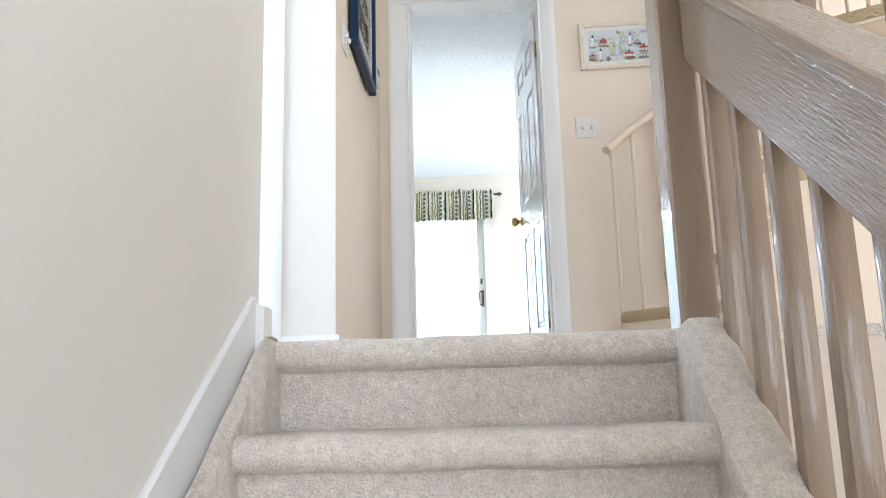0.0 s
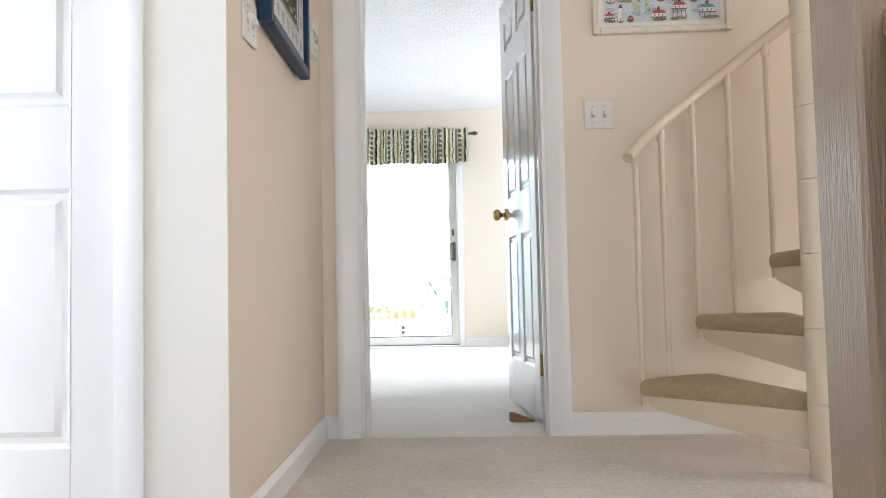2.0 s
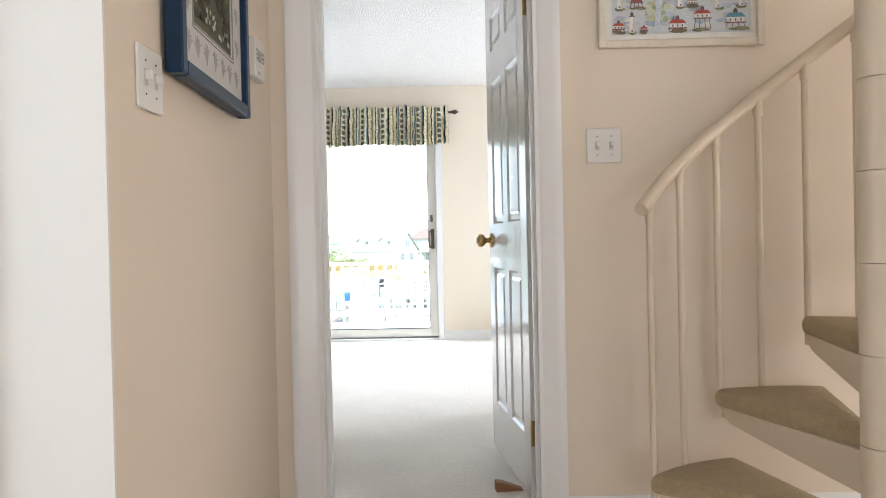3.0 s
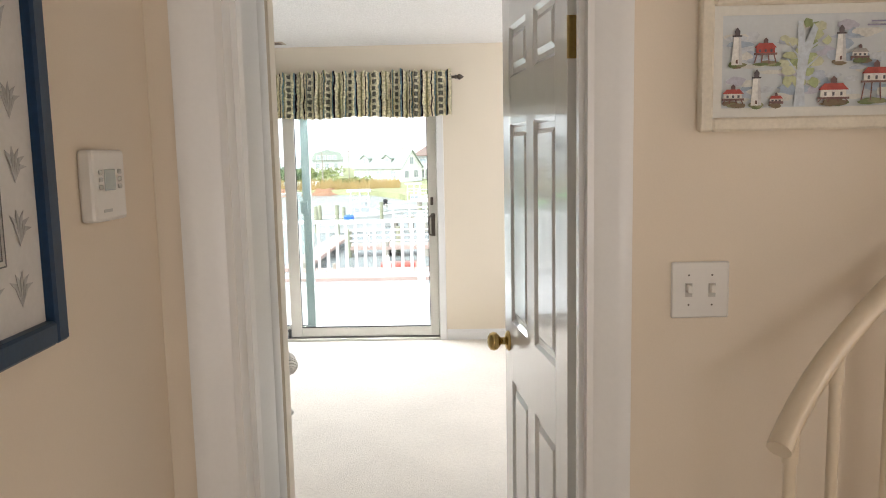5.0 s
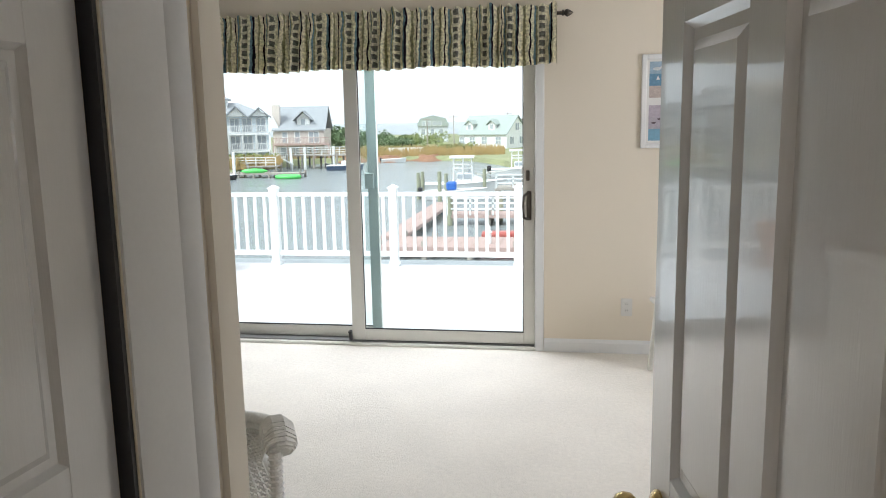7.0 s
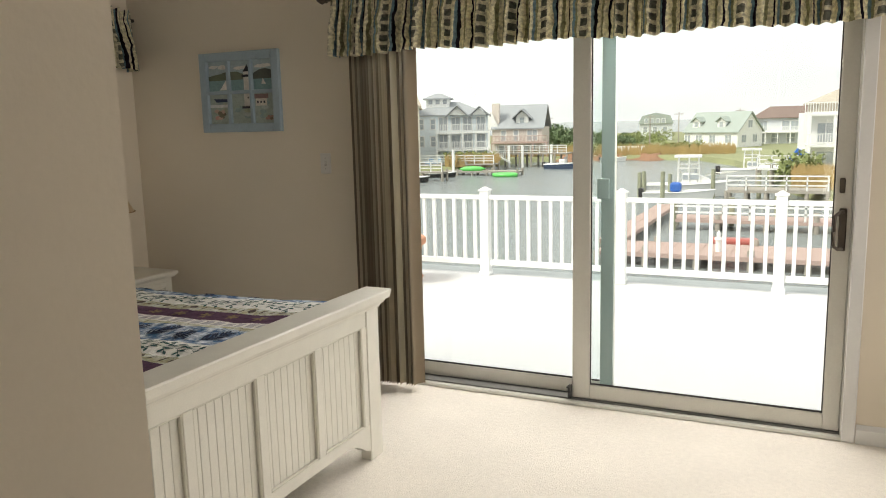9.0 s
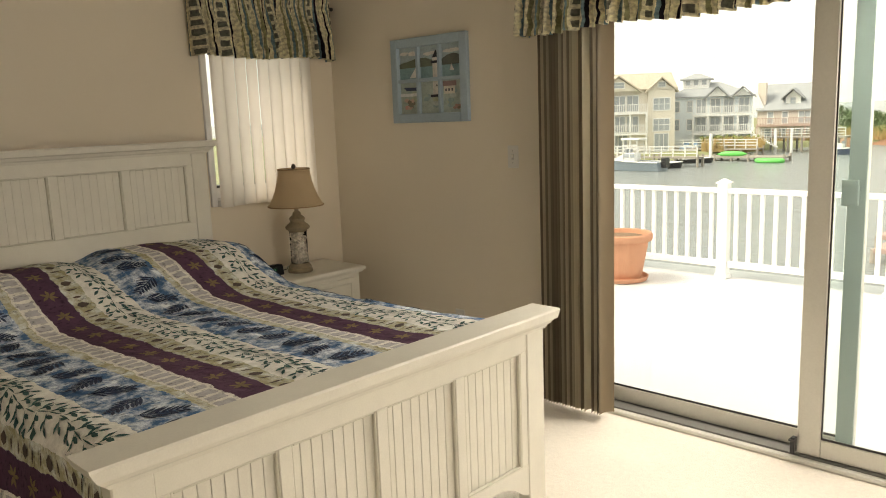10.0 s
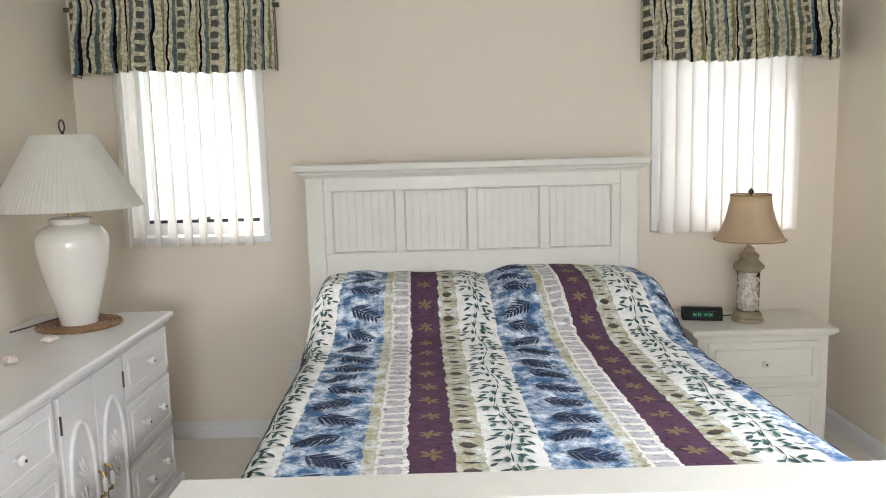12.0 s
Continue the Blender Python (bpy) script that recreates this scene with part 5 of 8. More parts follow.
def painted_lighthouse(x, z, h, y):
    shore_strip(x, z, 0.03, y)
    w = 0.15 * h
    flat_poly(pm, "lighthouse_tower", [(x - w, z), (x + w, z), (x + w * 0.62, z + h * 0.75), (x - w * 0.62, z + h * 0.75)], y, (0.80, 0.79, 0.76))
    flat_poly(pm, "tower_shade", [(x + w * 0.35, z), (x + w, z), (x + w * 0.62, z + h * 0.75), (x + w * 0.25, z + h * 0.75)], y - 0.0008, (0.60, 0.60, 0.60))
    flat_poly(pm, "gallery", [(x - w * 0.85, z + h * 0.75), (x + w * 0.85, z + h * 0.75), (x + w * 0.85, z + h * 0.79), (x - w * 0.85, z + h * 0.79)], y - 0.0008, (0.07, 0.06, 0.07))
    flat_poly(pm, "lantern", [(x - w * 0.45, z + h * 0.79), (x + w * 0.45, z + h * 0.79), (x + w * 0.5, z + h * 0.9), (x, z + h), (x - w * 0.5, z + h * 0.9)], y - 0.0008, (0.12, 0.10, 0.11))
    flat_poly(pm, "door", [(x - w * 0.2, z + h * 0.04), (x + w * 0.15, z + h * 0.04), (x + w * 0.15, z + h * 0.14), (x - w * 0.2, z + h * 0.14)], y - 0.0012, (0.14, 0.08, 0.07))


def painted_screwpile(x, z, w, roof, wall, y, legs=0.4):
    shore_strip(x, z, w * 1.1, y)
    lz = z + w * legs
    for u in (-0.42, -0.15, 0.15, 0.42):
        flat_poly(pm, "pile", [(x + u * w * 1.15 - 0.0011, z), (x + u * w * 1.15 + 0.0011, z), (x + u * w * 0.9 + 0.0011, lz), (x + u * w * 0.9 - 0.0011, lz)], y, (0.22, 0.11, 0.10))
    flat_poly(pm, "gallery", [(x - w * 0.52, lz - 0.002), (x + w * 0.52, lz - 0.002), (x + w * 0.52, lz + 0.002), (x - w * 0.52, lz + 0.002)], y - 0.0008, (0.20, 0.12, 0.11))
    flat_poly(pm, "house_wall", [(x - w * 0.42, lz + 0.002), (x + w * 0.42, lz + 0.002), (x + w * 0.42, lz + w * 0.28), (x - w * 0.42, lz + w * 0.28)], y, wall)
    for u in (-0.26, 0.0, 0.26):
        flat_poly(pm, "window", [(x + u * w - 0.002, lz + w * 0.08), (x + u * w + 0.002, lz + w * 0.08), (x + u * w + 0.002, lz + w * 0.2), (x + u * w - 0.002, lz + w * 0.2)], y - 0.0008, (0.12, 0.12, 0.14))
    flat_poly(pm, "house_roof", [(x - w * 0.5, lz + w * 0.27), (x + w * 0.5, lz + w * 0.27), (x + w * 0.3, lz + w * 0.48), (x - w * 0.3, lz + w * 0.48)], y - 0.0008, roof)
    flat_poly(pm, "lantern", [(x - w * 0.1, lz + w * 0.48), (x + w * 0.1, lz + w * 0.48), (x + w * 0.1, lz + w * 0.62), (x, lz + w * 0.72), (x - w * 0.1, lz + w * 0.62)], y - 0.0008, (0.16, 0.10, 0.10))


RED, PALE = (0.42, 0.085, 0.07), (0.76, 0.74, 0.70)
y1 = yb - 0.0032
painted_lighthouse(0.070, 0.125, 0.070, y1)
painted_screwpile(0.124, 0.128, 0.042, RED, RED, y1)
painted_lighthouse(0.266, 0.128, 0.068, y1)
painted_screwpile(0.302, 0.130, 0.034, (0.36, 0.34, 0.32), PALE, y1, 0.15)
painted_lighthouse(0.386, 0.122, 0.066, y1)
painted_lighthouse(0.462, 0.126, 0.066, y1)
painted_screwpile(0.064, 0.052, 0.040, RED, PALE, y1 - 0.0015, 0.2)
painted_lighthouse(0.108, 0.048, 0.068, y1 - 0.0015)
painted_screwpile(0.146, 0.050, 0.026, RED, PALE, y1 - 0.0015, 0.12)
painted_screwpile(0.254, 0.052, 0.058, RED, PALE, y1 - 0.0015, 0.12)
painted_screwpile(0.334, 0.054, 0.056, RED, PALE, y1 - 0.0015, 0.62)
painted_screwpile(0.440, 0.056, 0.066, (0.13, 0.30, 0.40), PALE, y1 - 0.0015, 0.25)
for k, w in enumerate((0.028, 0.042)):
    flat_poly(pm, "title_bar", [(0.335 - w / 2, 0.200 - 0.007 * k), (0.335 + w / 2, 0.200 - 0.007 * k), (0.335 + w / 2, 0.203 - 0.007 * k), (0.335 - w / 2, 0.203 - 0.007 * k)], y1, (0.30, 0.30, 0.42))

NAVY = mat("navy_painted_frame", (0.005, 0.027, 0.068), 0.42, vary=0.2, scale=20, spec=0.3)
pb = framed("garden_picture", EASTFACE(-0.572, 2.80, 1.265) @ Matrix.Rotation(radians(2.5), 4, "Z"), 0.575, 0.50, 0.032, 0.036, NAVY, "garden print with a white mount in a navy frame", 0.10, (0.62, 0.61, 0.59), (0.10, 0.10, 0.06))
for k in range(60):
    z = r7.uniform(0.145, 0.36)
    flat_poly(pb, "foliage", blob(r7.uniform(0.155, 0.42), z, r7.uniform(0.012, 0.03), r7.uniform(0.008, 0.022), r7, 9), -0.0166 - 0.00004 * k, r7.choice([(0.045, 0.05, 0.03), (0.08, 0.10, 0.04), (0.05, 0.035, 0.025)] if z < 0.25 else [(0.16, 0.20, 0.09), (0.24, 0.27, 0.14), (0.34, 0.34, 0.30), (0.09, 0.11, 0.06)]))
for k in range(46):
    flat_poly(pb, "flower", blob(r7.uniform(0.15, 0.425), r7.choice((0.16, 0.27)) + r7.uniform(-0.012, 0.03), 0.005, 0.007, r7, 6), -0.0195 - 0.00002 * k, r7.choice([(0.62, 0.60, 0.54), (0.42, 0.44, 0.34), (0.55, 0.50, 0.44)]))
# pressed sprigs on the mount, and ruled lines round the print
for k in range(20):
    if k < 7:
        cx, cz = 0.09 + 0.066 * k, 0.082
    elif k < 14:
        cx, cz = 0.09 + 0.066 * (k - 7), 0.418
    else:
        cx, cz = (0.082, 0.493)[k % 2], 0.16 + 0.08 * ((k - 14) // 2)
    lean = r7.uniform(-0.5, 0.5)
    for q in range(5):
        a = math.pi / 2 + lean + (q - 2) * 0.55
        flat_poly(pb, "sprig", [(cx, cz - 0.02), (cx + 0.016 * math.cos(a - 0.22), cz + 0.016 * math.sin(a - 0.22)), (cx + 0.032 * math.cos(a), cz + 0.026 * math.sin(a)), (cx + 0.016 * math.cos(a + 0.22), cz + 0.016 * math.sin(a + 0.22))], -0.0208 - 0.0001 * q, (0.40, 0.40, 0.40))
for e in (0.118, 0.126):
    for a, b, c, d in ((e, 0.575 - e, e, e + 0.0018), (e, 0.575 - e, 0.5 - e - 0.0018, 0.5 - e), (e, e + 0.0018, e, 0.5 - e), (0.575 - e - 0.0018, 0.575 - e, e, 0.5 - e)):
        flat_poly(pb, "mount_line", [(a, c), (b, c), (b, d), (a, d)], -0.0212, (0.14, 0.14, 0.14))

BLUEGREY = mat("chalky_blue_frame", (0.36, 0.46, 0.53), 0.7, vary=0.08, scale=15)
pw = thing("window_pane_picture", "beach scenes in a blue-grey window-sash frame above the nightstand side", "picture", pose(-3.708, SLIDER_Y - 0.001, 1.415))
W, H = 0.575, 0.462
for a, b, c, e in ((0, 0.05, 0, H), (W - 0.05, W, 0, H)):
    part("frame", boxed(a, -0.028, c, b, 0, e, 0.003), BLUEGREY, pw)
part("frame", boxed(0.05, -0.028, 0, W - 0.05, 0, 0.05, 0.003), BLUEGREY, pw)
part("frame", boxed(0.05, -0.028, H - 0.05, W - 0.05, 0, H, 0.003), BLUEGREY, pw)
cw = (W - 0.10 - 0.04) / 3
ch = (H - 0.10 - 0.02) / 2
for k in (1, 2):
    x = 0.05 + k * cw + (k - 1) * 0.02
    part("muntin", boxed(x, -0.024, 0.05, x + 0.02, 0, H - 0.05, 0.002), BLUEGREY, pw)
part("muntin", boxed(0.05, -0.022, 0.05 + ch, W - 0.05, -0.002, 0.07 + ch, 0.002), BLUEGREY, pw)
for i in range(3):
    x, lo, hi = 0.05 + i * (cw + 0.02), 0.05, 0.07 + ch
    rect = lambda a, b, c, e, z: [(x + cw * a, z + ch * c), (x + cw * b, z + ch * c), (x + cw * b, z + ch * e), (x + cw * a, z + ch * e)]
    flat_poly(pw, "scene_sky", rect(0, 1, 0.5, 1, hi), -0.003, (0.40, 0.50, 0.53))
    for q in range(3):
        flat_poly(pw, "scene_cloud", blob(x + cw * r7.uniform(0.25, 0.75), hi + ch * r7.uniform(0.74, 0.84), cw * 0.24, ch * 0.06, r7, 10), -0.0042 - 0.0001 * q, (0.72, 0.70, 0.66))
    flat_poly(pw, "scene_sea", rect(0, 1, 0, 0.5, hi), -0.003, (0.22, 0.36, 0.38))
    flat_poly(pw, "scene_hill", [(x, hi + ch * 0.36), (x + cw, hi + ch * 0.36), (x + cw, hi + ch * (0.66, 0.5, 0.62)[i]), (x + cw * 0.6, hi + ch * (0.58, 0.56, 0.7)[i]), (x + cw * 0.3, hi + ch * (0.55, 0.64, 0.66)[i]), (x, hi + ch * (0.5, 0.64, 0.55)[i])], -0.0050, ((0.13, 0.15, 0.10), (0.16, 0.18, 0.13), (0.11, 0.12, 0.10))[i])
    for q in range(8):
        flat_poly(pw, "scene_wash", blob(x + cw * r7.uniform(0.2, 0.8), lo + ch * r7.uniform(0.15, 0.85), cw * 0.18, ch * 0.08, r7, 9), -0.0042 - 0.0001 * q, r7.choice([(0.38, 0.46, 0.40), (0.48, 0.54, 0.52), (0.30, 0.40, 0.40), (0.42, 0.46, 0.34)]))
    flat_poly(pw, "scene_shore", rect(0, 1, 0, 1, lo), -0.003, (0.40, 0.47, 0.43))
    if i == 0:
        flat_poly(pw, "scene_sail", [(x + cw * 0.55, hi + ch * 0.03), (x + cw * 0.95, hi + ch * 0.03), (x + cw * 0.9, hi + ch * 0.36)], -0.0062, (0.78, 0.77, 0.74))
        flat_poly(pw, "scene_boat", [(x + cw * 0.2, lo + ch * 0.86), (x + cw * 0.98, lo + ch * 0.84), (x + cw * 0.9, lo + ch * 0.74), (x + cw * 0.35, lo + ch * 0.74)], -0.0062, (0.05, 0.07, 0.13))
        flat_poly(pw, "scene_surf", rect(0, 1, 0.56, 0.66, lo), -0.0056, (0.70, 0.72, 0.72))
        for q in range(9):
            flat_poly(pw, "scene_rose", blob(x + cw * r7.uniform(0.12, 0.7), lo + ch * r7.uniform(0.12, 0.5), cw * 0.14, ch * 0.07, r7, 8), -0.0062 - 0.0001 * q, r7.choice([(0.62, 0.33, 0.28), (0.60, 0.44, 0.36), (0.20, 0.17, 0.12)]))
    elif i == 1:
        flat_poly(pw, "scene_tower", rect(0.66, 0.98, 0, 0.62, hi), -0.0062, (0.78, 0.76, 0.72))
        flat_poly(pw, "scene_gallery", rect(0.58, 1.0, 0.44, 0.52, hi), -0.0070, (0.04, 0.04, 0.05))
        flat_poly(pw, "scene_cap", [(x + cw * 0.64, hi + ch * 0.62), (x + cw * 0.98, hi + ch * 0.62), (x + cw * 0.86, hi + ch * 0.86)], -0.0070, (0.04, 0.04, 0.05))
        flat_poly(pw, "scene_tower", rect(0.64, 0.98, 0.58, 1, lo), -0.0062, (0.74, 0.72, 0.68))
        flat_poly(pw, "scene_base", rect(0.52, 1.0, 0.5, 0.58, lo), -0.0070, (0.04, 0.04, 0.05))
        flat_poly(pw, "scene_porthole", blob(x + cw * 0.85, lo + ch * 0.86, cw * 0.04, ch * 0.03, r7, 8), -0.0070, (0.05, 0.05, 0.06))
    else:
        flat_poly(pw, "scene_sail", [(x + cw * 0.4, hi + ch * 0.18), (x + cw * 0.62, hi + ch * 0.18), (x + cw * 0.48, hi + ch * 0.38)], -0.0062, (0.78, 0.77, 0.74))
        flat_poly(pw, "scene_cottage", rect(0.08, 0.62, 0.58, 0.82, lo), -0.0062, (0.70, 0.66, 0.58))
        flat_poly(pw, "scene_cottage_roof", rect(0.02, 0.7, 0.82, 0.97, lo), -0.0062, (0.30, 0.20, 0.19))
        for u in (0.18, 0.34, 0.5):
            flat_poly(pw, "scene_cottage_window", rect(u - 0.04, u + 0.04, 0.66, 0.74, lo), -0.0070, (0.10, 0.10, 0.11))
        for q in range(6):
            flat_poly(pw, "scene_rock", blob(x + cw * r7.uniform(0.5, 0.88), lo + ch * r7.uniform(0.08, 0.22), cw * 0.1, ch * 0.05, r7, 7), -0.0062 - 0.0001 * q, r7.choice([(0.62, 0.58, 0.50), (0.22, 0.17, 0.12), (0.40, 0.24, 0.20)]))

ps = framed("seaside_picture", pose(0.425, SLIDER_Y - 0.001, 1.295), 0.36, 0.555, 0.03, 0.02, WHITE, "two seaside prints in one white frame on the bedroom wall", 0, None, (0.80, 0.79, 0.76))
for z0, cols in ((0.045, ((0.20, 0.38, 0.50), (0.44, 0.40, 0.45), (0.50, 0.44, 0.50))), (0.30, ((0.52, 0.44, 0.40), (0.15, 0.30, 0.44), (0.34, 0.46, 0.56)))):
    for q, c in enumerate(cols):
        flat_poly(ps, "seaside_band", [(0.045, z0 + 0.07 * q), (0.315, z0 + 0.07 * q), (0.315, z0 + 0.07 * q + 0.071), (0.045, z0 + 0.07 * q + 0.071)], -0.0092 - 0.0007 * q, c)
for k in range(7):
    cx, cz = 0.075 + 0.034 * k, 0.150 + 0.022 * (k % 2)
    flat_poly(ps, "beached_boat", [(cx - 0.015, cz + 0.005), (cx + 0.016, cz + 0.006), (cx + 0.008, cz - 0.004), (cx - 0.009, cz - 0.004)], -0.0128, (0.09, 0.06, 0.07))
for k in range(6):
    flat_poly(ps, "cloud", blob(0.085 + 0.04 * k, 0.475 + r7.uniform(-0.01, 0.015), 0.026, 0.011, r7, 10), -0.0128, (0.66, 0.68, 0.68))
flat_poly(ps, "headland", [(0.16, 0.437), (0.315, 0.437), (0.315, 0.462), (0.25, 0.458)], -0.0128, (0.08, 0.10, 0.08))
flat_poly(ps, "sail", [(0.085, 0.405), (0.105, 0.405), (0.094, 0.43)], -0.0128, (0.80, 0.79, 0.76))

bm = bmesh.new()
for k in range(7):
    box(bm, -0.15, -0.05 + 0.015 * k, -0.008, 0.15, -0.042 + 0.015 * k, -0.001)
vent = thing("ceiling_vent", "brown metal ceiling vent", "vent", pose(-1.50, 8.25, CEIL))
part("frame", boxed(-0.17, -0.065, -0.006, 0.17, 0.065, -0.0005, 0.002), mat("tan_vent_metal", (0.55, 0.47, 0.38), 0.5, 0.2), vent)
part("slats", bm, mat("dark_vent_slats", (0.24, 0.19, 0.15), 0.5, 0.2), vent)


# ---- nightstand, lamp and clock ----
def ring_knob(bm, m):
    lathe(bm, [(0.008, 0), (0.006, 0.008), (0.013, 0.014), (0.016, 0.020), (0.013, 0.027), (0.004, 0.030)], 14, m)


def drawer_front(parent, x0, x1, z0, z1, y, n_knobs=1, name="drawer", mt=None):
    """A drawer front in the xz plane that faces -y."""
    mt = mt or CREAM
    d = part(name, boxed(x0, y - 0.016, z0, x1, y, z1, 0.003), mt, parent)
    b = 0.028
    bm = bmesh.new()
    for a, c, e, g in ((x0 + b, x0 + b + 0.009, z0 + b, z1 - b), (x1 - b - 0.009, x1 - b, z0 + b, z1 - b)):
        box(bm, a, y - 0.023, e, c, y - 0.014, g, 0.003)
    for e, g in ((z0 + b, z0 + b + 0.009), (z1 - b - 0.009, z1 - b)):
        box(bm, x0 + b + 0.009, y - 0.023, e, x1 - b - 0.009, y - 0.014, g, 0.003)
    part("moulding", bm, mt, d)
    for k in range(n_knobs):
        x = (x0 + x1) / 2 + (k - (n_knobs - 1) / 2) * 0.17
        bm = bmesh.new()
        ring_knob(bm, Matrix.Translation((x, y - 0.016, (z0 + z1) / 2)) @ Matrix.Rotation(radians(90), 4, "X"))
        bmesh.ops.recalc_face_normals(bm, faces=bm.faces[:])
        kn = part("knob", bm, PLASTIC, d, "white round knob", smooth=50)
        bm = bmesh.new()
        rod(bm, (x, y - 0.0455, (z0 + z1) / 2), (x, y - 0.048, (z0 + z1) / 2), 0.005, seg=10)
        part("knob_screw", bm, BRONZE, kn)
    return d


def moulded_top(name, x0, x1, y0, y1, z, parent, mt, h=0.038):
    bm = bmesh.new()
    rows = []
    for e, dz in ((0.018, -h), (0.012, -h + 0.008), (0.010, -h + 0.012), (0.002, -h + 0.016), (0.0, -0.010), (0.003, -0.003), (0.009, 0.0)):
        rows.append([bm.verts.new(c) for c in ((x0 + e, y0 + e, z + dz), (x1 - e, y0 + e, z + dz), (x1 - e, y1, z + dz), (x0 + e, y1, z + dz))])
    for a, b in zip(rows, rows[1:]):
        for k in range(4):
            bm.faces.new((a[k], a[(k + 1) % 4], b[(k + 1) % 4], b[k]))
    bm.faces.new(rows[0][::-1])
    bm.faces.new(rows[-1])
    return part(name, bm, mt, parent)


# local: x along the front, y from the front (0) to the back
ns = thing("nightstand", "cream painted nightstand with drawers and white knobs", "nightstand", pose(-3.862, 7.68, 0, 0, 0, 90))
moulded_top("top", 0, 0.655, 0, 0.40, 0.59, ns, CREAM)
bm = boxed(0.03, 0.03, 0.05, 0.625, 0.395, 0.553, 0.003)
part("body", bm, CREAM, ns)
part("plinth", boxed(0.02, 0.022, 0, 0.635, 0.395, 0.06, 0.005), CREAM, ns)
for z0, z1 in ((0.335, 0.53), (0.10, 0.315)):
    drawer_front(ns, 0.075, 0.58, z0, z1, 0.03)

SHADE_TAN = thin_mat("tan_linen_shade", (0.80, 0.67, 0.48), 0.55)
WEATHER = mat("weathered_grey_wood", (0.30, 0.245, 0.16), 0.7, vary=0.2, scale=25, fine=90, bump=0.3)
lamp = thing("table_lamp", "table lamp with a shell-filled glass body and tan bell shade", "lamp", pose(-4.045, 7.995, 0.59))
bm = bmesh.new()
lathe(bm, [(0.070, 0), (0.072, 0.006), (0.070, 0.016), (0.064, 0.020), (0.066, 0.032), (0.056, 0.044), (0.052, 0.050)], 28)
part("base", bm, WEATHER, lamp, "weathered wood lamp base", smooth=40)
bm = bmesh.new()
lathe(bm, [(0.050, 0.050), (0.050, 0.235)], 28)
jar = part("glass_body", bm, GLASS, lamp, "clear glass cylinder", smooth=True)
jar.visible_shadow = False
bm = bmesh.new()
rs = random.Random(3)
for k in range(150):
    a, z = rs.uniform(0, 2 * math.pi), rs.uniform(0.056, 0.228)
    rr = 0.036 + rs.uniform(-0.004, 0.006)
    q = bmesh.ops.create_icosphere(bm, subdivisions=1, radius=rs.uniform(0.007, 0.012))
    mm = Matrix.Translation((rr * math.cos(a), rr * math.sin(a), z)) @ Euler((rs.uniform(0, 6), rs.uniform(0, 6), 0)).to_matrix().to_4x4() @ Matrix.Diagonal((1.0, 0.55, 1.2, 1))
    bmesh.ops.transform(bm, matrix=mm, verts=q["verts"])
rod(bm, (0, 0, 0.05), (0, 0, 0.235), 0.030, seg=16)
sh = part("shell_filling", bm, mat("seashells", (0.82, 0.72, 0.62), 0.5, vary=0.35, scale=60), lamp, "pale seashells inside the glass")
sh["kind"] = "stuff"
bm = bmesh.new()
lathe(bm, [(0.052, 0.235), (0.054, 0.242), (0.068, 0.252), (0.070, 0.262), (0.058, 0.276), (0.040, 0.290), (0.042, 0.300), (0.046, 0.310), (0.036, 0.322), (0.024, 0.330), (0.022, 0.345), (0.012, 0.352), (0.012, 0.40)], 28)
part("neck", bm, WEATHER, lamp, "turned weathered wood neck", smooth=40)
bm = bmesh.new()
prof = [(0.156, 0.385), (0.146, 0.400), (0.128, 0.435), (0.112, 0.475), (0.100, 0.52), (0.092, 0.56), (0.089, 0.592)]
rings = []
for rr, z in prof:
    rings.append([bm.verts.new((rr * math.cos(2 * math.pi * k / 32), rr * math.sin(2 * math.pi * k / 32), z)) for k in range(32)])
for a, b in zip(rings, rings[1:]):
    for k in range(32):
        bm.faces.new((a[k], a[(k + 1) % 32], b[(k + 1) % 32], b[k]))
shd = part("shade", bm, SHADE_TAN, lamp, "tan linen bell shade", smooth=True)
shd.modifiers.new("thickness", "SOLIDIFY").thickness = 0.002
TRIM_BROWN = mat("brown_shade_trim", (0.42, 0.29, 0.16), 0.8)
for rr, z in ((0.157, 0.385), (0.0895, 0.592)):
    bm = sweep(bmesh.new(), [(rr * math.cos(2 * math.pi * k / 40), rr * math.sin(2 * math.pi * k / 40), z) for k in range(41)], 0.0035, 6)
    part("shade_trim", bm, TRIM_BROWN, shd, "brown trim")
bm = bmesh.new()
lathe(bm, [(0.004, 0.59), (0.012, 0.600), (0.013, 0.608), (0.007, 0.618), (0.002, 0.622)], 14)
rod(bm, (-0.089, 0, 0.590), (0.089, 0, 0.590), 0.0018, seg=6)
part("finial", bm, BRONZE, lamp, "dark finial", smooth=40)

CLOCK_BLACK = mat("matt_black_plastic", (0.012, 0.012, 0.013), 0.55, vary=0.1, bump=0, spec=0.15)
clock = thing("alarm_clock", "small black digital alarm clock on the nightstand", "clock", pose(-4.06, 7.79, 0.59, 0, 0, 78))
bm = bmesh.new()
extrude_profile(bm, [(0.0, 0.004), (0.008, 0.0), (0.085, 0.0), (0.09, 0.006), (0.085, 0.045), (0.07, 0.055), (0.02, 0.058), (0.010, 0.052)], 0, -0.09, 0.09)
part("case", bm, CLOCK_BLACK, clock, smooth=30)
bm = boxed(-0.055, 0.0015, 0.014, 0.055, 0.005, 0.046)
part("display", bm, mat("dark_green_display", (0.010, 0.022, 0.016), 0.4, spec=0.15), clock, "dark green display")
bm = bmesh.new()
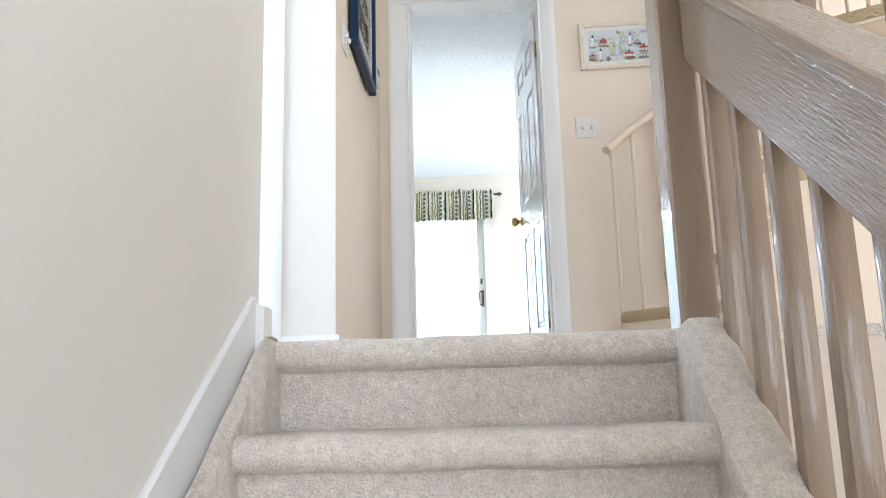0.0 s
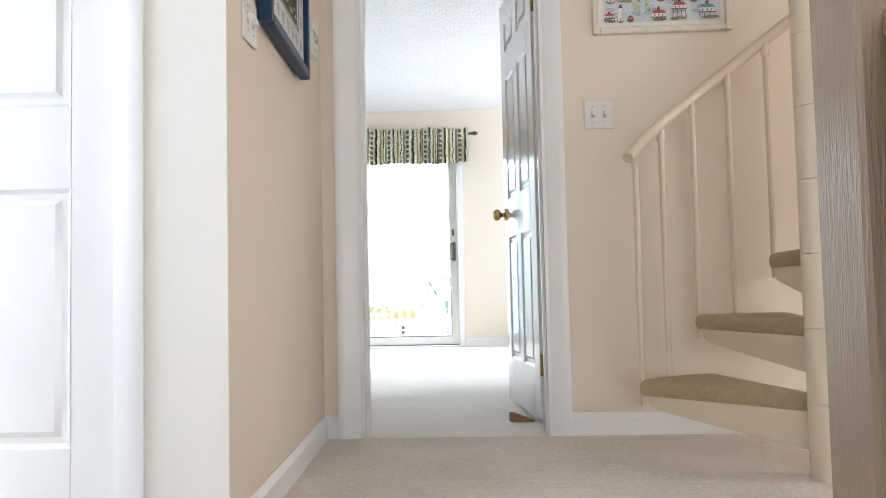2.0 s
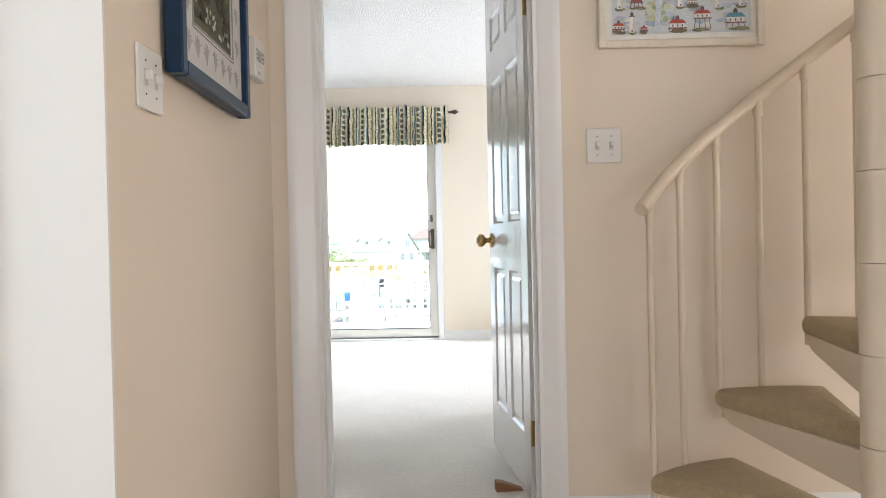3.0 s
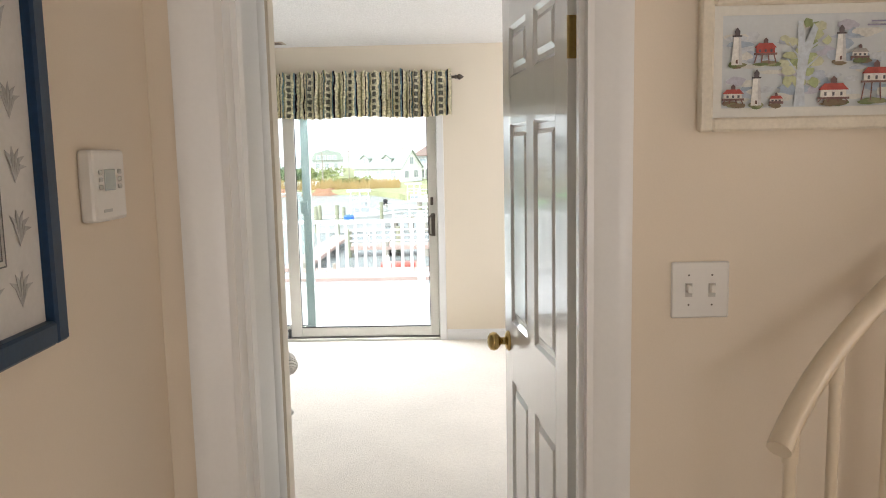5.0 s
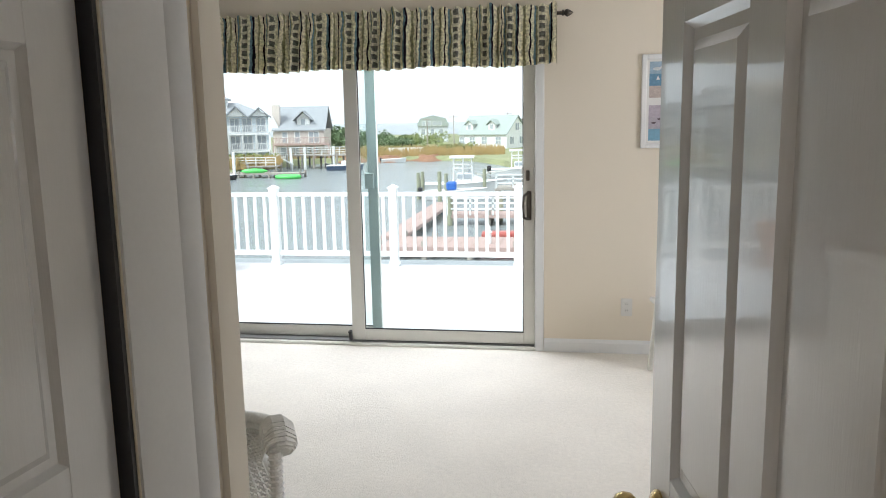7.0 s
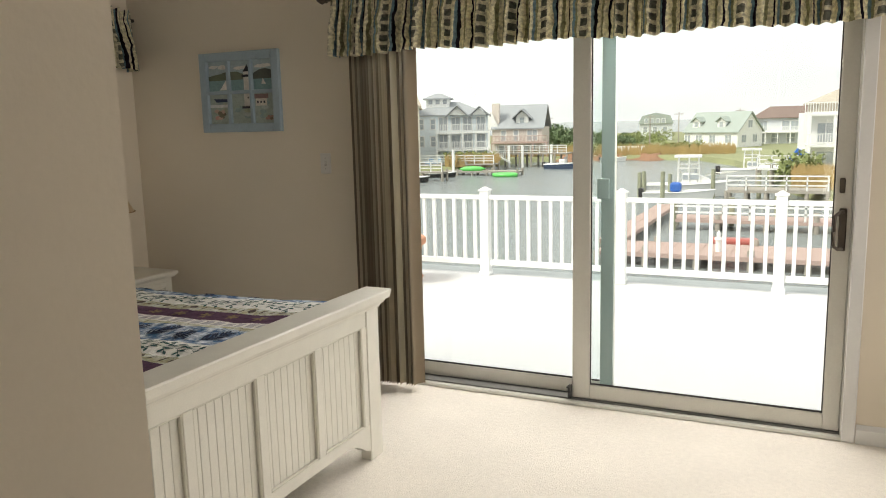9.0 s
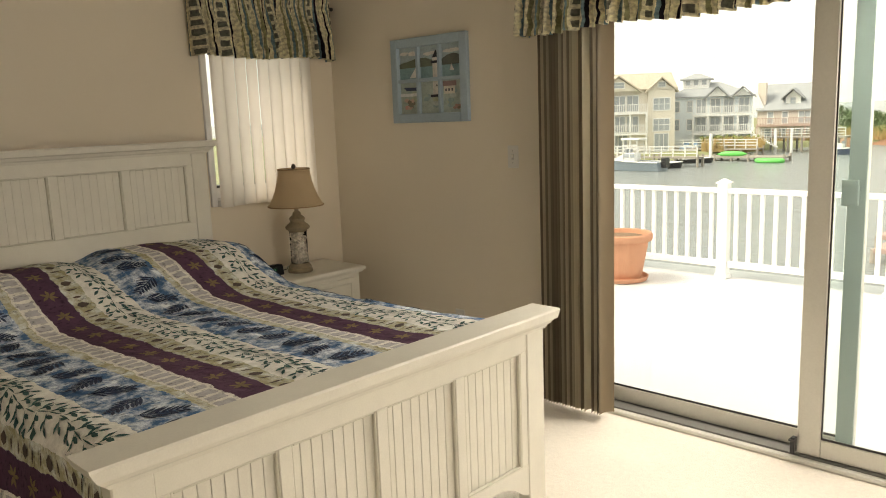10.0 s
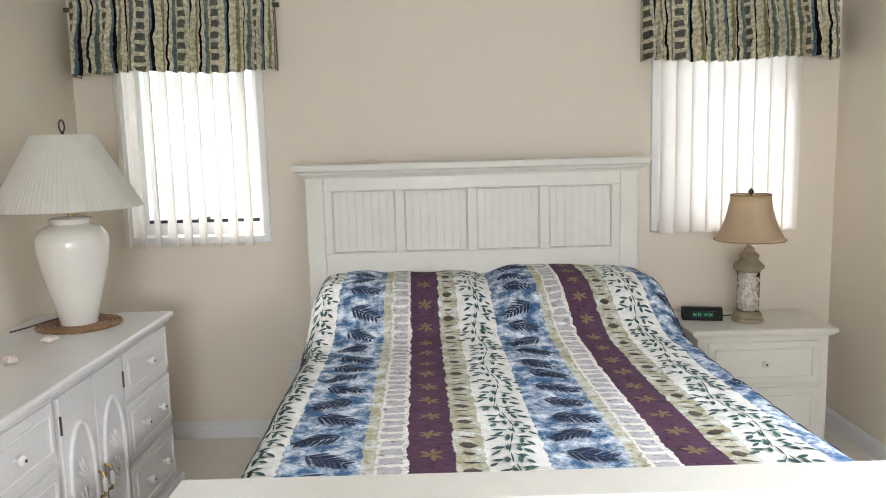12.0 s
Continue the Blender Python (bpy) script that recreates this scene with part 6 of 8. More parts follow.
for x in (-0.036, -0.014, 0.014, 0.036):
    box(bm, x - 0.006, 0.0, 0.022, x - 0.004, 0.002, 0.04)
    box(bm, x + 0.004, 0.0, 0.022, x + 0.006, 0.002, 0.04)
    box(bm, x - 0.006, 0.0, 0.03, x + 0.006, 0.002, 0.032)
dm, dn, dl, db = nodes_of("display_glow")
db.inputs["Emission Color"].default_value, db.inputs["Emission Strength"].default_value = (0.15, 0.8, 0.35, 1), 0.25
db.inputs["Base Color"].default_value = (0.02, 0.1, 0.05, 1)
part("digit", bm, dm, clock, "dim green digits")
bm = bmesh.new()
sweep(bm, [(0.07, 0.09, 0.01), (0.11, 0.10, 0.006), (0.16, 0.12, 0.006), (0.2, 0.2, 0.006)], 0.003, 6)
part("cord", bm, DARK, clock)

# ---- dresser ----
LIMED = mat("white_painted_dresser", (0.77, 0.755, 0.735), 0.3, vary=0.05, scale=6, fine=60, bump=0.15, coat=0.3)
dr = thing("dresser", "white painted dresser with arched doors and small drawers", "dresser", pose(-3.70, 5.43, 0, 0, 0, 180) @ Matrix.Diagonal((-1, 1, 1, 1)))
DX, DZ = 1.50, 0.785
moulded_top("top", 0, DX, 0, 0.545, DZ, dr, LIMED, 0.036)
part("body", boxed(0.03, 0.035, 0.06, DX - 0.03, 0.535, DZ - 0.034, 0.003), LIMED, dr)
bm = boxed(0.0, 0.005, 0, DX, 0.54, 0.075, 0.004)
part("plinth", bm, LIMED, dr)
zz = [(0.56, 0.735), (0.33, 0.535), (0.10, 0.305)]
for bank in (0.055, DX - 0.055 - 0.44):
    for i, (z0, z1) in enumerate(zz):
        drawer_front(dr, bank, bank + 0.44, z0, z1, 0.035, 1 if i == 0 else 2, mt=LIMED)
CARVE = LIMED
for k in range(2):
    x0 = 0.515 + 0.238 * k
    d = part("door", boxed(x0, 0.017, 0.10, x0 + 0.228, 0.035, 0.735, 0.003), LIMED, dr, "white cabinet door with a carved arch")
    bm = bmesh.new()
    c = x0 + 0.114
    arch = [(x0 + 0.035, 0, 0.15), (x0 + 0.035, 0, 0.42)]
    arch += [(c - 0.079 * math.cos(a), 0, 0.42 + 0.20 * math.sin(a) ** 0.8) for a in [math.pi * q / 16 for q in range(1, 16)]]
    arch += [(x0 + 0.193, 0, 0.42), (x0 + 0.193, 0, 0.15), (x0 + 0.035, 0, 0.15)]
    sweep(bm, [(x, 0.014, z) for x, _, z in arch], 0.008, 8)
    part("arch_moulding", bm, CARVE, d, smooth=60)
    bm = bmesh.new()
    for z, rr in ((0.34, 0.05), (0.45, 0.04)):
        for s in range(5):
            a = radians(30 + 30 * s)
            sweep(bm, [(c, 0.014, z), (c + rr * 0.6 * math.cos(a), 0.010, z + rr * 0.6 * math.sin(a)), (c + rr * math.cos(a), 0.014, z + rr * 1.4 * math.sin(a))], lambda u: 0.010 * (1 - 0.6 * u), 6)
    part("carving", bm, CARVE, d, smooth=60)
    hx = x0 + (0.205 if k == 0 else 0.022)
    bm = bmesh.new()
    sweep(bm, [(hx, 0.016, 0.42), (hx, -0.004, 0.415), (hx, -0.008, 0.39), (hx, -0.008, 0.36), (hx, -0.004, 0.335), (hx, 0.016, 0.33)], 0.005, 8)
    h = part("pull", bm, BRASS, d, "brass and white drop pull", smooth=60)
    bm = bmesh.new()
    lathe(bm, [(0.006, 0.35), (0.009, 0.36), (0.009, 0.39), (0.006, 0.40)], 12, Matrix.Translation((hx, -0.008, 0)))
    part("pull_grip", bm, PLASTIC, h, smooth=50)
    bm = boxed(x0 + (0.0 if k == 0 else 0.222), 0.012, 0.62, x0 + (0.006 if k == 0 else 0.228), 0.018, 0.68, 0.001)
    part("hinge", bm, BRONZE, d)

big = thing("ceramic_lamp", "cream ceramic urn lamp with a pleated white shade", "lamp", pose(-3.475, 5.14, DZ + 0.008))
CERAMIC = mat("cream_glazed_ceramic", (0.78, 0.755, 0.68), 0.12, vary=0.02, coat=0.6, bump=0)
bm = bmesh.new()
lathe(bm, [(0.066, 0.0), (0.070, 0.006), (0.069, 0.016), (0.074, 0.03), (0.088, 0.09), (0.106, 0.16), (0.122, 0.23), (0.131, 0.29), (0.133, 0.325), (0.126, 0.355), (0.105, 0.378), (0.078, 0.388), (0.070, 0.393), (0.072, 0.405), (0.078, 0.412), (0.062, 0.418), (0.02, 0.420)], 40)
part("urn", bm, CERAMIC, big, "glossy cream ceramic urn", smooth=60)
bm = bmesh.new()
rod(bm, (0, 0, 0.41), (0, 0, 0.72), 0.008, seg=10)
part("stem", bm, BRASS, big, "brass stem")
bm = bmesh.new()
nn = 180
lo, hi = [], []
for k in range(nn):
    a = 2 * math.pi * k / nn
    w = 0.003 * (k % 2)
    lo.append(bm.verts.new(((0.268 + w) * math.cos(a), (0.268 + w) * math.sin(a), 0.452)))
    hi.append(bm.verts.new(((0.112 + w * 0.6) * math.cos(a), (0.112 + w * 0.6) * math.sin(a), 0.728)))
for k in range(nn):
    bm.faces.new((lo[k], lo[(k + 1) % nn], hi[(k + 1) % nn], hi[k]))
shd = part("shade", bm, thin_mat("white_pleated_shade", (0.88, 0.86, 0.80), 0.4), big, "white pleated fabric shade")
shd.modifiers.new("thickness", "SOLIDIFY").thickness = 0.002
bm = bmesh.new()
sweep(bm, [(0.022 * math.sin(2 * math.pi * k / 20), 0, 0.762 - 0.022 * math.cos(2 * math.pi * k / 20)) for k in range(21)], 0.0035, 6)
rod(bm, (0, 0, 0.72), (0, 0, 0.742), 0.006, seg=8)
part("finial", bm, BRONZE, big, "dark metal ring finial", smooth=60)
WOVEN = mat("woven_brown_rattan", (0.30, 0.17, 0.09), 0.6, vary=0.35, scale=60, fine=200, bump=0.5)
trivet = thing("woven_mat", "round woven rattan mat under the ceramic lamp", "mat", pose(-3.475, 5.14, DZ))
bm = bmesh.new()
for q in range(9):
    rr = 0.02 + 0.0165 * q
    sweep(bm, [(rr * math.cos(2 * math.pi * k / 48), rr * math.sin(2 * math.pi * k / 48), 0.004 + 0.002 * (k % 2)) for k in range(49)], 0.0062, 6)
part("coil", bm, WOVEN, trivet, smooth=60)
bm = bmesh.new()
sweep(bm, [(-3.62, 5.12, DZ + 0.006), (-3.60, 5.06, DZ + 0.02), (-3.50, 5.0, DZ + 0.012), (-3.44, 4.96, DZ + 0.005), (-3.36, 4.93, DZ + 0.005)], 0.003, 6)
tagged(mesh_object("lamp_cord", bm, DARK, True), "thin black lamp cord on the dresser", "cord")
for n_, (x, y, s) in enumerate(((-3.21, 5.155, 1.0), (-2.94, 5.16, 1.1))):
    bm = bmesh.new()
    prof = [(0.003, -0.030), (0.010, -0.024), (0.017, -0.010), (0.022, 0.004), (0.018, 0.016), (0.010, 0.024), (0.002, 0.032)]
    lathe(bm, prof, 16, Matrix.Rotation(radians(90), 4, "X"))
    for v in bm.verts:
        v.co += 0.0035 * Vector((noise.noise(v.co * 90), noise.noise(v.co * 80 + Vector((5, 0, 0))), noise.noise(v.co * 85 + Vector((9, 0, 0)))))
        v.co.z = max(v.co.z * 0.8, -0.012)
    bmesh.ops.recalc_face_normals(bm, faces=bm.faces[:])
    ob = tagged(mesh_object("seashell", bm, mat("shell_pearl", (0.70, 0.60, 0.52), 0.35, vary=0.35, scale=70), True), "small knobbly seashell lying on the dresser", "seashell", "shells on the dresser")
    ob.matrix_basis = pose(x, y, DZ + 0.012, 0, 0, 40 + 70 * n_) @ Matrix.Diagonal((s, s, s, 1))


# ---- wicker chairs ----
WICKER = mat("white_painted_wicker", (0.74, 0.72, 0.67), 0.55, vary=0.12, scale=40, fine=160, bump=0.5)


def weave(bm, fn, nu, nv, r=0.0045):
    """A woven sheet over the patch fn(u, v): round canes over and under stakes."""
    for j in range(nv + 1):
        v = j / nv
        pts = []
        for i in range(nu * 2 + 1):
            u = i / (nu * 2)
            p, q, w = fn(u, v), fn(min(1, u + 0.01), v), fn(u, min(1, v + 0.01) if v < 0.99 else v - 0.01)
            nrm = (q - p if u < 0.99 else p - fn(u - 0.01, v)).cross(w - p)
            nrm = nrm.normalized() if nrm.length > 1e-9 else Vector((0, 0, 1))
            pts.append(p + nrm * 0.004 * (1 if (i + j) % 2 else -1))
        sweep(bm, pts, r, 5)
    for i in range(nu + 1):
        sweep(bm, [fn(i / nu, k / 8) for k in range(9)], r, 5)


def wicker_chair(m, label, back=0.86, roll=0.02, splay=1.0, edge=0.62):
    """A barrel-backed wicker chair; it faces +y."""
    c = thing("wicker_chair", label, "chair", m, "white wicker chairs")
    w, d, sh = 0.25, 0.25, 0.43

    def rim(u):
        a = radians(-20 - 140 * u)
        x, y = 0.29 * math.cos(a), 0.24 * math.sin(a) - 0.02
        z = edge + (back - edge) * max(0, math.sin(math.pi * u)) ** 0.8
        return Vector((x, y, z))

    def wallf(u, v):
        t = rim(u)
        b = Vector((t.x * 0.84, t.y * 0.84, sh))
        return b.lerp(t, v)

    bm = bmesh.new()
    weave(bm, wallf, 22, 20)
    part("woven_back", bm, WICKER, c)
    bm = bmesh.new()
    sweep(bm, [rim(k / 30) + Vector((0, 0, 0.004 * math.sin(k * 3))) for k in range(31)], roll, 10)
    turns = int(1.0 / 0.011)
    coil = []
    for k in range(turns * 9 + 1):
        u = k / (turns * 9)
        p, q = rim(u), rim(u + 0.01) if u < 0.99 else rim(u) * 2 - rim(u - 0.01)
        t = (q - p).normalized()
        n1 = t.cross(Vector((0, 0, 1))).normalized()
        n2 = t.cross(n1)
        a = 2 * math.pi * k / 9
        coil.append(p + (n1 * math.cos(a) + n2 * math.sin(a)) * (roll + 0.002))
    sweep(bm, coil, 0.0042, 4)
    part("rolled_rim", bm, WICKER, c, smooth=60)
    bm = bmesh.new()
    weave(bm, lambda u, v: Vector((w * (2 * u - 1) * (0.92 + 0.08 * v), -0.21 + 0.46 * v, sh + 0.006)), 20, 22, 0.006)
    part("woven_seat", bm, WICKER, c)
    bm = bmesh.new()
    sweep(bm, [(-w, -0.2, sh), (-w, 0.25, sh), (w, 0.25, sh), (w, -0.2, sh), (-w, -0.2, sh)], 0.016, 8)
    part("seat_frame", bm, WICKER, c, smooth=60)
    for x, y, o in ((-0.22, 0.23, 0.02), (0.22, 0.23, 0.02), (-0.21, -0.18, -0.07), (0.21, -0.18, -0.07)):
        bm = bmesh.new()
        sweep(bm, [(x * (1 + 0.14 * splay * (1 - k / 16)), y + o * splay * (1 - k / 16), 0.0 + sh * k / 16) for k in range(17)], lambda u: 0.015 + 0.0018 * (int(u * 16) % 2), 8)
        part("leg", bm, WICKER, c, smooth=60)
    return c


wicker_chair(pose(0.78, 7.98, 0.0, 0, 0, 12), "white wicker chair standing by the bedroom wall")
low = wicker_chair(pose(-1.10, 5.59, 0.0, 0, 0, 210), "low white wicker armchair beside the wall's end", 0.54, 0.03, 0.0, 0.54)


def wrapped(bm, path, r, cane, pitch):
    """A tube along a smooth path, bound round and round with cane."""
    sweep(bm, path, r, 10)
    total = sum((Vector(b) - Vector(a)).length for a, b in zip(path, path[1:]))
    turns = int(total / pitch)
    seg = len(path) - 1
    coil = []
    for k in range(turns * 9 + 1):
        u = k / (turns * 9) * seg
        i = min(int(u), seg - 1)
        a, b = Vector(path[i]), Vector(path[i + 1])
        t = (b - a).normalized()
        n1 = t.cross(Vector((1, 0, 0))).normalized()
        rr = r((i + u - i) / seg) if callable(r) else r
        ang = 2 * math.pi * k / 9
        coil.append(a.lerp(b, u - i) + (n1 * math.cos(ang) + t.cross(n1) * math.sin(ang)) * (rr + cane * 0.5))
    sweep(bm, coil, cane, 4)
    return bm


for s in (-1, 1):
    path = []
    for k in range(25):
        u = k / 24
        e = max(0.0, (u - 0.7) / 0.3)
        path.append((s * (0.27 - 0.02 * u), -0.10 + 0.35 * u - 0.012 * e * e, 0.54 + 0.12 * u - 0.055 * e * e))
    part("woven_arm", wrapped(bmesh.new(), path, lambda u: 0.03 + 0.014 * min(1, u * 2) - 0.02 * max(0, (u - 0.93) / 0.07) ** 2, 0.0042, 0.0085), WICKER, low)
    part("arm_post", wrapped(bmesh.new(), [(s * 0.235, 0.232, 0.43 + 0.022 * k) for k in range(9)], 0.016, 0.004, 0.016), WICKER, low)
wicker_chair(pose(1.52, 2.42, 0.0, 0, 0, 100), "white wicker chair on the landing beyond the balusters")

# ---- mirrored closet doors behind the open door ----
for k in range(2):
    y0 = 4.15 + 0.72 * k
    mc = thing("mirror_door", "mirrored closet door with a thin metal frame", "mirror door", pose(0.62, y0, 0), "mirrored closet doors")
    part("mirror", boxed(-0.004, 0.015, 0.05, 0.0, 0.70, 1.98), MIRROR, mc, "mirror glass")
    part("frame", boxed(-0.012, 0.0, 0.02, 0.012, 0.014, 2.0, 0.002), ALU, mc)
    part("frame", boxed(-0.012, 0.701, 0.02, 0.012, 0.715, 2.0, 0.002), ALU, mc)
    part("pull", boxed(-0.016, 0.03, 0.95, -0.004, 0.05, 1.05, 0.002), ALU, mc)
setting("wall_mirror_closet", boxed(0.634, 3.99, 0, 0.74, 5.65, CEIL), WALL_BED, "cream wall behind the mirrored doors", "wall")


# ---- deck ----
DZ0, RAIL_Y = -0.32, 13.05
setting("deck", boxed(-5.6, 8.66, DZ0 - 0.12, 6.0, 13.16, DZ0), DECK, "white vinyl roof deck outside the sliding door", "deck")
setting("deck_edge", boxed(-5.9, 13.16, DZ0 - 0.30, 6.0, 13.62, DZ0 - 0.03), DECK_EDGE, "grey edge strip of the deck", "deck edge")
setting("house_facade", boxed(-4.45, 8.661, -4.0, -2.46, 8.70, 2.9), mat("pale_siding", (0.70, 0.70, 0.68), 0.6, vary=0.04), "pale outside wall", "wall")
setting("house_facade", boxed(-0.16, 8.661, -4.0, 3.4, 8.70, 2.9), mat("pale_siding", (0.70, 0.70, 0.68), 0.6, vary=0.04), "pale outside wall", "wall")
rl = thing("deck_railing", "white vinyl deck railing with square posts", "railing", pose(0, RAIL_Y, DZ0))
XS = [-5.31 + 1.57 * k for k in range(8)]


def rail_post(x, y):
    bm = boxed(x - 0.052, y - 0.052, 0, x + 0.052, y + 0.052, 0.985, 0.004)
    p = part("post", bm, RAIL_W, rl)
    bm = boxed(x - 0.066, y - 0.066, 0.985, x + 0.066, y + 0.066, 1.0, 0.003)
    lathe(bm, [(0.078, 1.0), (0.02, 1.03), (0.002, 1.034)], 4, Matrix.Translation((x, y, 0)) @ Matrix.Rotation(radians(45), 4, "Z"))
    part("post_cap", bm, RAIL_W, p)
    part("post_base", boxed(x - 0.065, y - 0.065, 0, x + 0.065, y + 0.065, 0.05, 0.006), RAIL_W, p)


for k, x in enumerate(XS):
    rail_post(x, 0)
    if k:
        a = XS[k - 1] + 0.052
        part("top_rail", boxed(a, -0.038, 0.885, x - 0.052, 0.038, 0.935, 0.01, seg=2), RAIL_W, rl)
        part("bottom_rail", boxed(a, -0.022, 0.12, x - 0.052, 0.022, 0.185, 0.004), RAIL_W, rl)
        for q in range(11):
            bx = XS[k - 1] + 1.57 * (q + 1) / 12
            part("baluster", boxed(bx - 0.018, -0.018, 0.185, bx + 0.018, 0.018, 0.885), RAIL_W, rl)
for k in range(1, 3):
    y1, y0 = -1.57 * (k - 1), -1.57 * k
    rail_post(XS[0], y0)
    part("top_rail", boxed(XS[0] - 0.038, y0 + 0.052, 0.885, XS[0] + 0.038, y1 - 0.052, 0.935, 0.01), RAIL_W, rl)
    part("bottom_rail", boxed(XS[0] - 0.022, y0 + 0.052, 0.12, XS[0] + 0.022, y1 - 0.052, 0.185), RAIL_W, rl)
    for q in range(11):
        by = y0 + 1.57 * (q + 1) / 12
        part("baluster", boxed(XS[0] - 0.018, by - 0.018, 0.185, XS[0] + 0.018, by + 0.018, 0.885), RAIL_W, rl)

pot = thing("flower_pot", "large terracotta pot with a saucer on the white deck", "pot", pose(-4.55, 12.42, DZ0))
bm = bmesh.new()
lathe(bm, [(0.22, 0.0), (0.255, 0.008), (0.275, 0.05), (0.268, 0.055), (0.24, 0.02), (0.05, 0.018)], 36)
part("saucer", bm, TERRA, pot, smooth=40)
bm = bmesh.new()
lathe(bm, [(0.19, 0.02), (0.205, 0.06), (0.262, 0.36), (0.268, 0.42), (0.30, 0.425), (0.312, 0.445), (0.312, 0.49), (0.298, 0.505), (0.275, 0.50), (0.262, 0.46), (0.05, 0.455)], 36)
part("pot_body", bm, TERRA, pot, smooth=40)
bm = bmesh.new()
lathe(bm, [(0.263, 0.455), (0.20, 0.47), (0.08, 0.475), (0.01, 0.472)], 28)
part("soil", bm, mat("dry_soil", (0.22, 0.14, 0.09), 0.95, vary=0.3, scale=30, fine=120, bump=0.8, depth=0.01), pot, "dry brown soil", smooth=True)

# ---- water and land ----
WATER_Z, LAND_Z = -4.6, -3.9
EYE_X, EYE_Y = -0.4, 4.8


def far(az, dist):
    """A place in the plan by its bearing from the slider and its distance."""
    return EYE_X + dist * math.sin(radians(az)), EYE_Y + dist * math.cos(radians(az))


def water_mat():
    m, n, l, b = nodes_of("grey_bay_water")
    tc, mp, n1, n2, bp, ad = (n.new("ShaderNode" + k) for k in ("TexCoord", "Mapping", "TexNoise", "TexNoise", "Bump", "Math"))
    mp.inputs["Scale"].default_value = (0.35, 1.0, 1.0)
    n1.inputs["Scale"].default_value, n1.inputs["Detail"].default_value = 1.1, 5
    n2.inputs["Scale"].default_value, n2.inputs["Detail"].default_value = 5.0, 3
    l.new(tc.outputs["Object"], mp.inputs[0])
    l.new(mp.outputs[0], n1.inputs["Vector"])
    l.new(mp.outputs[0], n2.inputs["Vector"])
    l.new(n1.outputs["Fac"], ad.inputs[0])
    l.new(n2.outputs["Fac"], ad.inputs[1])
    bp.inputs["Strength"].default_value, bp.inputs["Distance"].default_value = 0.55, 0.35
    l.new(ad.outputs[0], bp.inputs["Height"])
    l.new(bp.outputs[0], b.inputs["Normal"])
    b.inputs["Base Color"].default_value, b.inputs["Roughness"].default_value = (0.23, 0.26, 0.265, 1), 0.2
    return m


setting("ground", boxed(-3000, 14.5, -7.2, 3000, 4500, -6.2), mat("bay_bed", (0.16, 0.14, 0.11), 0.9, vary=0.2, scale=0.2), "muddy bed of the bay", "ground")
setting("water", boxed(-3000, 14.0, -6.1, 3000, 4500, WATER_Z), water_mat(), "grey rippled water of the bay", "water")
GRASS = mat("marsh_grass", (0.25, 0.265, 0.14), 0.95, vary=0.4, scale=0.12, fine=1.5, bump=0.3, depth=0.1)
shore = [(-75, 60), (-50, 74), (-40, 82), (-30, 92), (-24, 99), (-21, 112), (-18, 120), (-14, 123), (-10, 121), (-7, 118), (-4.5, 104), (-2.6, 86), (-1.2, 68), (1.5, 58), (8, 52), (30, 50), (70, 50)]
bm = bmesh.new()
rows = []
for a, d in shore:
    rows.append([bm.verts.new((*far(a, d - 1.2), WATER_Z - 0.4)), bm.verts.new((*far(a, d + 0.6), LAND_Z)), bm.verts.new((*far(a, d + 40), LAND_Z + 0.05)), bm.verts.new((*far(a, 330), LAND_Z + 0.1))])
for a, b in zip(rows, rows[1:]):
    for k in range(3):
        bm.faces.new((a[k], b[k], b[k + 1], a[k + 1]))
bmesh.ops.recalc_face_normals(bm, faces=bm.faces[:])
setting("marsh_land", bm, GRASS, "grassy marsh and yards along the far shore", "land")
MUD = mat("rusty_bank", (0.28, 0.15, 0.09), 0.95, vary=0.3, scale=0.6, fine=6)
bm = bmesh.new()
rows = []
for k in range(30):
    a = -21 + 12 * k / 29
    d = 121 + 2.0 * math.sin(k * 0.9) + (3 if a < -17 else 0)
    rows.append([bm.verts.new((*far(a, d - 2.5), WATER_Z + 0.02)), bm.verts.new((*far(a, d), WATER_Z + 0.35)), bm.verts.new((*far(a, d + 2.4), LAND_Z + 0.25 + 0.1 * math.sin(k * 2.1)))])
for a, b in zip(rows, rows[1:]):
    for k in range(2):
        bm.faces.new((a[k], b[k], b[k + 1], a[k + 1]))
bmesh.ops.recalc_face_normals(bm, faces=bm.faces[:])
setting("mud_bank", bm, MUD, "rust-brown mud bank at the water's edge", "bank")

# ---- houses ----
ROOF_G = mat("grey_green_shingles", (0.36, 0.41, 0.38), 0.9, vary=0.15, scale=1.5, fine=12, bump=0.4, depth=0.03)
ROOF_D = mat("dark_grey_shingles", (0.34, 0.36, 0.38), 0.9, vary=0.15, scale=1.5, fine=12, bump=0.4, depth=0.03)
ROOF_T = mat("tan_shingles", (0.47, 0.42, 0.35), 0.9, vary=0.15, scale=1.5, fine=12, bump=0.4, depth=0.03)
ROOF_B = mat("brown_shingles", (0.22, 0.16, 0.14), 0.9, vary=0.15, scale=1.5, fine=12, bump=0.4, depth=0.03)
SID_W = mat("white_house_siding", (0.84, 0.84, 0.83), 0.7, vary=0.03, scale=0.8)
SID_B = mat("pale_blue_siding", (0.76, 0.83, 0.88), 0.7, vary=0.03, scale=0.8)
SID_T = mat("beige_siding", (0.76, 0.71, 0.63), 0.7, vary=0.03, scale=0.8)
SID_P = mat("pinkish_cedar_siding", (0.62, 0.565, 0.52), 0.8, vary=0.08, scale=0.8)
SID_G = mat("light_grey_siding", (0.66, 0.69, 0.72), 0.7, vary=0.04, scale=0.8)
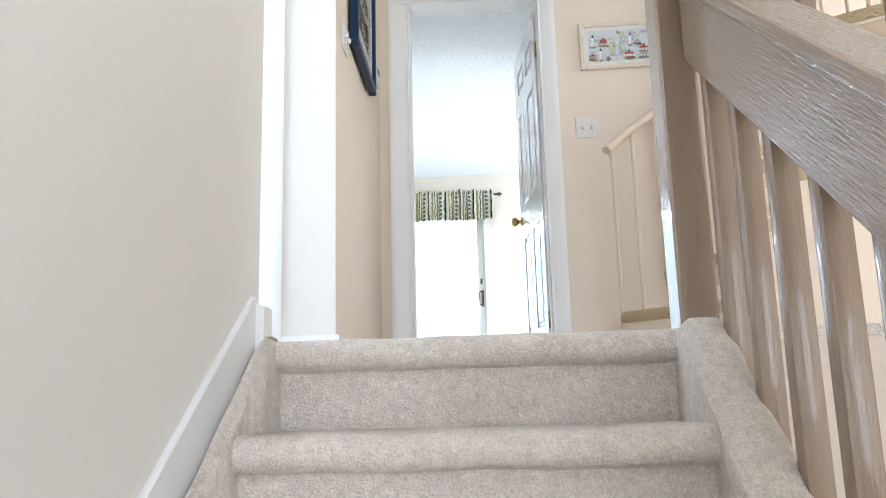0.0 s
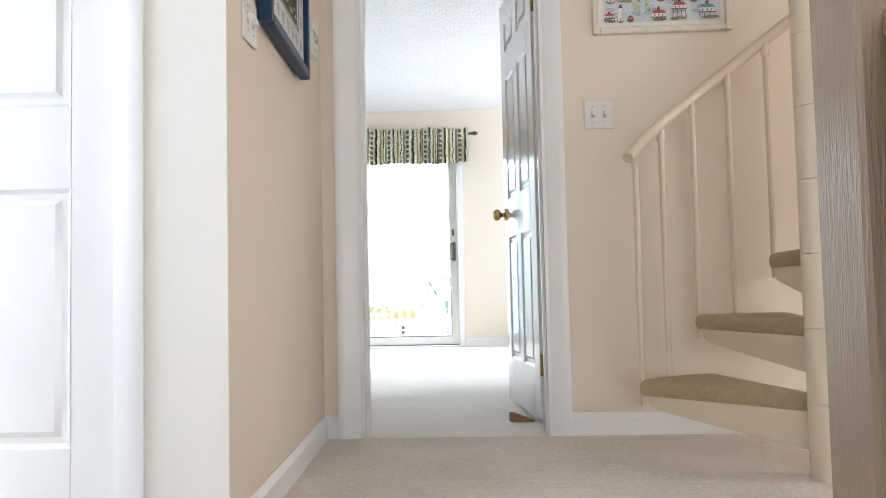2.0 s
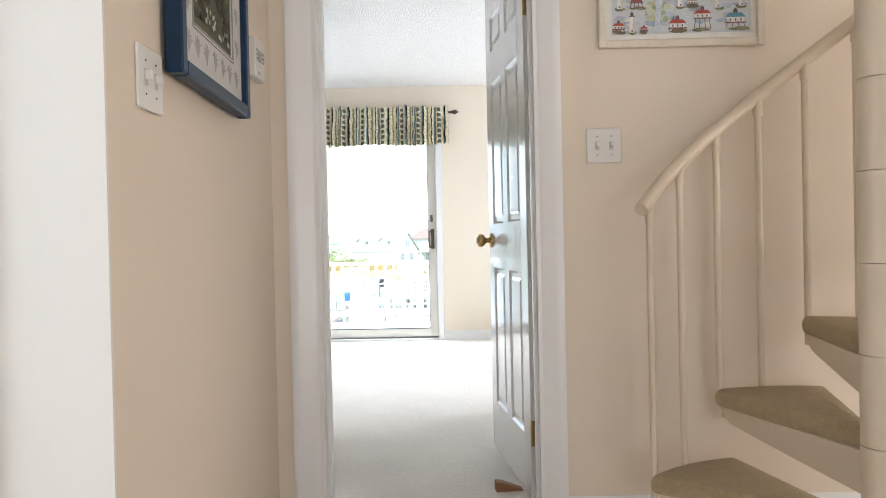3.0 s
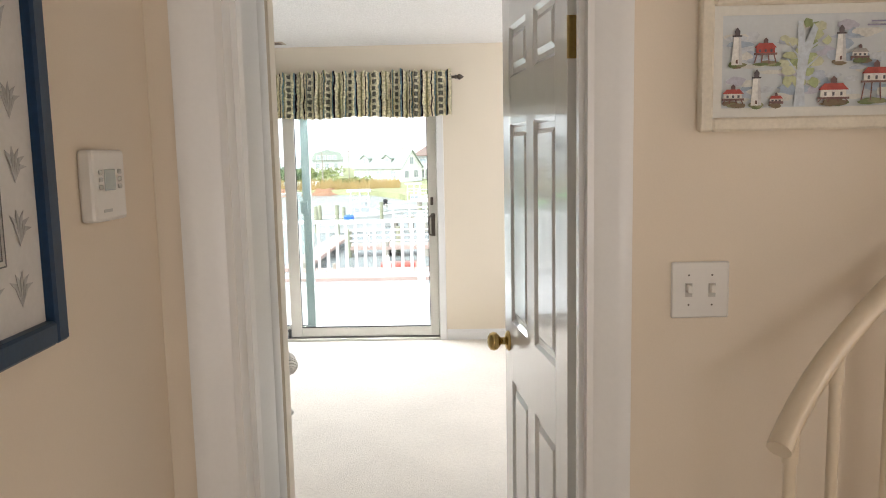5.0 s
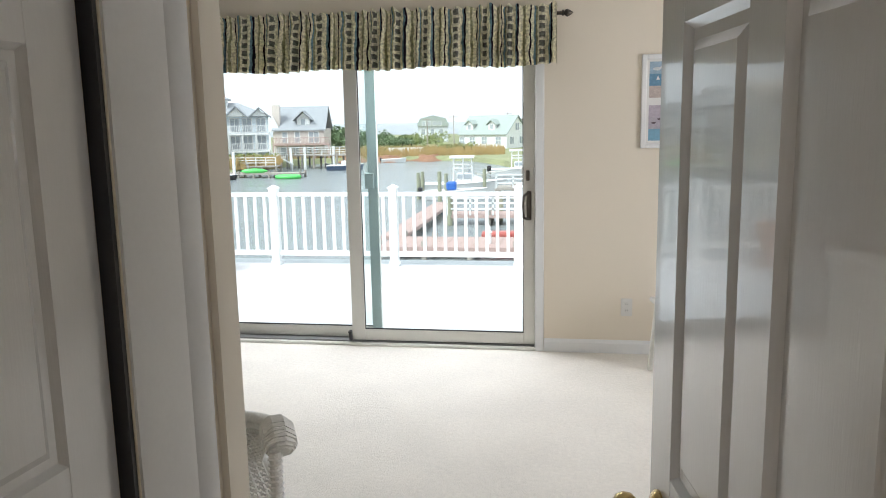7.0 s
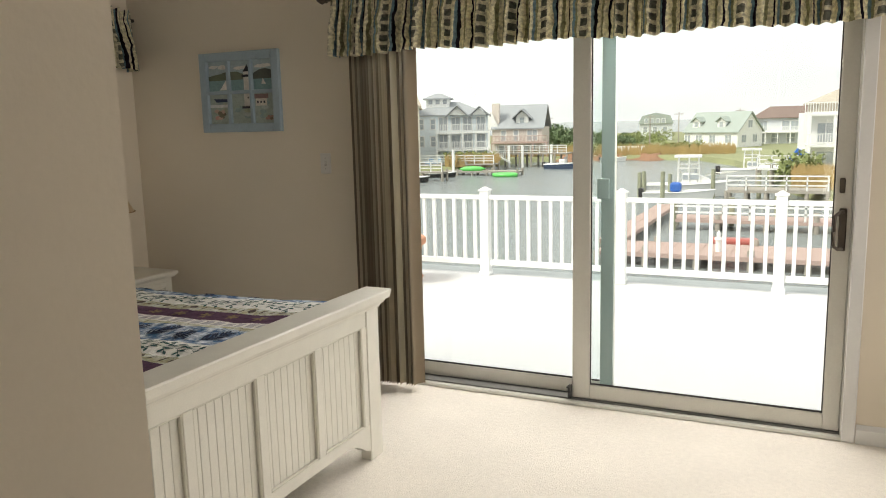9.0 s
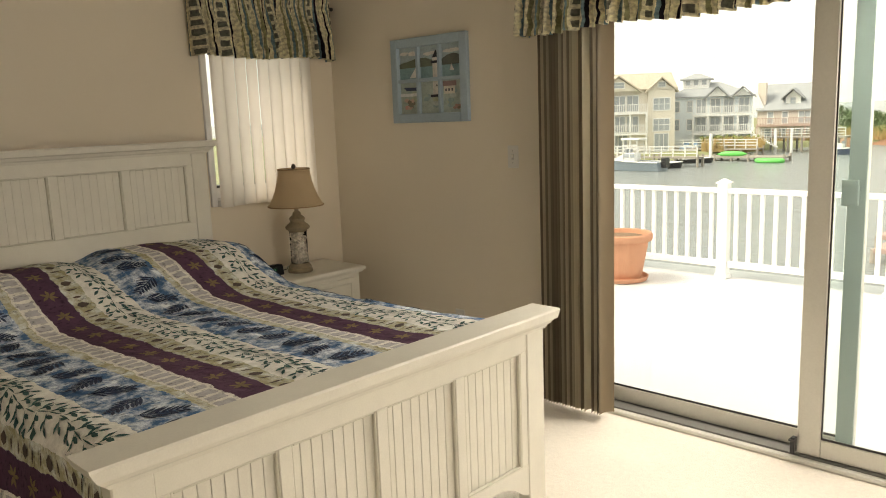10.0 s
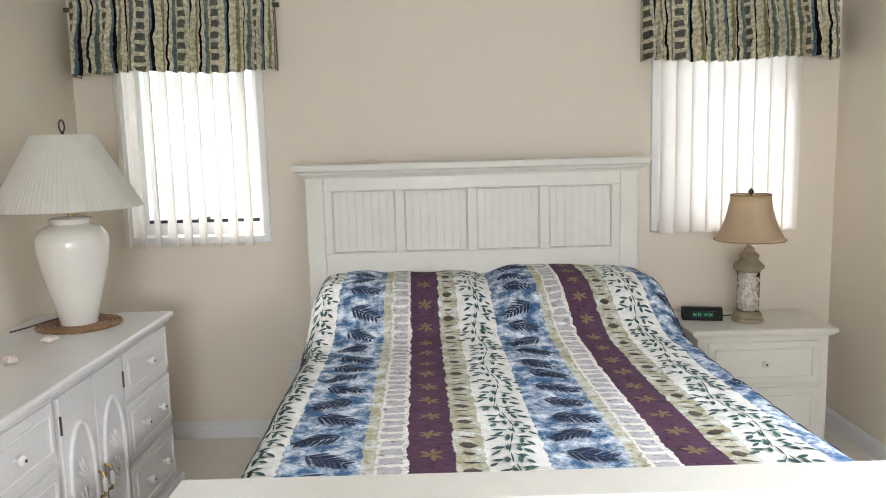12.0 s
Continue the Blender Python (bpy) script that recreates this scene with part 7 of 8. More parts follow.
# Pane colour lightened: the sky's reflection is put into the base colour.
PANE = mat("sky_toned_window_glass", (0.38, 0.42, 0.45), 0.1, vary=0.15, scale=0.7, bump=0)
WOOD_R = mat("red_brown_deck_wood", (0.44, 0.32, 0.285), 0.8, vary=0.15, scale=2, fine=20)
WOOD_G = mat("weathered_dock_wood", (0.36, 0.33, 0.29), 0.9, vary=0.2, scale=2, fine=20)
WHITE_OUT = mat("white_outdoor_paint", (0.82, 0.82, 0.81), 0.5, vary=0.03)


def gable(bm, x0, x1, y0, y1, z0, z1, ridge_along_x=True, over=0.35, thick=0.18):
    """A pitched roof with eaves and thickness."""
    if ridge_along_x:
        ym = (y0 + y1) / 2
        s = (z1 - z0) / (ym - y0)
        pts = [(y0 - over, z0 - over * s), (ym, z1), (y1 + over, z0 - over * s), (y1 + over, z0 - over * s + thick), (ym, z1 + thick), (y0 - over, z0 - over * s + thick)]
        extrude_profile(bm, pts, 0, x0 - over, x1 + over)
    else:
        xm = (x0 + x1) / 2
        s = (z1 - z0) / (xm - x0)
        pts = [(x0 - over, z0 - over * s), (xm, z1), (x1 + over, z0 - over * s), (x1 + over, z0 - over * s + thick), (xm, z1 + thick), (x0 - over, z0 - over * s + thick)]
        extrude_profile(bm, pts, 1, y0 - over, y1 + over)


def gable_end(bm, x0, x1, y, t, z0, z1):
    xm = (x0 + x1) / 2
    extrude_profile(bm, [(x0, z0), (x1, z0), (xm, z1)], 1, y, y + t)


def hip(bm, x0, x1, y0, y1, z0, z1, over=0.4, top=0.25):
    a = [bm.verts.new(c) for c in ((x0 - over, y0 - over, z0), (x1 + over, y0 - over, z0), (x1 + over, y1 + over, z0), (x0 - over, y1 + over, z0))]
    low = [bm.verts.new((v.co.x, v.co.y, z0 - 0.15)) for v in a]
    cx, cy = (x1 - x0) * (1 - top) / 2, (y1 - y0) / 2
    r = [bm.verts.new((x0 + cx, y0 + cy, z1)), bm.verts.new((x1 - cx, y0 + cy, z1))]
    bm.faces.new((a[0], a[1], r[1], r[0]))
    bm.faces.new((a[1], a[2], r[1]))
    bm.faces.new((a[2], a[3], r[0], r[1]))
    bm.faces.new((a[3], a[0], r[0]))
    for k in range(4):
        bm.faces.new((a[k], a[(k + 1) % 4], low[(k + 1) % 4], low[k]))
    bm.faces.new(low)
    bmesh.ops.recalc_face_normals(bm, faces=bm.faces[:])


def house_window(h, x, z, w, ht, y=0.0, mullions=1, door=False):
    win = part("door" if door else "window", boxed(x - w / 2, y - 0.05, z, x + w / 2, y + 0.02, z + ht), PANE, h)
    bm = bmesh.new()
    f = 0.11
    for a, b, c, e in ((x - w / 2 - f, x - w / 2, z - f, z + ht + f), (x + w / 2, x + w / 2 + f, z - f, z + ht + f), (x - w / 2, x + w / 2, z + ht, z + ht + f), (x - w / 2, x + w / 2, z - f, z)):
        box(bm, a, y - 0.09, c, b, y + 0.0, e)
    for k in range(mullions):
        xm = x - w / 2 + w * (k + 1) / (mullions + 1)
        box(bm, xm - 0.035, y - 0.08, z, xm + 0.035, y - 0.04, z + ht)
    if not door:
        box(bm, x - w / 2, y - 0.075, z + ht * 0.48, x + w / 2, y - 0.045, z + ht * 0.53)
    part("window_trim", bm, WHITE_OUT, win)


def balcony(h, x0, x1, z, depth, y=0.0, posts=4, rail_mat=None, to_ground=None):
    rail_mat = rail_mat or WHITE_OUT
    b = part("balcony", boxed(x0, y - depth, z - 0.22, x1, y, z), rail_mat, h)
    bm = bmesh.new()
    box(bm, x0, y - depth, z + 0.92, x1, y - depth + 0.07, z + 1.0)
    box(bm, x0, y - depth, z + 0.10, x1, y - depth + 0.05, z + 0.16)
    n = int((x1 - x0) / 0.22)
    for k in range(n + 1):
        xx = x0 + (x1 - x0) * k / n
        box(bm, xx - 0.03, y - depth + 0.005, z, xx + 0.03, y - depth + 0.05, z + 0.95)
    part("balustrade", bm, rail_mat, b)
    if to_ground is not None:
        for k in range(posts):
            xx = x0 + 0.1 + (x1 - x0 - 0.2) * k / (posts - 1)
            part("balcony_post", boxed(xx - 0.11, y - depth, to_ground, xx + 0.11, y - depth + 0.22, z - 0.22), rail_mat, b)
    return b


def house(name, az, dist, turn, label):
    x, y = far(az, dist)
    return thing(name, label, "house", pose(x, y, LAND_Z, 0, 0, -az + turn))


# three-storey beige house
h = house("beach_house", -30.6, 100, 6, "beige three-storey waterfront house with white balconies")
part("walls", boxed(-6.6, 0, 0, 6.6, 9, 7.7), SID_T, h)
bm = bmesh.new()
gable(bm, -6.6, 6.6, 0, 9, 7.7, 9.6)
gable(bm, -2.6, 2.2, -1.4, 4.0, 7.5, 9.2, False)
gable(bm, 3.4, 6.6, -0.6, 4.0, 7.5, 8.9, False)
part("roof", bm, ROOF_T, h)
bm = bmesh.new()
gable_end(bm, -2.5, 2.1, -1.3, 0.2, 7.5, 9.1)
gable_end(bm, 3.5, 6.5, -0.5, 0.2, 7.5, 8.8)
box(bm, 3.4, -0.5, 0, 6.6, 0, 7.6)
part("gable_wall", bm, SID_T, h)
for z in (5.1, 2.6):
    house_window(h, 5.0, z, 1.9, 1.4, -0.5, 2)
    house_window(h, -4.9, z + 0.1, 1.0, 1.4)
    for x in (-1.8, 0.0, 1.6):
        house_window(h, x, z - 0.1, 1.3, 1.9, 0, 1, True)
    balcony(h, -2.8, 3.2, z - 0.2, 1.5, 0, 4, None, z - 2.6 if z > 3 else 0)
house_window(h, -0.2, 7.9, 1.2, 0.6, -1.3, 0)
house_window(h, 5.0, 7.9, 0.8, 0.5, -0.5, 0)
for x in (-2.0, 0.1, 5.0):
    house_window(h, x, 0.1, 1.6, 2.1, -0.5 if x > 3 else 0, 2, True)

h = house("beach_house", -35.5, 98, 0, "grey and white waterfront house with balconies")
part("walls", boxed(-5, 0, 0, 3.4, 8, 5.2), SID_G, h)
bm = bmesh.new()
gable(bm, -5, 3.4, 0, 8, 5.2, 7.2)
part("roof", bm, ROOF_T, h)
balcony(h, -1.5, 3.2, 2.6, 1.4)
for x in (-3.4, 0.0, 2.0):
    house_window(h, x, 2.9, 1.2, 1.5, 0)
    house_window(h, x, 0.5, 1.4, 1.4, 0)

# pale blue house with a cupola
h = house("blue_house", -24.6, 106, -4, "pale blue three-storey house with a cupola and white porches")
part("walls", boxed(-5.4, 0, 0, 5.0, 9, 6.6), SID_B, h)
bm = bmesh.new()
hip(bm, -5.4, 5.0, 0, 9, 6.6, 8.4)
gable(bm, -0.2, 2.4, -1.6, 3.0, 6.5, 7.7, False)
gable(bm, 2.9, 5.2, -1.2, 3.0, 6.5, 7.5, False)
part("roof", bm, ROOF_D, h)
bm = bmesh.new()
box(bm, -3.4, 2.5, 7.2, -0.2, 5.5, 8.9)
part("cupola", bm, SID_W, h)
bm = bmesh.new()
hip(bm, -3.4, -0.2, 2.5, 5.5, 8.9, 9.6)
part("cupola_roof", bm, ROOF_D, h)
for x in (-2.8, -1.8, -0.8):
    house_window(h, x, 8.1, 0.55, 0.6, 2.5, 0)
bm = bmesh.new()
gable_end(bm, -0.1, 2.3, -1.5, 0.2, 6.5, 7.6)
gable_end(bm, 3.0, 5.1, -1.1, 0.2, 6.5, 7.4)
part("gable_wall", bm, SID_W, h)
for z in (4.6, 2.3):
    for x in (-4.9, -3.9, -2.3):
        house_window(h, x, z + 0.1, 0.6, 1.3, 0, 0)
    for x in (-0.9, 0.8, 2.4, 4.2):
        house_window(h, x, z - 0.1, 1.1, 1.7, 0, 1, True)
    balcony(h, -1.8, 5.4, z - 0.3, 1.8, 0, 5, None, z - 2.6 if z > 3 else 0)
bm = bmesh.new()
for k in range(12):
    box(bm, 4.8 + 0.28 * k, -3.2, 1.95 - 0.17 * k, 5.15 + 0.28 * k, -1.9, 2.05 - 0.17 * k)
    box(bm, 4.95 + 0.28 * k, -3.2, 1.95 - 0.17 * k, 5.0 + 0.28 * k, -3.15, 2.95 - 0.17 * k)
part("outside_stairs", bm, WHITE_OUT, h, "white outside stairs")

# cedar house with a long deck
h = house("cedar_house", -19.5, 124, -10, "pinkish cedar house with a grey roof and a brown deck")
part("walls", boxed(-4.2, 0, 0, 3.6, 8, 4.6), SID_P, h)
bm = bmesh.new()
gable(bm, -4.2, 3.6, 0, 8, 4.6, 8.0)
gable(bm, -0.9, 1.5, 0.3, 4, 6.2, 7.3, False)
part("roof", bm, ROOF_D, h)
bm = boxed(-0.7, 0.6, 4.9, 1.3, 3, 6.3)
gable_end(bm, -0.7, 1.3, 0.6, 0.2, 6.2, 7.1)
gable_end(bm, -6, -3.2, 0.0, 0.2, 4.2, 7.2)
part("dormer", bm, SID_W, h, "white dormer")
house_window(h, 0.3, 5.2, 0.7, 0.9, 0.6, 0)
part("chimney", boxed(-4.5, 0.4, 0, -3.4, 1.5, 8.4), mat("tan_brick_chimney", (0.68, 0.61, 0.56), 0.9, vary=0.1, scale=3), h)
balcony(h, -4.2, 4.6, 2.3, 1.8, 0, 5, WOOD_R, 0)
for x in (-2.6, -0.6, 1.6, 2.4):
    house_window(h, x, 2.5, 0.7, 1.6, 0, 0)
    house_window(h, x - 0.3, 0.4, 0.8, 1.3, 0, 0)

# white cape with two dormers
h = house("white_cape_house", -6.1, 150, -33, "white cape house with a grey-green roof and two dormers")
part("walls", boxed(-5.6, 0, 0, 5.2, 8, 2.9), SID_W, h)
bm = bmesh.new()
gable(bm, -5.6, 5.2, 0, 8, 2.9, 6.2)
gable(bm, -4.6, -2.8, 0.5, 4, 4.7, 5.4, False, 0.2)
gable(bm, 0.6, 2.4, 0.5, 4, 4.7, 5.4, False, 0.2)
part("roof", bm, ROOF_G, h)
bm = bmesh.new()
for x in (-3.7, 1.5):
    box(bm, x - 0.8, 0.7, 3.4, x + 0.8, 3, 4.75)
    gable_end(bm, x - 0.8, x + 0.8, 0.7, 0.2, 4.7, 5.35)
part("dormer", bm, SID_W, h)
for x in (-3.7, 1.5):
    house_window(h, x, 3.7, 0.7, 0.9, 0.7, 0)
for x in (-5.0, -2.6, 0.2, 3.4):
    house_window(h, x, 0.9, 1.2, 1.3, 0, 1)
bm = bmesh.new()
extrude_profile(bm, [(0.0, 2.9), (8.0, 2.9), (4.0, 6.1)], 0, 5.0, 5.2)
part("gable_wall", bm, SID_W, h)
for y, z, w in ((2.0, 0.9, 1.3), (5.6, 0.9, 1.3), (4.0, 3.5, 1.2)):
    win = part("window", boxed(5.18, y - w / 2, z, 5.25, y + w / 2, z + 1.3), PANE, h)
    part("window_trim", boxed(5.25, y - 0.04, z, 5.27, y + 0.04, z + 1.3), WHITE_OUT, win)
h = house("white_wing_house", -3.75, 156, 40, "white gabled house end beside the cape")
part("walls", boxed(-2.6, 0, 0, 2.6, 7, 3.6), SID_W, h)
bm = bmesh.new()
gable(bm, -2.6, 2.6, 0, 7, 3.6, 5.6, False)
part("roof", bm, ROOF_D, h)
bm = bmesh.new()
gable_end(bm, -2.6, 2.6, 0, 0.2, 3.6, 5.6)
part("gable_wall", bm, SID_B, h)
for x in (-1.2, 1.2):
    house_window(h, x, 2.0, 0.8, 1.1, 0, 0)

h = house("gambrel_house", -9.9, 205, 0, "grey gambrel-roofed house behind the cape")
part("walls", boxed(-3.8, 0, 0, 4.2, 9, 4.2), SID_G, h)
bm = bmesh.new()
extrude_profile(bm, [(-4.2, 4.2), (-3.2, 6.2), (0.2, 7.0), (3.6, 6.2), (4.6, 4.2)], 1, -0.4, 9.4)
part("roof", bm, ROOF_G, h)
for x in (-2.2, -0.8, 0.6, 2.0):
    house_window(h, x, 4.4, 0.8, 1.0, -0.4, 0)
for x in (-2.4, 0.0, 2.4):
    house_window(h, x, 2.2, 1.0, 1.2, 0, 0)

h = house("brown_roof_house", -1.6, 166, -6, "grey house with a brown roof, balcony and wide windows")
part("walls", boxed(-5.2, 0, 0, 6.4, 9, 5.2), SID_G, h)
bm = bmesh.new()
hip(bm, -5.2, 6.4, 0, 9, 5.1, 7.3, 0.6, 0.6)
part("roof", bm, ROOF_B, h)
balcony(h, -5.2, 6.2, 2.4, 1.6, 0, 6, None, 0)
for x in (-3.4, 0.6, 2.2, 4.6):
    house_window(h, x, 2.7, 1.3, 1.7, 0, 1, True)
for x in (-3.6, -1.2, 1.6, 4.0):
    house_window(h, x, 0.4, 1.4, 1.6, 0, 1)

h = house("white_porch_house", 2.3, 80, 10, "white three-level house with stacked porches")
part("walls", boxed(-3.0, 0, 0, 6.5, 9, 5.6), SID_W, h)
bm = bmesh.new()
hip(bm, -2.2, 6.5, 1.5, 9, 6.5, 7.8, 0.4, 0.5)
box(bm, -2.2, 1.5, 5.6, 6.5, 9, 6.5)
part("roof", bm, ROOF_T, h)
balcony(h, -3.8, 6.0, 5.5, 1.6, 0, 5, None, 2.9)
balcony(h, -3.6, 6.0, 2.7, 1.6, 0, 5, None, 0)
for x in (-1.8, 0.6, 3.0):
    for z in (2.9, 0.3):
        house_window(h, x, z, 1.4, 1.7, 0, 1, True)


# ---- docks, boats and clutter on the water ----
def dock(name, x0, x1, y0, y1, z, material, label, piles=6, rail=False, boards=True):
    d = thing(name, label, "dock", pose(0, 0, 0))
    part("decking", boxed(x0, y0, z - 0.16, x1, y1, z), material, d)
    bm = bmesh.new()
    n = piles
    for k in range(n):
        xx = x0 + (x1 - x0) * k / max(1, n - 1)
        for yy in (y0 + 0.15, y1 - 0.15):
            rod(bm, (xx, yy, -6.2), (xx, yy, z - 0.02 + (0.3 if k % 2 else 0.0)), 0.14, seg=9)
    part("piles", bm, WOOD_G, d, "round timber piles")
    if boards:
        bm = bmesh.new()
        step = 0.6
        k = x0
        while k < x1:
            box(bm, k, y0, z, k + step - 0.03, y1, z + 0.02)
            k += step
        part("boards", bm, material, d)["kind"] = "stuff"
    if rail:
        bm = bmesh.new()
        m = int((x1 - x0) / 1.4) + 1
        for k in range(m + 1):
            xx = x0 + (x1 - x0) * k / m
            box(bm, xx - 0.05, y0, z, xx + 0.05, y0 + 0.1, z + 1.05)
        for zz in (0.35, 0.68, 1.0):
            box(bm, x0, y0, z + zz, x1, y0 + 0.08, z + zz + 0.09)
        part("dock_rail", bm, WHITE_OUT, d, "white rail")
    return d


dock("floating_dock", -8.4, 6.0, 36.9, 40.1, -4.05, WOOD_R, "red-brown floating dock near the deck", 8)
dock("floating_dock", -9.1, -7.9, 40.2, 56.0, -4.05, WOOD_R, "red-brown dock finger beside the open water", 2, False)
dock("floating_dock", -7.0, 5.0, 48.2, 50.4, -4.0, WOOD_R, "red-brown dock farther out", 6, True)
dock("timber_dock", -5.5, 1.0, 63, 66, -3.7, WOOD_G, "weathered timber dock with rails", 6, True)
dock("timber_dock", -4.2, 0.2, 76, 80, -2.9, WHITE_OUT, "white railed platform on piles", 5, True)
x, y = far(-22, 92)
dock("timber_dock", x - 5, x + 4.4, y - 1.5, y + 0.6, -4.1, WOOD_G, "low weathered dock by the far shore", 6)
dock("timber_dock", x - 14, x - 1, y + 5, y + 7, -3.6, WOOD_G, "weathered bulkhead walk along the far shore", 8, True)
x, y = far(-18.2, 108)
dock("white_pier", x - 5.5, x + 4.5, y - 1.5, y + 2, -2.75, WOOD_G, "white railed pier on tall piles", 7, True)
x, y = far(-31, 86)
dock("timber_dock", x - 8, x + 9, y + 1, y + 2.5, -3.6, WOOD_G, "dock before the beige house", 8, True)

PILE_GREEN = mat("algae_stained_pile", (0.30, 0.31, 0.22), 0.9, vary=0.25, scale=2)
rp = random.Random(5)
for az, d, top in ((-10.9, 60, -2.5), (-10.6, 63, -2.6), (-9.3, 58, -2.3), (-8.8, 60, -2.6), (-8.5, 44, -2.9), (-4.6, 46, -3.0), (-1.7, 47, -2.9), (-2.9, 62, -2.7), (-5.9, 62, -2.4)):
    bm = bmesh.new()
    x, y = far(az, d)
    rod(bm, (0, 0, -6.2), (0, 0, top), 0.17, 0.15, seg=12)
    p = tagged(mesh_object("mooring_pile", bm, PILE_GREEN, 40), "weathered timber mooring pile standing in the water", "pile", "mooring piles")
    p.matrix_basis = pose(x, y, 0)
for az, d in ((-20.3, 104), (-19.3, 105), (-17.2, 106), (-24.4, 92)):
    x, y = far(az, d)
    p = tagged(mesh_object("white_pile", boxed(-0.14, -0.14, -6.2, 0.14, 0.14, -1.6, 0.02), WHITE_OUT), "white capped pile beside the pier", "pile", "white piles")
    p.matrix_basis = pose(x, y, 0)

HULL_W = mat("white_gelcoat", (0.80, 0.80, 0.79), 0.25, vary=0.02, coat=0.3)
HULL_N = mat("navy_gelcoat", (0.06, 0.09, 0.16), 0.25, vary=0.02, coat=0.3)
HULL_G = mat("grey_blue_gelcoat", (0.25, 0.31, 0.36), 0.25, vary=0.02, coat=0.3)
TARP = mat("blue_tarp", (0.03, 0.14, 0.50), 0.5, vary=0.1, scale=3)


def boat(az, dist, heading, length, hull, label, tower=False, cover=None, console=True):
    x, y = far(az, dist)
    b = thing("motor_boat", label, "boat", pose(x, y, WATER_Z, 0, 0, heading))
    bm = bmesh.new()
    n = 14
    rows = []
    for i in range(n + 1):
        u = i / n
        w = 0.17 * length * (1 - max(0, (u - 0.45) / 0.55) ** 2.2) + 0.01
        sheer = 0.13 * length + 0.05 * length * u ** 2
        xx = length * (u - 0.5) + 0.06 * length * u
        rows.append([bm.verts.new(c) for c in ((xx, -w, sheer), (xx - 0.05 * length * u, -w * 0.75, 0.02), (xx - 0.08 * length * u, 0, -0.25), (xx - 0.05 * length * u, w * 0.75, 0.02), (xx, w, sheer))])
    for a, c in zip(rows, rows[1:]):
        for k in range(4):
            bm.faces.new((a[k], a[k + 1], c[k + 1], c[k]))
        bm.faces.new((a[4], a[0], c[0], c[4]))
    bm.faces.new(rows[0])
    bm.faces.new(rows[-1][::-1])
    bmesh.ops.recalc_face_normals(bm, faces=bm.faces[:])
    hl = part("hull", bm, hull, b)
    bm = bmesh.new()
    for s in (-1, 1):
        sweep(bm, [(length * (i / n - 0.5) + 0.06 * length * i / n, s * (0.17 * length * (1 - max(0, (i / n - 0.45) / 0.55) ** 2.2) + 0.02), 0.13 * length + 0.05 * length * (i / n) ** 2 + 0.02) for i in range(n + 1)], 0.06, 6)
    part("gunwale", bm, HULL_W, hl)
    if console:
        bm = boxed(-0.08 * length, -0.09 * length, 0.14 * length, 0.10 * length, 0.09 * length, 0.27 * length, 0.08, seg=2)
        part("cabin", bm, HULL_W, b)
        part("windscreen", boxed(0.06 * length, -0.085 * length, 0.27 * length, 0.085 * length, 0.085 * length, 0.33 * length), PANE, b)
    if tower:
        part("cabin_window", boxed(-0.075 * length, -0.1 * length, 0.2 * length, 0.11 * length, 0.1 * length, 0.255 * length, 0.02), PANE, b, "dark cabin window band")
        bm = bmesh.new()
        extrude_profile(bm, [(0.1 * length, 0.15 * length), (0.3 * length, 0.165 * length), (0.18 * length, 0.225 * length), (0.1 * length, 0.25 * length)], 1, -0.085 * length, 0.085 * length)
        part("foredeck_cabin", bm, HULL_W, b)
        bm = bmesh.new()
        for sx in (-0.13, 0.0, 0.12):
            for sy in (-0.1, 0.1):
                rod(bm, (sx * length, sy * length, 0.16 * length), (sx * length * 0.9 - 0.03, sy * length * 0.9, 0.46 * length), 0.05, seg=6)
        for z in (0.33, 0.38):
            for sy in (-0.1, 0.1):
                rod(bm, (-0.13 * length, sy * length, z * length), (0.12 * length, sy * length, z * length), 0.035, seg=6)
        part("tower_frame", bm, HULL_W, b)
        bm = boxed(-0.17 * length, -0.12 * length, 0.455 * length, 0.14 * length, 0.12 * length, 0.485 * length, 0.03)
        part("hardtop", bm, HULL_W, b, "white hardtop")
        bm = bmesh.new()
        sweep(bm, [(length * (0.18 + 0.038 * k), 0.13 * length * (1 - (k / 10) ** 2.5), 0.25 * length + 0.004 * length * k) for k in range(11)], 0.03, 5)
        sweep(bm, [(length * (0.18 + 0.038 * k), -0.13 * length * (1 - (k / 10) ** 2.5), 0.25 * length + 0.004 * length * k) for k in range(11)], 0.03, 5)
        part("bow_rail", bm, ALU, b, "thin metal bow rail")
    if cover:
        bm = boxed(-0.1 * length, -0.1 * length, 0.15 * length, 0.06 * length, 0.1 * length, 0.29 * length, 0.15, seg=2)
        part("cover", bm, cover, b)
    bm = boxed(-0.58 * length, -0.06 * length, 0.05 * length, -0.5 * length, 0.06 * length, 0.2 * length, 0.08, seg=2)
    part("outboard_motor", bm, DARK, b, "black outboard motor")
    return b


boat(-7.5, 64, 6, 6.6, HULL_W, "white sport fishing boat with a hardtop tower", True)
boat(-8.3, 59.5, 3, 4.8, HULL_W, "white open boat with a blue cover", False, TARP, False)
boat(-16.4, 101, 0, 4.6, HULL_N, "small navy and white motor boat by the pier", False)
boat(-29.6, 80, 178, 6.6, HULL_G, "grey centre-console boat before the beige house", True)
boat(-27.6, 82, 20, 3.6, DARK, "dark jet ski by the dock", False, None, False)
boat(-12.8, 118, 5, 3.6, HULL_W, "small white boat near the marsh", False, None, False)
boat(-3.4, 84, 5, 6.0, HULL_W, "white boat at the inner dock", True)
boat(-25.4, 89, 15, 3.4, DARK, "dark covered jet ski at the dock", False, None, False)


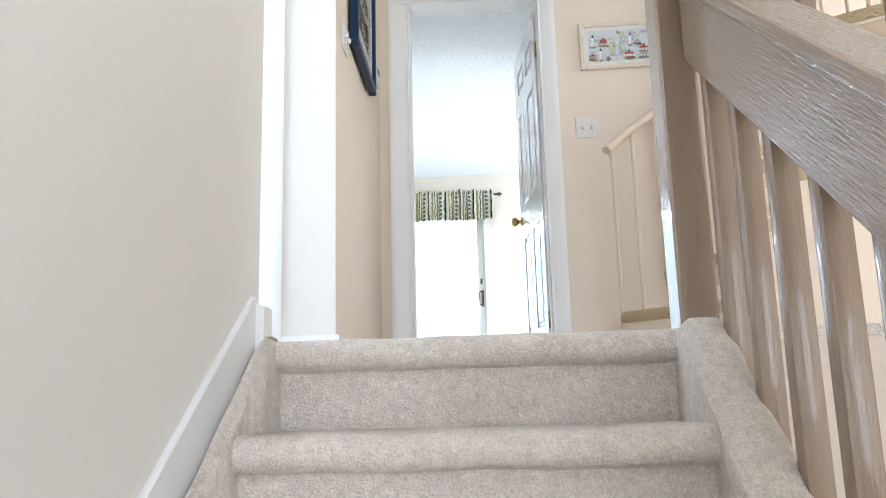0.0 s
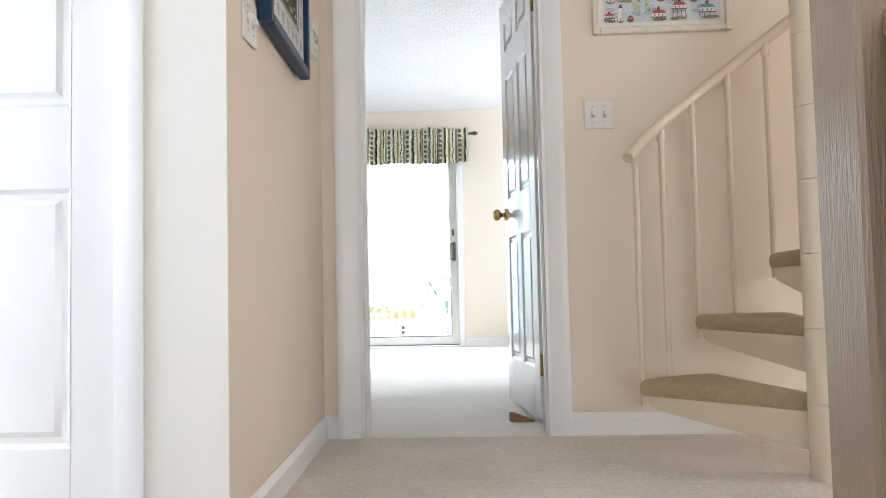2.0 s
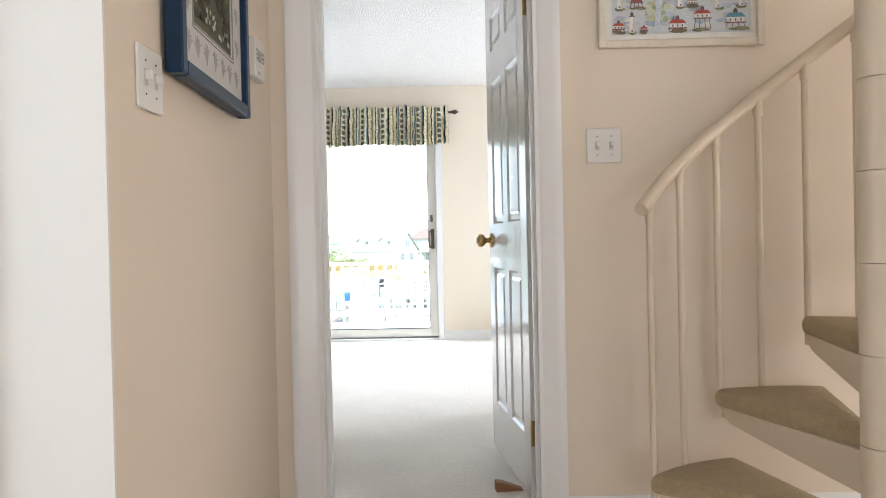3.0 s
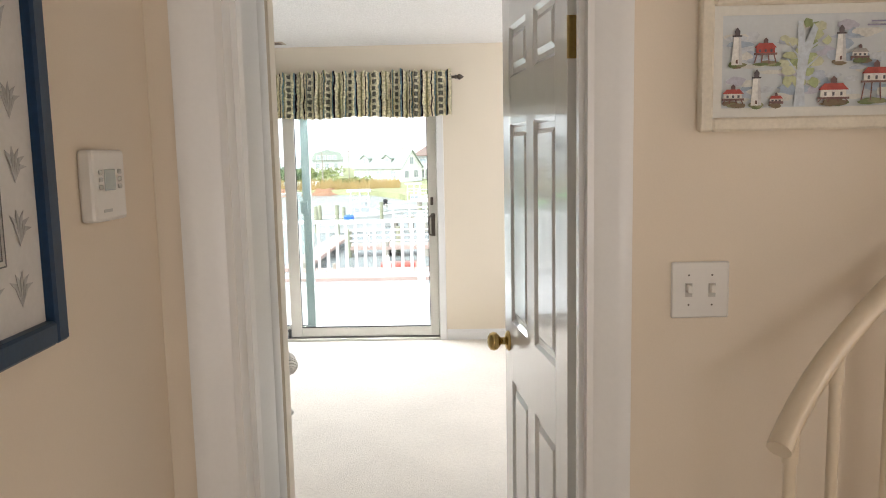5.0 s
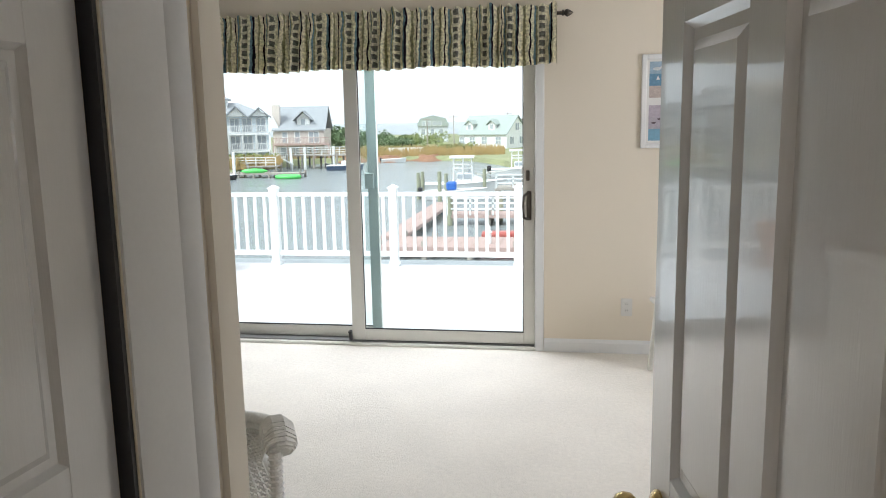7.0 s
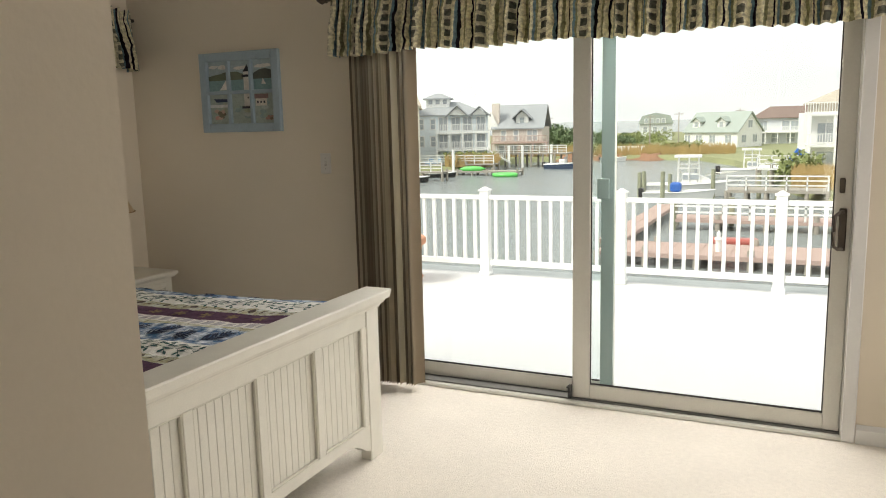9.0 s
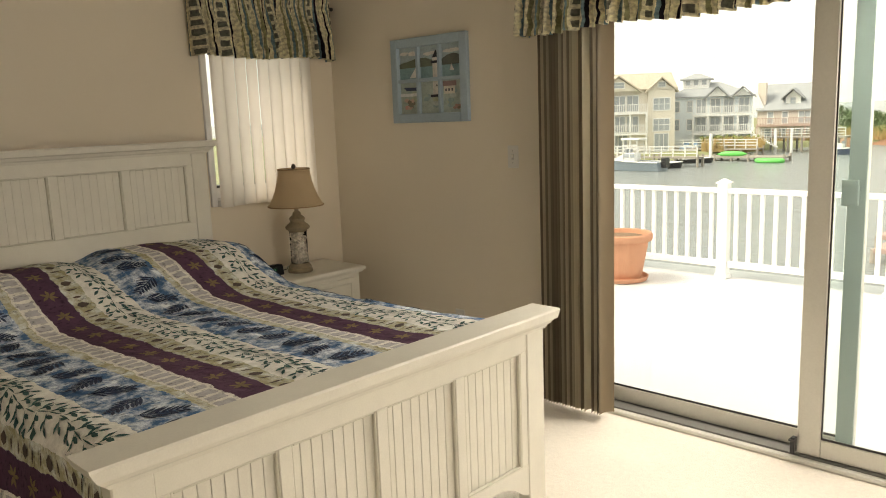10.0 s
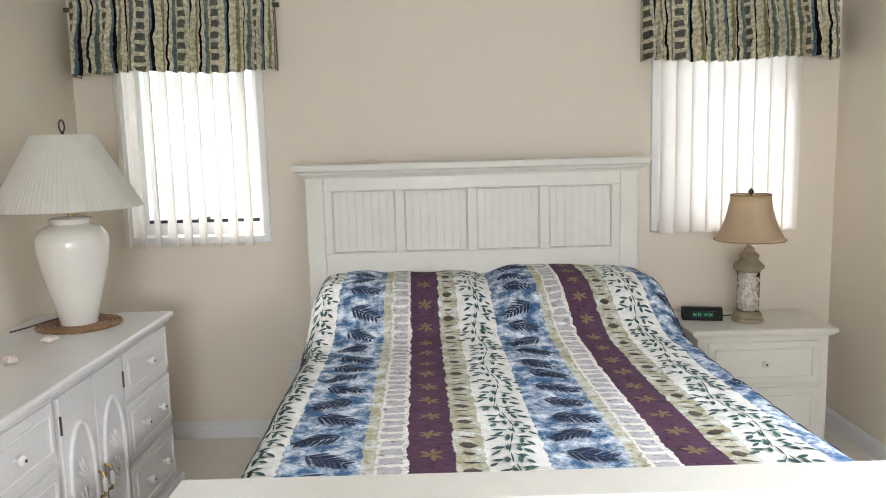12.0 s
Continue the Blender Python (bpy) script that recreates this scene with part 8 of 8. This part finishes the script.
def lay(name, az, dist, z, bm, material, label, category, turn=0):
    x, y = far(az, dist)
    ob = tagged(mesh_object(name, bm, material, 50), label, category)
    ob.matrix_basis = pose(x, y, z, 0, 0, turn)
    return ob


LIME = mat("lime_green_vinyl", (0.12, 0.62, 0.14), 0.4, vary=0.05)
bm = bmesh.new()
sweep(bm, [(1.3 * math.cos(2 * math.pi * k / 24), 0.7 * math.sin(2 * math.pi * k / 24), 0.2) for k in range(25)], 0.24, 8)
lay("float_ring", -20.6, 88, WATER_Z, bm, LIME, "lime green swimming float on the water", "float")
bm = bmesh.new()
lathe(bm, [(0.02, -1.6), (0.26, -1.0), (0.34, 0), (0.26, 1.0), (0.02, 1.6)], 10, Matrix.Rotation(radians(90), 4, "Y"))
lay("kayak", -23.0, 91.5, -3.85, bm, LIME, "lime green kayak lying on the dock", "kayak", 10)
for az, c, lbl in ((-34.6, (0.65, 0.09, 0.07), "red"), (-34.0, (0.10, 0.22, 0.62), "blue"), (-33.4, (0.78, 0.55, 0.05), "yellow")):
    bm = bmesh.new()
    lathe(bm, [(0.02, -1.3), (0.3, -0.8), (0.36, 0), (0.3, 0.8), (0.02, 1.3)], 10, Matrix.Rotation(radians(90), 4, "Y"))
    lay("kayak", az, 93.0, -2.95, bm, mat("kayak_plastic", c, 0.4, vary=0.05), lbl + " kayak on the rack by the dock", "kayak", 0)
bm = boxed(-1.1, -0.45, 0, 1.1, 0.45, 0.32, 0.12, seg=2)
lay("kayak", -4.4, 39.0, WATER_Z, bm, mat("red_kayak_plastic", (0.42, 0.10, 0.08), 0.4), "red kayak beside the floating dock", "kayak", 4)
bm = bmesh.new()
extrude_profile(bm, [(-1.2, 0), (1.2, 0), (0.9, 1.0), (-0.1, 1.5)], 1, -0.8, 0.8)
lay("blue_tarpaulin", -0.55, 74, -2.85, bm, TARP, "bright blue tarpaulin over gear on the platform", "tarpaulin")
bm = bmesh.new()
lathe(bm, [(0.12, 0), (0.12, 0.5), (0.17, 0.52), (0.17, 0.56), (0.08, 0.64), (0.09, 0.78), (0.02, 0.9)], 10)
lay("dock_light", -5.4, 38.2 - 4.8, -4.05, bm, WHITE_OUT, "white dock light like a little lighthouse", "dock light")
for az in (-26.2, -25.6, -24.0, -23.6):
    bm = boxed(-0.35, -0.35, 0.3, 0.35, 0.35, 0.42)
    box(bm, -0.35, 0.3, 0.42, 0.35, 0.42, 1.1, m=Matrix.Rotation(radians(-8), 4, "X"))
    for sx in (-0.3, 0.3):
        box(bm, sx - 0.05, -0.4, 0.0, sx + 0.05, 0.35, 0.3)
        box(bm, sx - 0.08, -0.4, 0.58, sx + 0.08, 0.3, 0.63)
    lay("lawn_chair", az, 101, LAND_Z, bm, mat("lawn_chair_paint", (0.75, 0.76, 0.78) if az in (-23.6,) else (0.30, 0.45, 0.62), 0.6), "painted garden chair on the far lawn", "chair", -10)
for az, d, h in ((-10.25, 150, 6.2), (-17.4, 165, 6.5), (-4.3, 175, 7.2), (-8.3, 185, 6.8)):
    x, y = far(az, d)
    up = thing("utility_pole", "wooden utility pole with a crossarm", "pole", pose(x, y, LAND_Z), "utility poles")
    bm = bmesh.new()
    rod(bm, (0, 0, 0), (0, 0, h), 0.14, 0.09, seg=8)
    part("shaft", bm, WOOD_G, up)
    part("crossarm", boxed(-1.0, -0.06, h - 0.5, 1.0, 0.06, h - 0.36), WOOD_G, up)

# ---- woods, shrubs and reeds ----
LEAVES = [mat("bayberry_leaves", (0.12, 0.175, 0.085), 0.8, vary=0.4, scale=0.5, fine=2, bump=0), mat("pale_shrub_leaves", (0.24, 0.28, 0.11), 0.8, vary=0.35, scale=0.5, fine=2, bump=0)]


def foliage(bm, cx, cy, z0, r, h, n, rf, size):
    """A leafy crown: many small tilted leaf clumps over a lumpy outline."""
    lobes = [(rf.uniform(-0.6, 0.6) * r, rf.uniform(-0.6, 0.6) * r, rf.uniform(0.35, 0.8) * h, rf.uniform(0.35, 0.6)) for _ in range(6)]
    for _ in range(n):
        lx, ly, lz, lr = rf.choice(lobes)
        v = Vector((rf.gauss(0, 1), rf.gauss(0, 1), rf.gauss(0, 1))).normalized() * rf.uniform(0.6, 1.0)
        p = Vector((cx + lx + v.x * r * lr, cy + ly + v.y * r * lr, z0 + max(0.05, lz + v.z * h * lr * 0.6)))
        a = Vector((rf.gauss(0, 1), rf.gauss(0, 1), rf.gauss(0, 1))).normalized() * size * rf.uniform(0.6, 1.3)
        b = a.cross(Vector((rf.gauss(0, 1), rf.gauss(0, 1), rf.gauss(0, 1)))).normalized() * size * rf.uniform(0.5, 0.9)
        bm.faces.new([bm.verts.new(p + q) for q in (-a, b * 0.8, a, -b)])


rf = random.Random(21)
woods, shrubs = bmesh.new(), bmesh.new()
for k in range(46):
    az = -18.4 + 7.4 * rf.random() ** 1.2
    d = rf.uniform(150, 185)
    x, y = far(az, d)
    hh = (5.4 - 0.42 * (az + 18.4)) * rf.uniform(0.75, 1.1)
    rod(woods, (x, y, LAND_Z), (x + rf.uniform(-0.4, 0.4), y, LAND_Z + hh * 0.6), 0.14, 0.05, seg=6)
    foliage(woods, x, y, LAND_Z, rf.uniform(1.8, 3.0), hh, 170, rf, 0.34)
ob = setting("far_woods", woods, LEAVES[0], "dark green coastal thicket on the far shore", "woods")
ob["kind"] = "stuff"
spots = [(-18 + 8 * rf.random(), rf.uniform(126, 145), rf.uniform(0.8, 1.6)) for _ in range(46)]
spots += [(-24.5 + 2.4 * rf.random(), rf.uniform(99, 103), rf.uniform(1.2, 2.2)) for _ in range(14)]
spots += [(-9 + 2.2 * rf.random(), rf.uniform(128, 142), rf.uniform(1.0, 1.9)) for _ in range(12)]
spots += [(-12 + 3 * rf.random(), rf.uniform(150, 170), rf.uniform(2.2, 3.6)) for _ in range(10)]
spots += [(-1.0 + 1.0 * rf.random(), rf.uniform(69, 72), rf.uniform(1.6, 2.6)) for _ in range(7)]
for az, d, hh in spots:
    x, y = far(az, d)
    foliage(shrubs, x, y, LAND_Z, hh * 0.9, hh, 90, rf, 0.24)
ob = setting("shore_shrubs", shrubs, LEAVES[1], "pale green shrubs along the shore", "shrubs")
ob["kind"] = "stuff"
reeds = bmesh.new()
for _ in range(5200):
    g = rf.random()
    if g < 0.62:
        az, d = -20.5 + 16 * rf.random(), rf.uniform(122, 134)
    elif g < 0.8:
        az, d = -25 + 4 * rf.random(), rf.uniform(98.5, 101)
    else:
        az, d = -0.8 + 2.6 * rf.random(), rf.uniform(62, 68)
    x, y = far(az, d)
    hh = rf.uniform(0.8, 1.8)
    w = 0.09
    lean = rf.uniform(-0.25, 0.25)
    reeds.faces.new([reeds.verts.new(c) for c in ((x - w, y, LAND_Z - 0.1), (x + w, y, LAND_Z - 0.1), (x + lean, y + rf.uniform(-0.2, 0.2), LAND_Z + hh))])
ob = setting("shore_reeds", reeds, mat("straw_reeds", (0.42, 0.30, 0.13), 0.9, vary=0.35, scale=0.6, fine=3, bump=0), "straw-coloured reeds along the water", "reeds")
ob["kind"] = "stuff"
bm = bmesh.new()
for k in range(34):
    x, y = far(-13.2 + 2.6 * k / 33, 127)
    box(bm, x - 0.13, y, LAND_Z, x + 0.13, y + 0.06, LAND_Z + 1.25)
fence = tagged(mesh_object("picket_fence", bm, WHITE_OUT), "white picket fence beyond the reeds", "fence")
